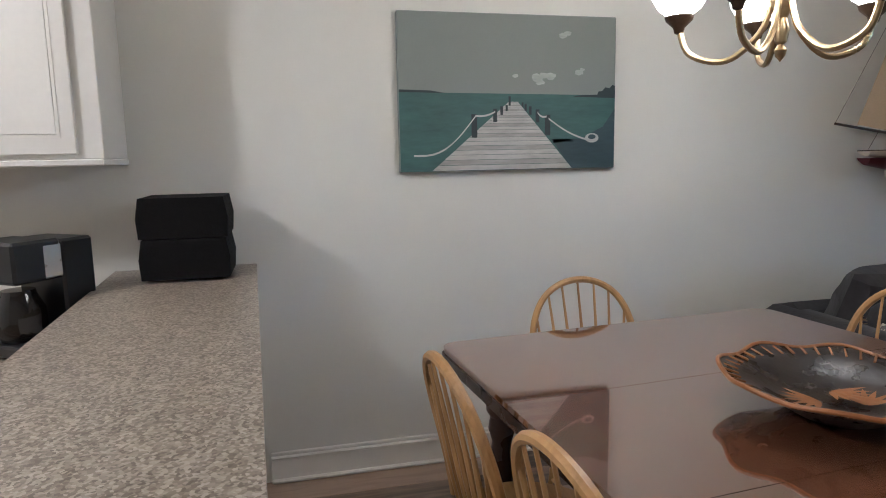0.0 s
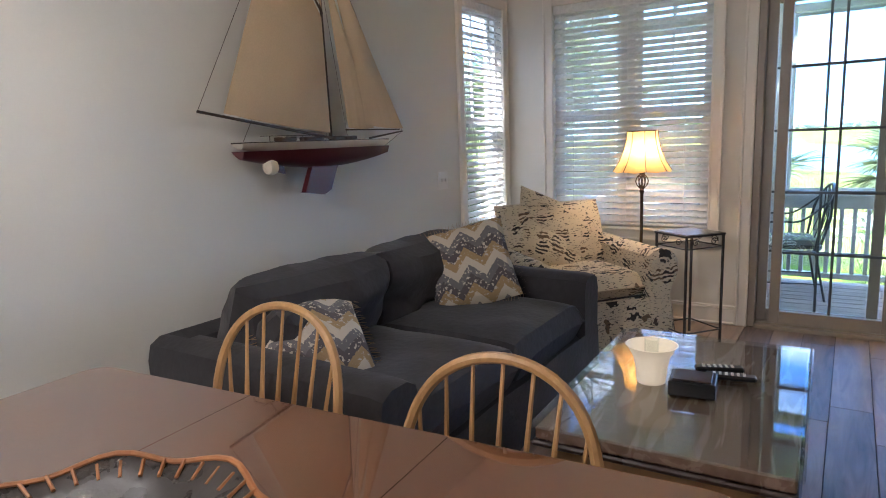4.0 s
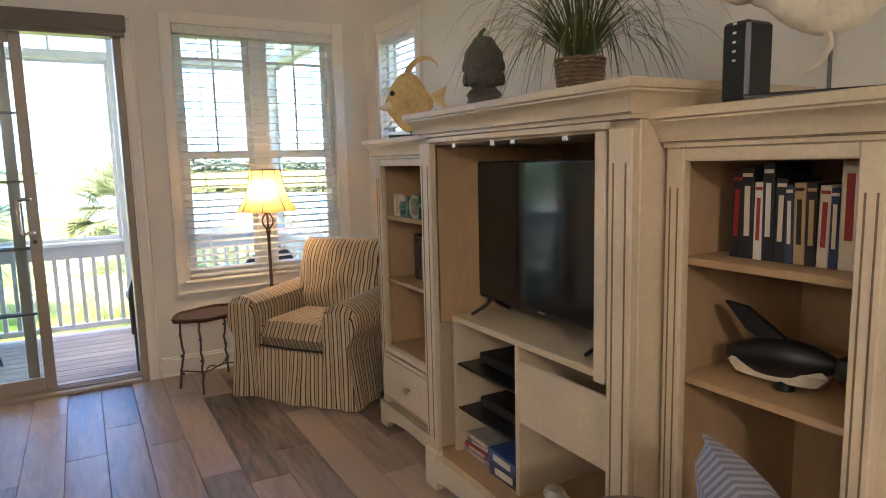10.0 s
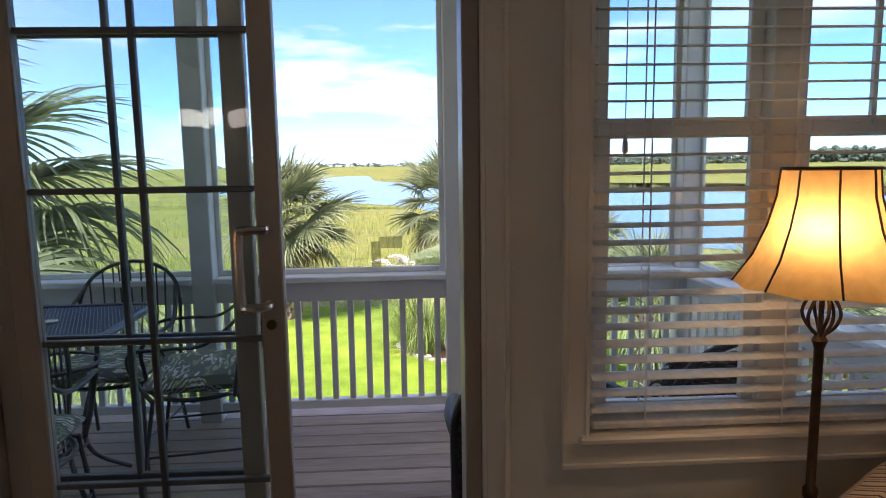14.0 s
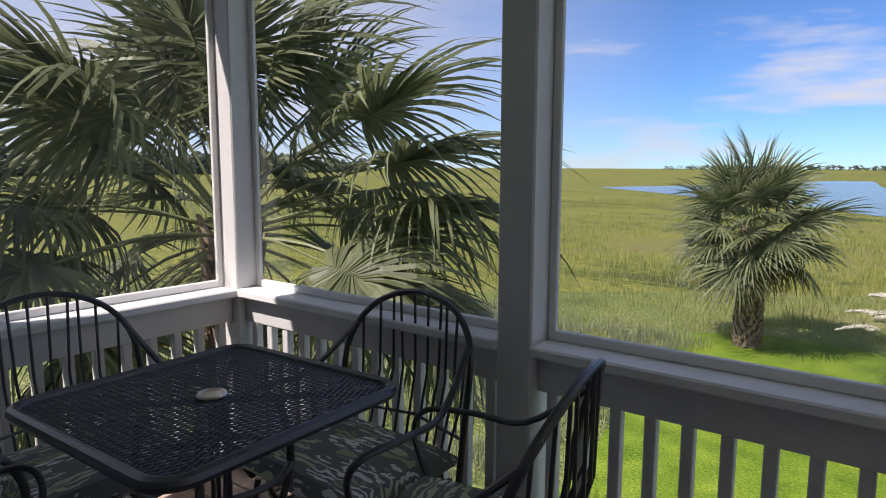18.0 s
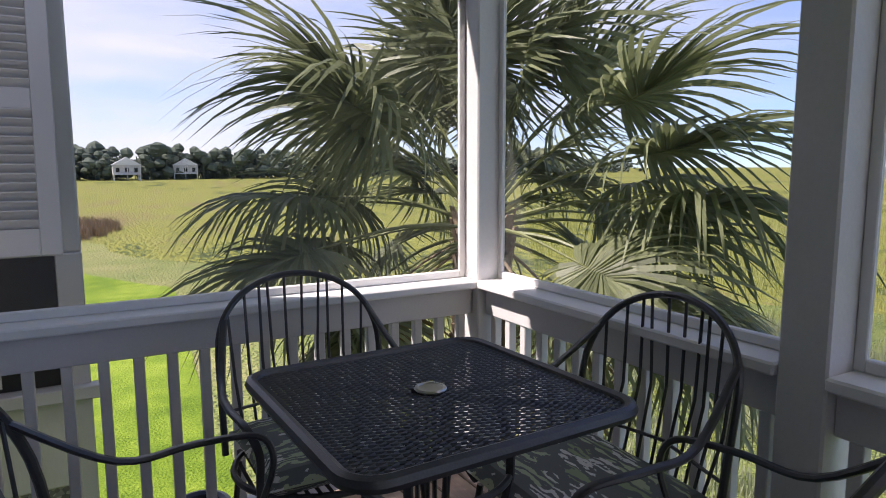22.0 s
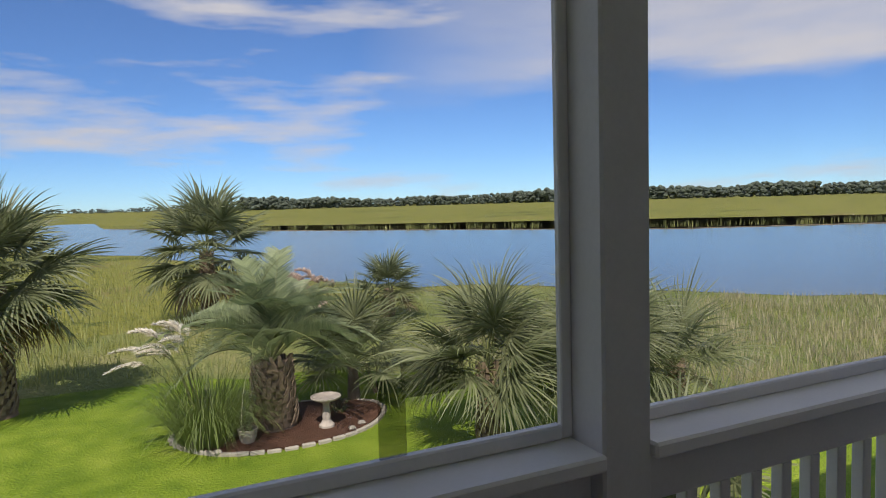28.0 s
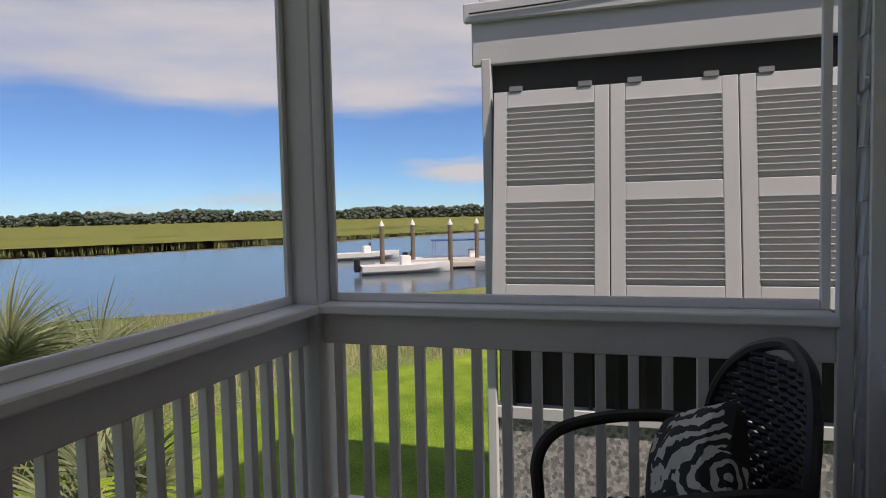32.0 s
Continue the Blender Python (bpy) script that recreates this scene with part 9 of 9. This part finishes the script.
sheet_poly("ground_far_bank", [(-9.4, 180.6), (18.8, 121.8), (41.8, 93.2), (60.8, 66.8), (85.8, 54.8), (220, 11), (600, -59), (600, -54), (220, 15), (86.5, 57), (61.8, 68.6), (42.6, 95.4), (19.4, 125), (-9, 185)], GZ + 0.0, M_MUD, "dark mud bank on the far side of the creek", "mud bank", 0.5, 9)

# grass fringe standing along the far bank, and tufts in the meadow
def tufts(name, label, spots, h, w, n_, material, seed, cat_="marsh grass"):
    rg = random.Random(seed)
    g = Geo()
    for x, y, z in spots:
        for k in range(n_):
            a = rg.uniform(0, 6.283)
            o = rg.uniform(.05, .5)
            blade(g, (x + rg.uniform(-w, w), y + rg.uniform(-w, w), z - .03), (o * math.cos(a), o * math.sin(a), 1), h * rg.uniform(.5, 1.2), h * .05 + .012, rg.uniform(.1, .6), 2)
    ob = part(name, g, material, None, smooth=0)
    return tagged(ob, label, cat_, kind="stuff")


rg = random.Random(4)
bank = [(-9, 182), (19, 123.5), (42, 94.5), (61.5, 68), (86, 56.5), (150, 35)]
spots = []
for (ax, ay), (bx, by) in zip(bank, bank[1:]):
    L = math.hypot(bx - ax, by - ay)
    for i in range(int(L * 1.4)):
        t = rg.random()
        off = rg.uniform(0, 5)
        spots.append((ax + (bx - ax) * t + off * .75, ay + (by - ay) * t + off * .65, GZ))
tufts("bank_grass", "tall cordgrass along the far bank", spots, 1.1, .8, 9, M_TUFT, 5)
spots = []
while len(spots) < 900:
    x, y = rg.uniform(-22, 26), rg.uniform(9, 36)
    on_lawn = x > -3.6 and y < 23 - max(0, x - 3) * .2 and x < 23
    wet = (x > 22 and y > 25.6 - (x - 22) * .9) or (x > 10 and y > 35.8 - max(0, x - 12) * .55)
    if not on_lawn and not wet and y > 8 + (0 if x > -6 else (-6 - x) * .35):
        spots.append((x, y, GZ))
tufts("meadow_grass", "loose tufts of meadow grass", spots, .28, .35, 16, M_TUFT, 6)
M_REED = leaf_mat("pale_seeding_grass", (0.30, 0.29, 0.15), (0.60, 0.54, 0.34), trans=0.5)
M_SCRUBLEAF = leaf_mat("grey_green_scrub", (0.17, 0.20, 0.10), (0.42, 0.44, 0.27), trans=0.5)
spots = [(rg.uniform(-13, -3.9), rg.uniform(9, 22), GZ) for _ in range(700)]
tufts("scrub_patch", "low grey-green scrub beside the lawn", spots, .34, .35, 22, M_SCRUBLEAF, 8, "scrub")
spots = []
while len(spots) < 1100:
    x, y = rg.uniform(7.5, 30), rg.uniform(4, 29)
    if y > 18.2 - (x - 8.5) * .72 and y > 13.5 - (x - 15) * .75 and y < 25 - max(0, x - 22) * .9:
        spots.append((x, y, GZ))
tufts("reed_patch", "pale seeding grasses by the creek", spots, .38, .55, 16, M_REED, 9, "reeds")

# brown rushes at the marsh's edge, west of the lawn
M_RUSH = leaf_mat("brown_rush_blade", (0.10, 0.062, 0.035), (0.24, 0.165, 0.095), trans=0.3)
spots = [(-51 + 9.5 * r_ * math.cos(a_), 2 + 6.2 * r_ * math.sin(a_), GZ) for r_, a_ in ((rg.random() ** .5, rg.uniform(0, 6.283)) for _ in range(800))]
tufts("rush_patch", "brown rushes standing at the edge of the marsh", spots, .75, .4, 16, M_RUSH, 17, "rushes")

# taller cordgrass standing in the near marsh, up to the creek
spots = []
while len(spots) < 2600:
    x, y = rg.uniform(-70, 8), 24 + 66 * rg.random() ** 1.6
    edge = 10 - (y - 36) * .27 if y > 36 else 12
    if x < edge - 2 - (y > 70) * (y - 70) * .5 and y > 20 - x * .22 and noise.noise(Vector((x * .06, y * .15, 3))) > -.15:
        spots.append((x, y, GZ - .03))
tufts("marsh_grass", "standing cordgrass in the marsh", spots, .50, .9, 14, M_TUFT, 15)

# ---- palms ----
palm("cabbage_palm", (-3.42, 8.25, GZ), 3.78, "large cabbage palm with drooping fan fronds beside the porch", R=1.05, stalk=1.15, fronds=56, seed=3, trunk_r=.17, dry=.08, n=60, variants=5, low=-48, high=86, width=.044, droop=.62, roll=48, clear=(PX0 - .75, PY + .75))
palm("cabbage_palm", (-3.0, 22.3, GZ), 2.75, "cabbage palm with a thick booted trunk on the lawn", R=1.25, stalk=1.05, fronds=60, seed=5, trunk_r=.25, dry=.16, n=36, low=-58, high=82, width=.07, roll=40)
palm("cabbage_palm", (2.0, 31.5, GZ), 2.5, "cabbage palm at the creek's edge behind the garden bed", R=1.45, stalk=1.35, fronds=50, seed=6, trunk_r=.22, dry=.12, n=30, low=-60, high=80, width=.10)
palm("pindo_palm", (2.05, 18.75, GZ), 1.25, "blue-green pindo palm in the garden bed", R=1.75, stalk=.7, fronds=44, kind="feather", seed=7, trunk_r=.36, dry=.0, n=64, low=14, high=84)
palm("cabbage_palm", (8.0, 28.5, GZ), 1.0, "young cabbage palm near the creek", R=1.0, stalk=.7, fronds=34, seed=8, trunk_r=.14, dry=.1, n=24, low=-30, high=80, width=.06)
palm("dwarf_palm", (5.15, 15.8, GZ), 1.35, "low fan palm with stiff arching leaves on the lawn", R=1.15, stalk=.72, fronds=30, seed=9, trunk_r=.15, dry=.0, n=46, low=-25, high=84, width=.042, droop=.7, roll=45)
palm("dwarf_palm", (7.35, 15.5, GZ), 1.25, "low fan palm beside its twin on the lawn", R=1.15, stalk=.72, fronds=28, seed=10, trunk_r=.15, dry=.0, n=46, low=-25, high=84, width=.042, droop=.7, roll=45)
palm("cabbage_palm", (9.0, 15.4, GZ), 1.0, "small cabbage palm on the lawn near the creek", R=1.2, stalk=.55, fronds=20, seed=11, trunk_r=.14, dry=.1, n=26, low=-35, high=80)
palm("fan_palm", (3.9, 19.6, GZ), .75, "young palm at the back of the garden bed", R=1.05, stalk=.8, fronds=28, seed=12, trunk_r=.12, dry=.0, n=30, low=-15, high=82, boots=False)
palm("fan_palm", (4.3, 10.4, GZ), 1.2, "small feathery palm under the porch railing", R=.75, stalk=.6, fronds=18, seed=13, trunk_r=.12, dry=.1, n=28, low=-20, high=80)
grass_clump("pampas_grass", (0.80, 18.45, GZ), 1.7, 1.7, 760, "pampas grass with cream plumes in the garden bed", M_PAMPAS, 21, 15, M_PLUME, .020, plume_dir=165)
grass_clump("pampas_grass", (4.3, 22.2, GZ), 2.0, 1.8, 360, "pampas grass with pinkish plumes behind the bed", M_PAMPAS, 22, 26, M_PLUMEPK, .016, plume_dir=200)
grass_clump("fountain_grass", (-3.4, 11.0, GZ), .8, .9, 160, "tuft of green ornamental grass at the lawn's edge", M_PAMPAS, 23)
shrub("shrub", (1.4, 18.75, GZ), .7, .6, .5, 260, "leafy green shrub in the garden bed", M_SHRUB, 31)
shrub("shrub", (3.35, 18.9, GZ), .6, .5, .45, 200, "leafy green shrub beside the birdbath", M_SHRUB, 32)
shrub("shrub", (4.5, 19.9, GZ), 1.3, 1.1, 1.0, 520, "rounded green shrub behind the bed", M_SHRUB, 33)
shrub("shrub", (9.5, 21.5, GZ), 1.6, 1.4, .9, 520, "green shrub near the creek", M_SHRUB, 34)
shrub("shrub", (11.5, 24.5, GZ), 2.0, 1.5, 1.2, 520, "yellow-green shrub near the creek", M_SHRUB, 35)


# ---- garden bed ----
def bed():
    out = [(2.25 + 1.95 * math.cos(2 * math.pi * i / 48) * (1 + .05 * math.sin(3 * 2 * math.pi * i / 48)), 18.72 + 1.25 * math.sin(2 * math.pi * i / 48)) for i in range(48)]
    bd_ = solo("garden_bed", Geo().prism(out, GZ - .02, GZ + .05), M_MULCH, "oval bed of bark mulch in the lawn", "garden bed", kind="structure")
    eg = thing("bed_edging", pose(0, 0, GZ), "pale stone edging round the garden bed", "edging")
    n_ = 44
    for i in range(n_):
        a = 2 * math.pi * (i + .5) / n_
        x, y = 2.25 + 2.02 * math.cos(a) * (1 + .05 * math.sin(3 * a)), 18.72 + 1.31 * math.sin(a)
        q = random.Random(i)
        part("edging_stone", Geo().box(-.122, .122, -.04, .04, -.02, .062 + q.uniform(-.008, .008), .015), M_EDGE, eg, m=pose(x, y, 0, q.uniform(-2, 2), q.uniform(-1.5, 1.5), math.degrees(math.atan2(1.31 * math.cos(a), -2.02 * math.sin(a)))))
    bb = thing("birdbath", pose(2.92, 18.15, GZ + .04), "cast-stone birdbath on a turned pedestal", "birdbath")
    part("pedestal", Geo().lathe([(0, 0), (.15, 0), (.15, .05), (.11, .08), (.075, .14), (.085, .24), (.065, .36), (.06, .44), (.10, .50), (0, .50)], 20), M_CONC, bb)
    part("basin", Geo().lathe([(0, .49), (.12, .50), (.24, .545), (.285, .575), (.29, .595), (.27, .60), (.22, .575), (.10, .545), (0, .54)], 28), M_CONC, bb)
    pt_ = thing("plant_pot", pose(1.45, 18.05, GZ + .04), "pale stone plant pot in the bed", "pot")
    part("pot", Geo().lathe([(0, 0), (.11, 0), (.15, .10), (.175, .24), (.185, .26), (.165, .26), (.14, .20), (0, .19)], 22), M_CONC, pt_)
    shrub("potted_plant", (1.45, 18.05, GZ + .23), .34, .30, .30, 90, "small green plant growing in the pot", M_SHRUB, 41, .07, "plant")
    for i, (x, y) in enumerate(((3.3, 17.75), (3.55, 17.95), (.9, 17.75))):
        solo("stone", Geo().cushion(.14, .11, .09, 6, .5, 2.2, m=pose(x, y, GZ + .07)), M_EDGE, "small pale stone lying in the mulch", "stone")


bed()


# ---- dock, boats, far shore ----
def boat(m, L, label, cover=None):
    bt = thing("motor_boat", m, label, "boat", "boats")
    rings = []
    for i in range(11):
        t = i / 10
        b = L * .16 * (1 if t < .6 else max(.03, 1 - ((t - .6) / .4) ** 1.8))
        up = .25 * max(0, t - .5)
        rings.append([(-L / 2 + L * t, s * b * k, z + up) for s, k, z in ((-1, 1, .62), (-1, .92, .25), (-1, .3, -.1), (1, .3, -.1), (1, .92, .25), (1, 1, .62))])
    part("hull", Geo().rings(rings), M_WHITEPL, bt)
    part("console", Geo().box(-.4, .3, -.35, .35, .5, 1.25, .06), M_WHITEPL, bt)
    part("windscreen", Geo().box(.28, .34, -.33, .33, 1.2, 1.55, .02), M_CARAFE, bt)
    part("outboard_motor", Geo().box(-L / 2 - .45, -L / 2 - .02, -.22, .22, .2, 1.15, .08), M_BLACKPL, bt)
    if cover:
        part("canopy", Geo().box(-L * .32, L * .30, -.9, .9, 1.95, 2.05, .03), cover, bt)
        for x in (-L * .3, L * .28):
            for y in (-.8, .8):
                part("canopy_pole", Geo().tube([(x, y, .5), (x, y, 1.95)], .03, 6), M_CHROME, bt)
    return bt


M_BLUE = mat("blue_canvas", (0.03, 0.09, 0.30), 0.7, vary=0.1)
def dock():
    dk = thing("floating_dock", pose(45.4, 22.0, GZ, 0, 0, -65), "weathered floating dock with white-capped piles", "dock")
    part("deck", Geo().box(-3, 15, -1.1, 1.1, .15, .5, .03), M_CONC, dk)
    part("walkway", Geo().box(6, 7.4, -24, -1.1, .9, 1.15, .03), M_CONC, dk)
    for i, x in enumerate((-2.5, 0, 2.5, 5, 10, 14)):
        y = 1.3 if i % 2 else -1.3
        pl = part("pile", Geo().tube([(x, y, -.5), (x, y, 3.3)], .17, 8), M_TRUNK, dk)
        part("pile_cap", Geo().lathe([(.2, 3.28), (.2, 3.34), (0, 3.75)], 10, (x, y, 0)), M_WHITEPL, pl)
    part("rail", Geo().tube([(6.7, -24, 2.1), (6.7, -1.5, 1.6)], .06, 6), M_CONC, dk)
    b0 = boat(pose(42.3, 21.6, GZ, 0, 0, -58), 6.4, "white motor boat moored at the dock")
    copy_thing(b0, pose(55.8, 30.4, GZ, 0, 0, -50))
    copy_thing(b0, pose(45.6, 14.2, GZ, 0, 0, 115))
    boat(pose(49.9, 18.6, GZ, 0, 0, -65), 10.5, "white pontoon boat under a blue canopy", M_BLUE)


dock()


def treeline(name, label, pts, n_, h0, h1, seed, z=GZ):
    """A far wood: many small uneven crowns on stems, joined."""
    rg = random.Random(seed)
    g = Geo()
    segs = [(Vector(a), Vector(b)) for a, b in zip(pts, pts[1:])]
    tot = sum((b - a).length for a, b in segs)
    for a, b in segs:
        for i in range(max(2, int(n_ * (b - a).length / tot))):
            t = rg.random()
            p = a.lerp(b, t) + Vector((rg.uniform(-1, 1), rg.uniform(-1, 1))) * h1 * 1.2
            hh = rg.uniform(h0, h1) * (.8 + .35 * noise.noise(Vector((p.x * .012, p.y * .012, seed))))
            for k in range(6):
                c = Vector((p.x + rg.uniform(-.45, .45) * hh, p.y + rg.uniform(-.45, .45) * hh, z + hh * rg.uniform(.12, .95)))
                r = hh * rg.uniform(.07, .19)
                rings = []
                for q in range(4):
                    ph = math.pi * (q + .35) / 4.2
                    rings.append([(c.x + r * 1.35 * math.sin(ph) * rg.uniform(.7, 1.3) * math.cos(2 * math.pi * j / 6), c.y + r * 1.35 * math.sin(ph) * rg.uniform(.7, 1.3) * math.sin(2 * math.pi * j / 6), c.z + r * math.cos(ph) * rg.uniform(.8, 1.15)) for j in range(6)])
                g.rings(rings)
            g.tube([(p.x, p.y, z - .5), (p.x, p.y, z + hh * .7)], hh * .02, 4)
    ob = part(name, g, M_TREES, None, smooth=0)
    return tagged(ob, label, "woods", kind="stuff")


treeline("far_woods", "dark line of far woods beyond the marsh", [(120, 900), (420, 720), (640, 470), (760, 240), (790, 60), (780, -160)], 1500, 12, 17, 51)
treeline("far_woods", "dark line of woods along the western shore", [(-250, -70), (-285, -10), (-300, 70), (-330, 190), (-420, 420)], 800, 9, 15, 52)
treeline("far_woods", "thin line of the most distant woods", [(-500, 1500), (-100, 1600), (150, 1500), (420, 1250)], 300, 9, 14, 53)


def far_house(m, w, d, h, label):
    hs = thing("far_house", m, label, "house", "far houses")
    part("wall", Geo().box(-w / 2, w / 2, -d / 2, d / 2, 2.2, h), M_FARWALL, hs)
    part("roof", Geo().rings([[(x, -d / 2 - .5, h), (x, 0, h + d * .32), (x, d / 2 + .5, h)] for x in (-w / 2 - .4, w / 2 + .4)]), M_SIDING, hs)
    part("porch_deck", Geo().box(w / 2, w / 2 + 2.2, -d / 2, d / 2, 2.2, 2.5), M_SHUT, hs)
    for y in (-d / 2 + .2, 0, d / 2 - .2):
        part("post", Geo().box(w / 2 + 1.9, w / 2 + 2.1, y - .1, y + .1, 0, h), M_SHUT, hs)
    for y in (-d / 3, 0, d / 3):
        wn_ = part("window", Geo().box(w / 2, w / 2 + .08, y - .6, y + .6, 3.0, 4.6), M_DARK, hs)
        part("pane", Geo().box(w / 2 + .08, w / 2 + .10, y - .5, y + .5, 3.1, 4.5), M_CARAFE, wn_)
    for x in (-w / 2 + .3, w / 2 - .3):
        for y in (-d / 2 + .3, d / 2 - .3):
            part("pile", Geo().box(x - .15, x + .15, y - .15, y + .15, -.3, 2.2), M_SHUT, hs)
    return hs


M_FARWALL = mat("weathered_pale_siding", (0.42, 0.41, 0.39), 0.7, vary=0.15, scale=1)
fh = far_house(pose(-262, 22, GZ), 7, 9, 5.6, "pale raised house among far trees")
copy_thing(fh, pose(-258, -6, GZ, 0, 0, 8))
copy_thing(fh, pose(-280, 45, GZ, 0, 0, -10))


# ---- planks ----
def floor_planks():
    rg = random.Random(77)
    w, gap = .178, .0025
    x = LX
    row = 0
    joined = Geo()
    count = 0
    while x < RX:
        x1 = min(x + w, RX)
        y = BACK - rg.uniform(0, 1.1)
        while y < DY:
            L = 1.22
            a, b = max(y, BACK), min(y + L, DY + .0)
            if b - a > .03:
                g = Geo().box(0, x1 - x - gap, 0, b - a - gap, -.008, 0, .0012)
                part("plank", g, M_FLOOR, floor, smooth=0, m=pose(x, a, 0))
            y += L
        x += w
        row += 1


def deck_boards():
    dk_ = bpy.data.objects["floor_deck"]
    y = EY + .035
    mesh_ = Geo().box(PX0 - .08, PX1 + .08, 0, .134, -.035, 0, .005).mesh("deck_board", M_DECK)
    rg = random.Random(5)
    while y < PY + .08:
        part("deck_board", mesh_, None, dk_, m=pose(0, y, DECK + rg.uniform(-.0015, .0015), 0, 0, 0))
        y += .141


floor_planks()
deck_boards()
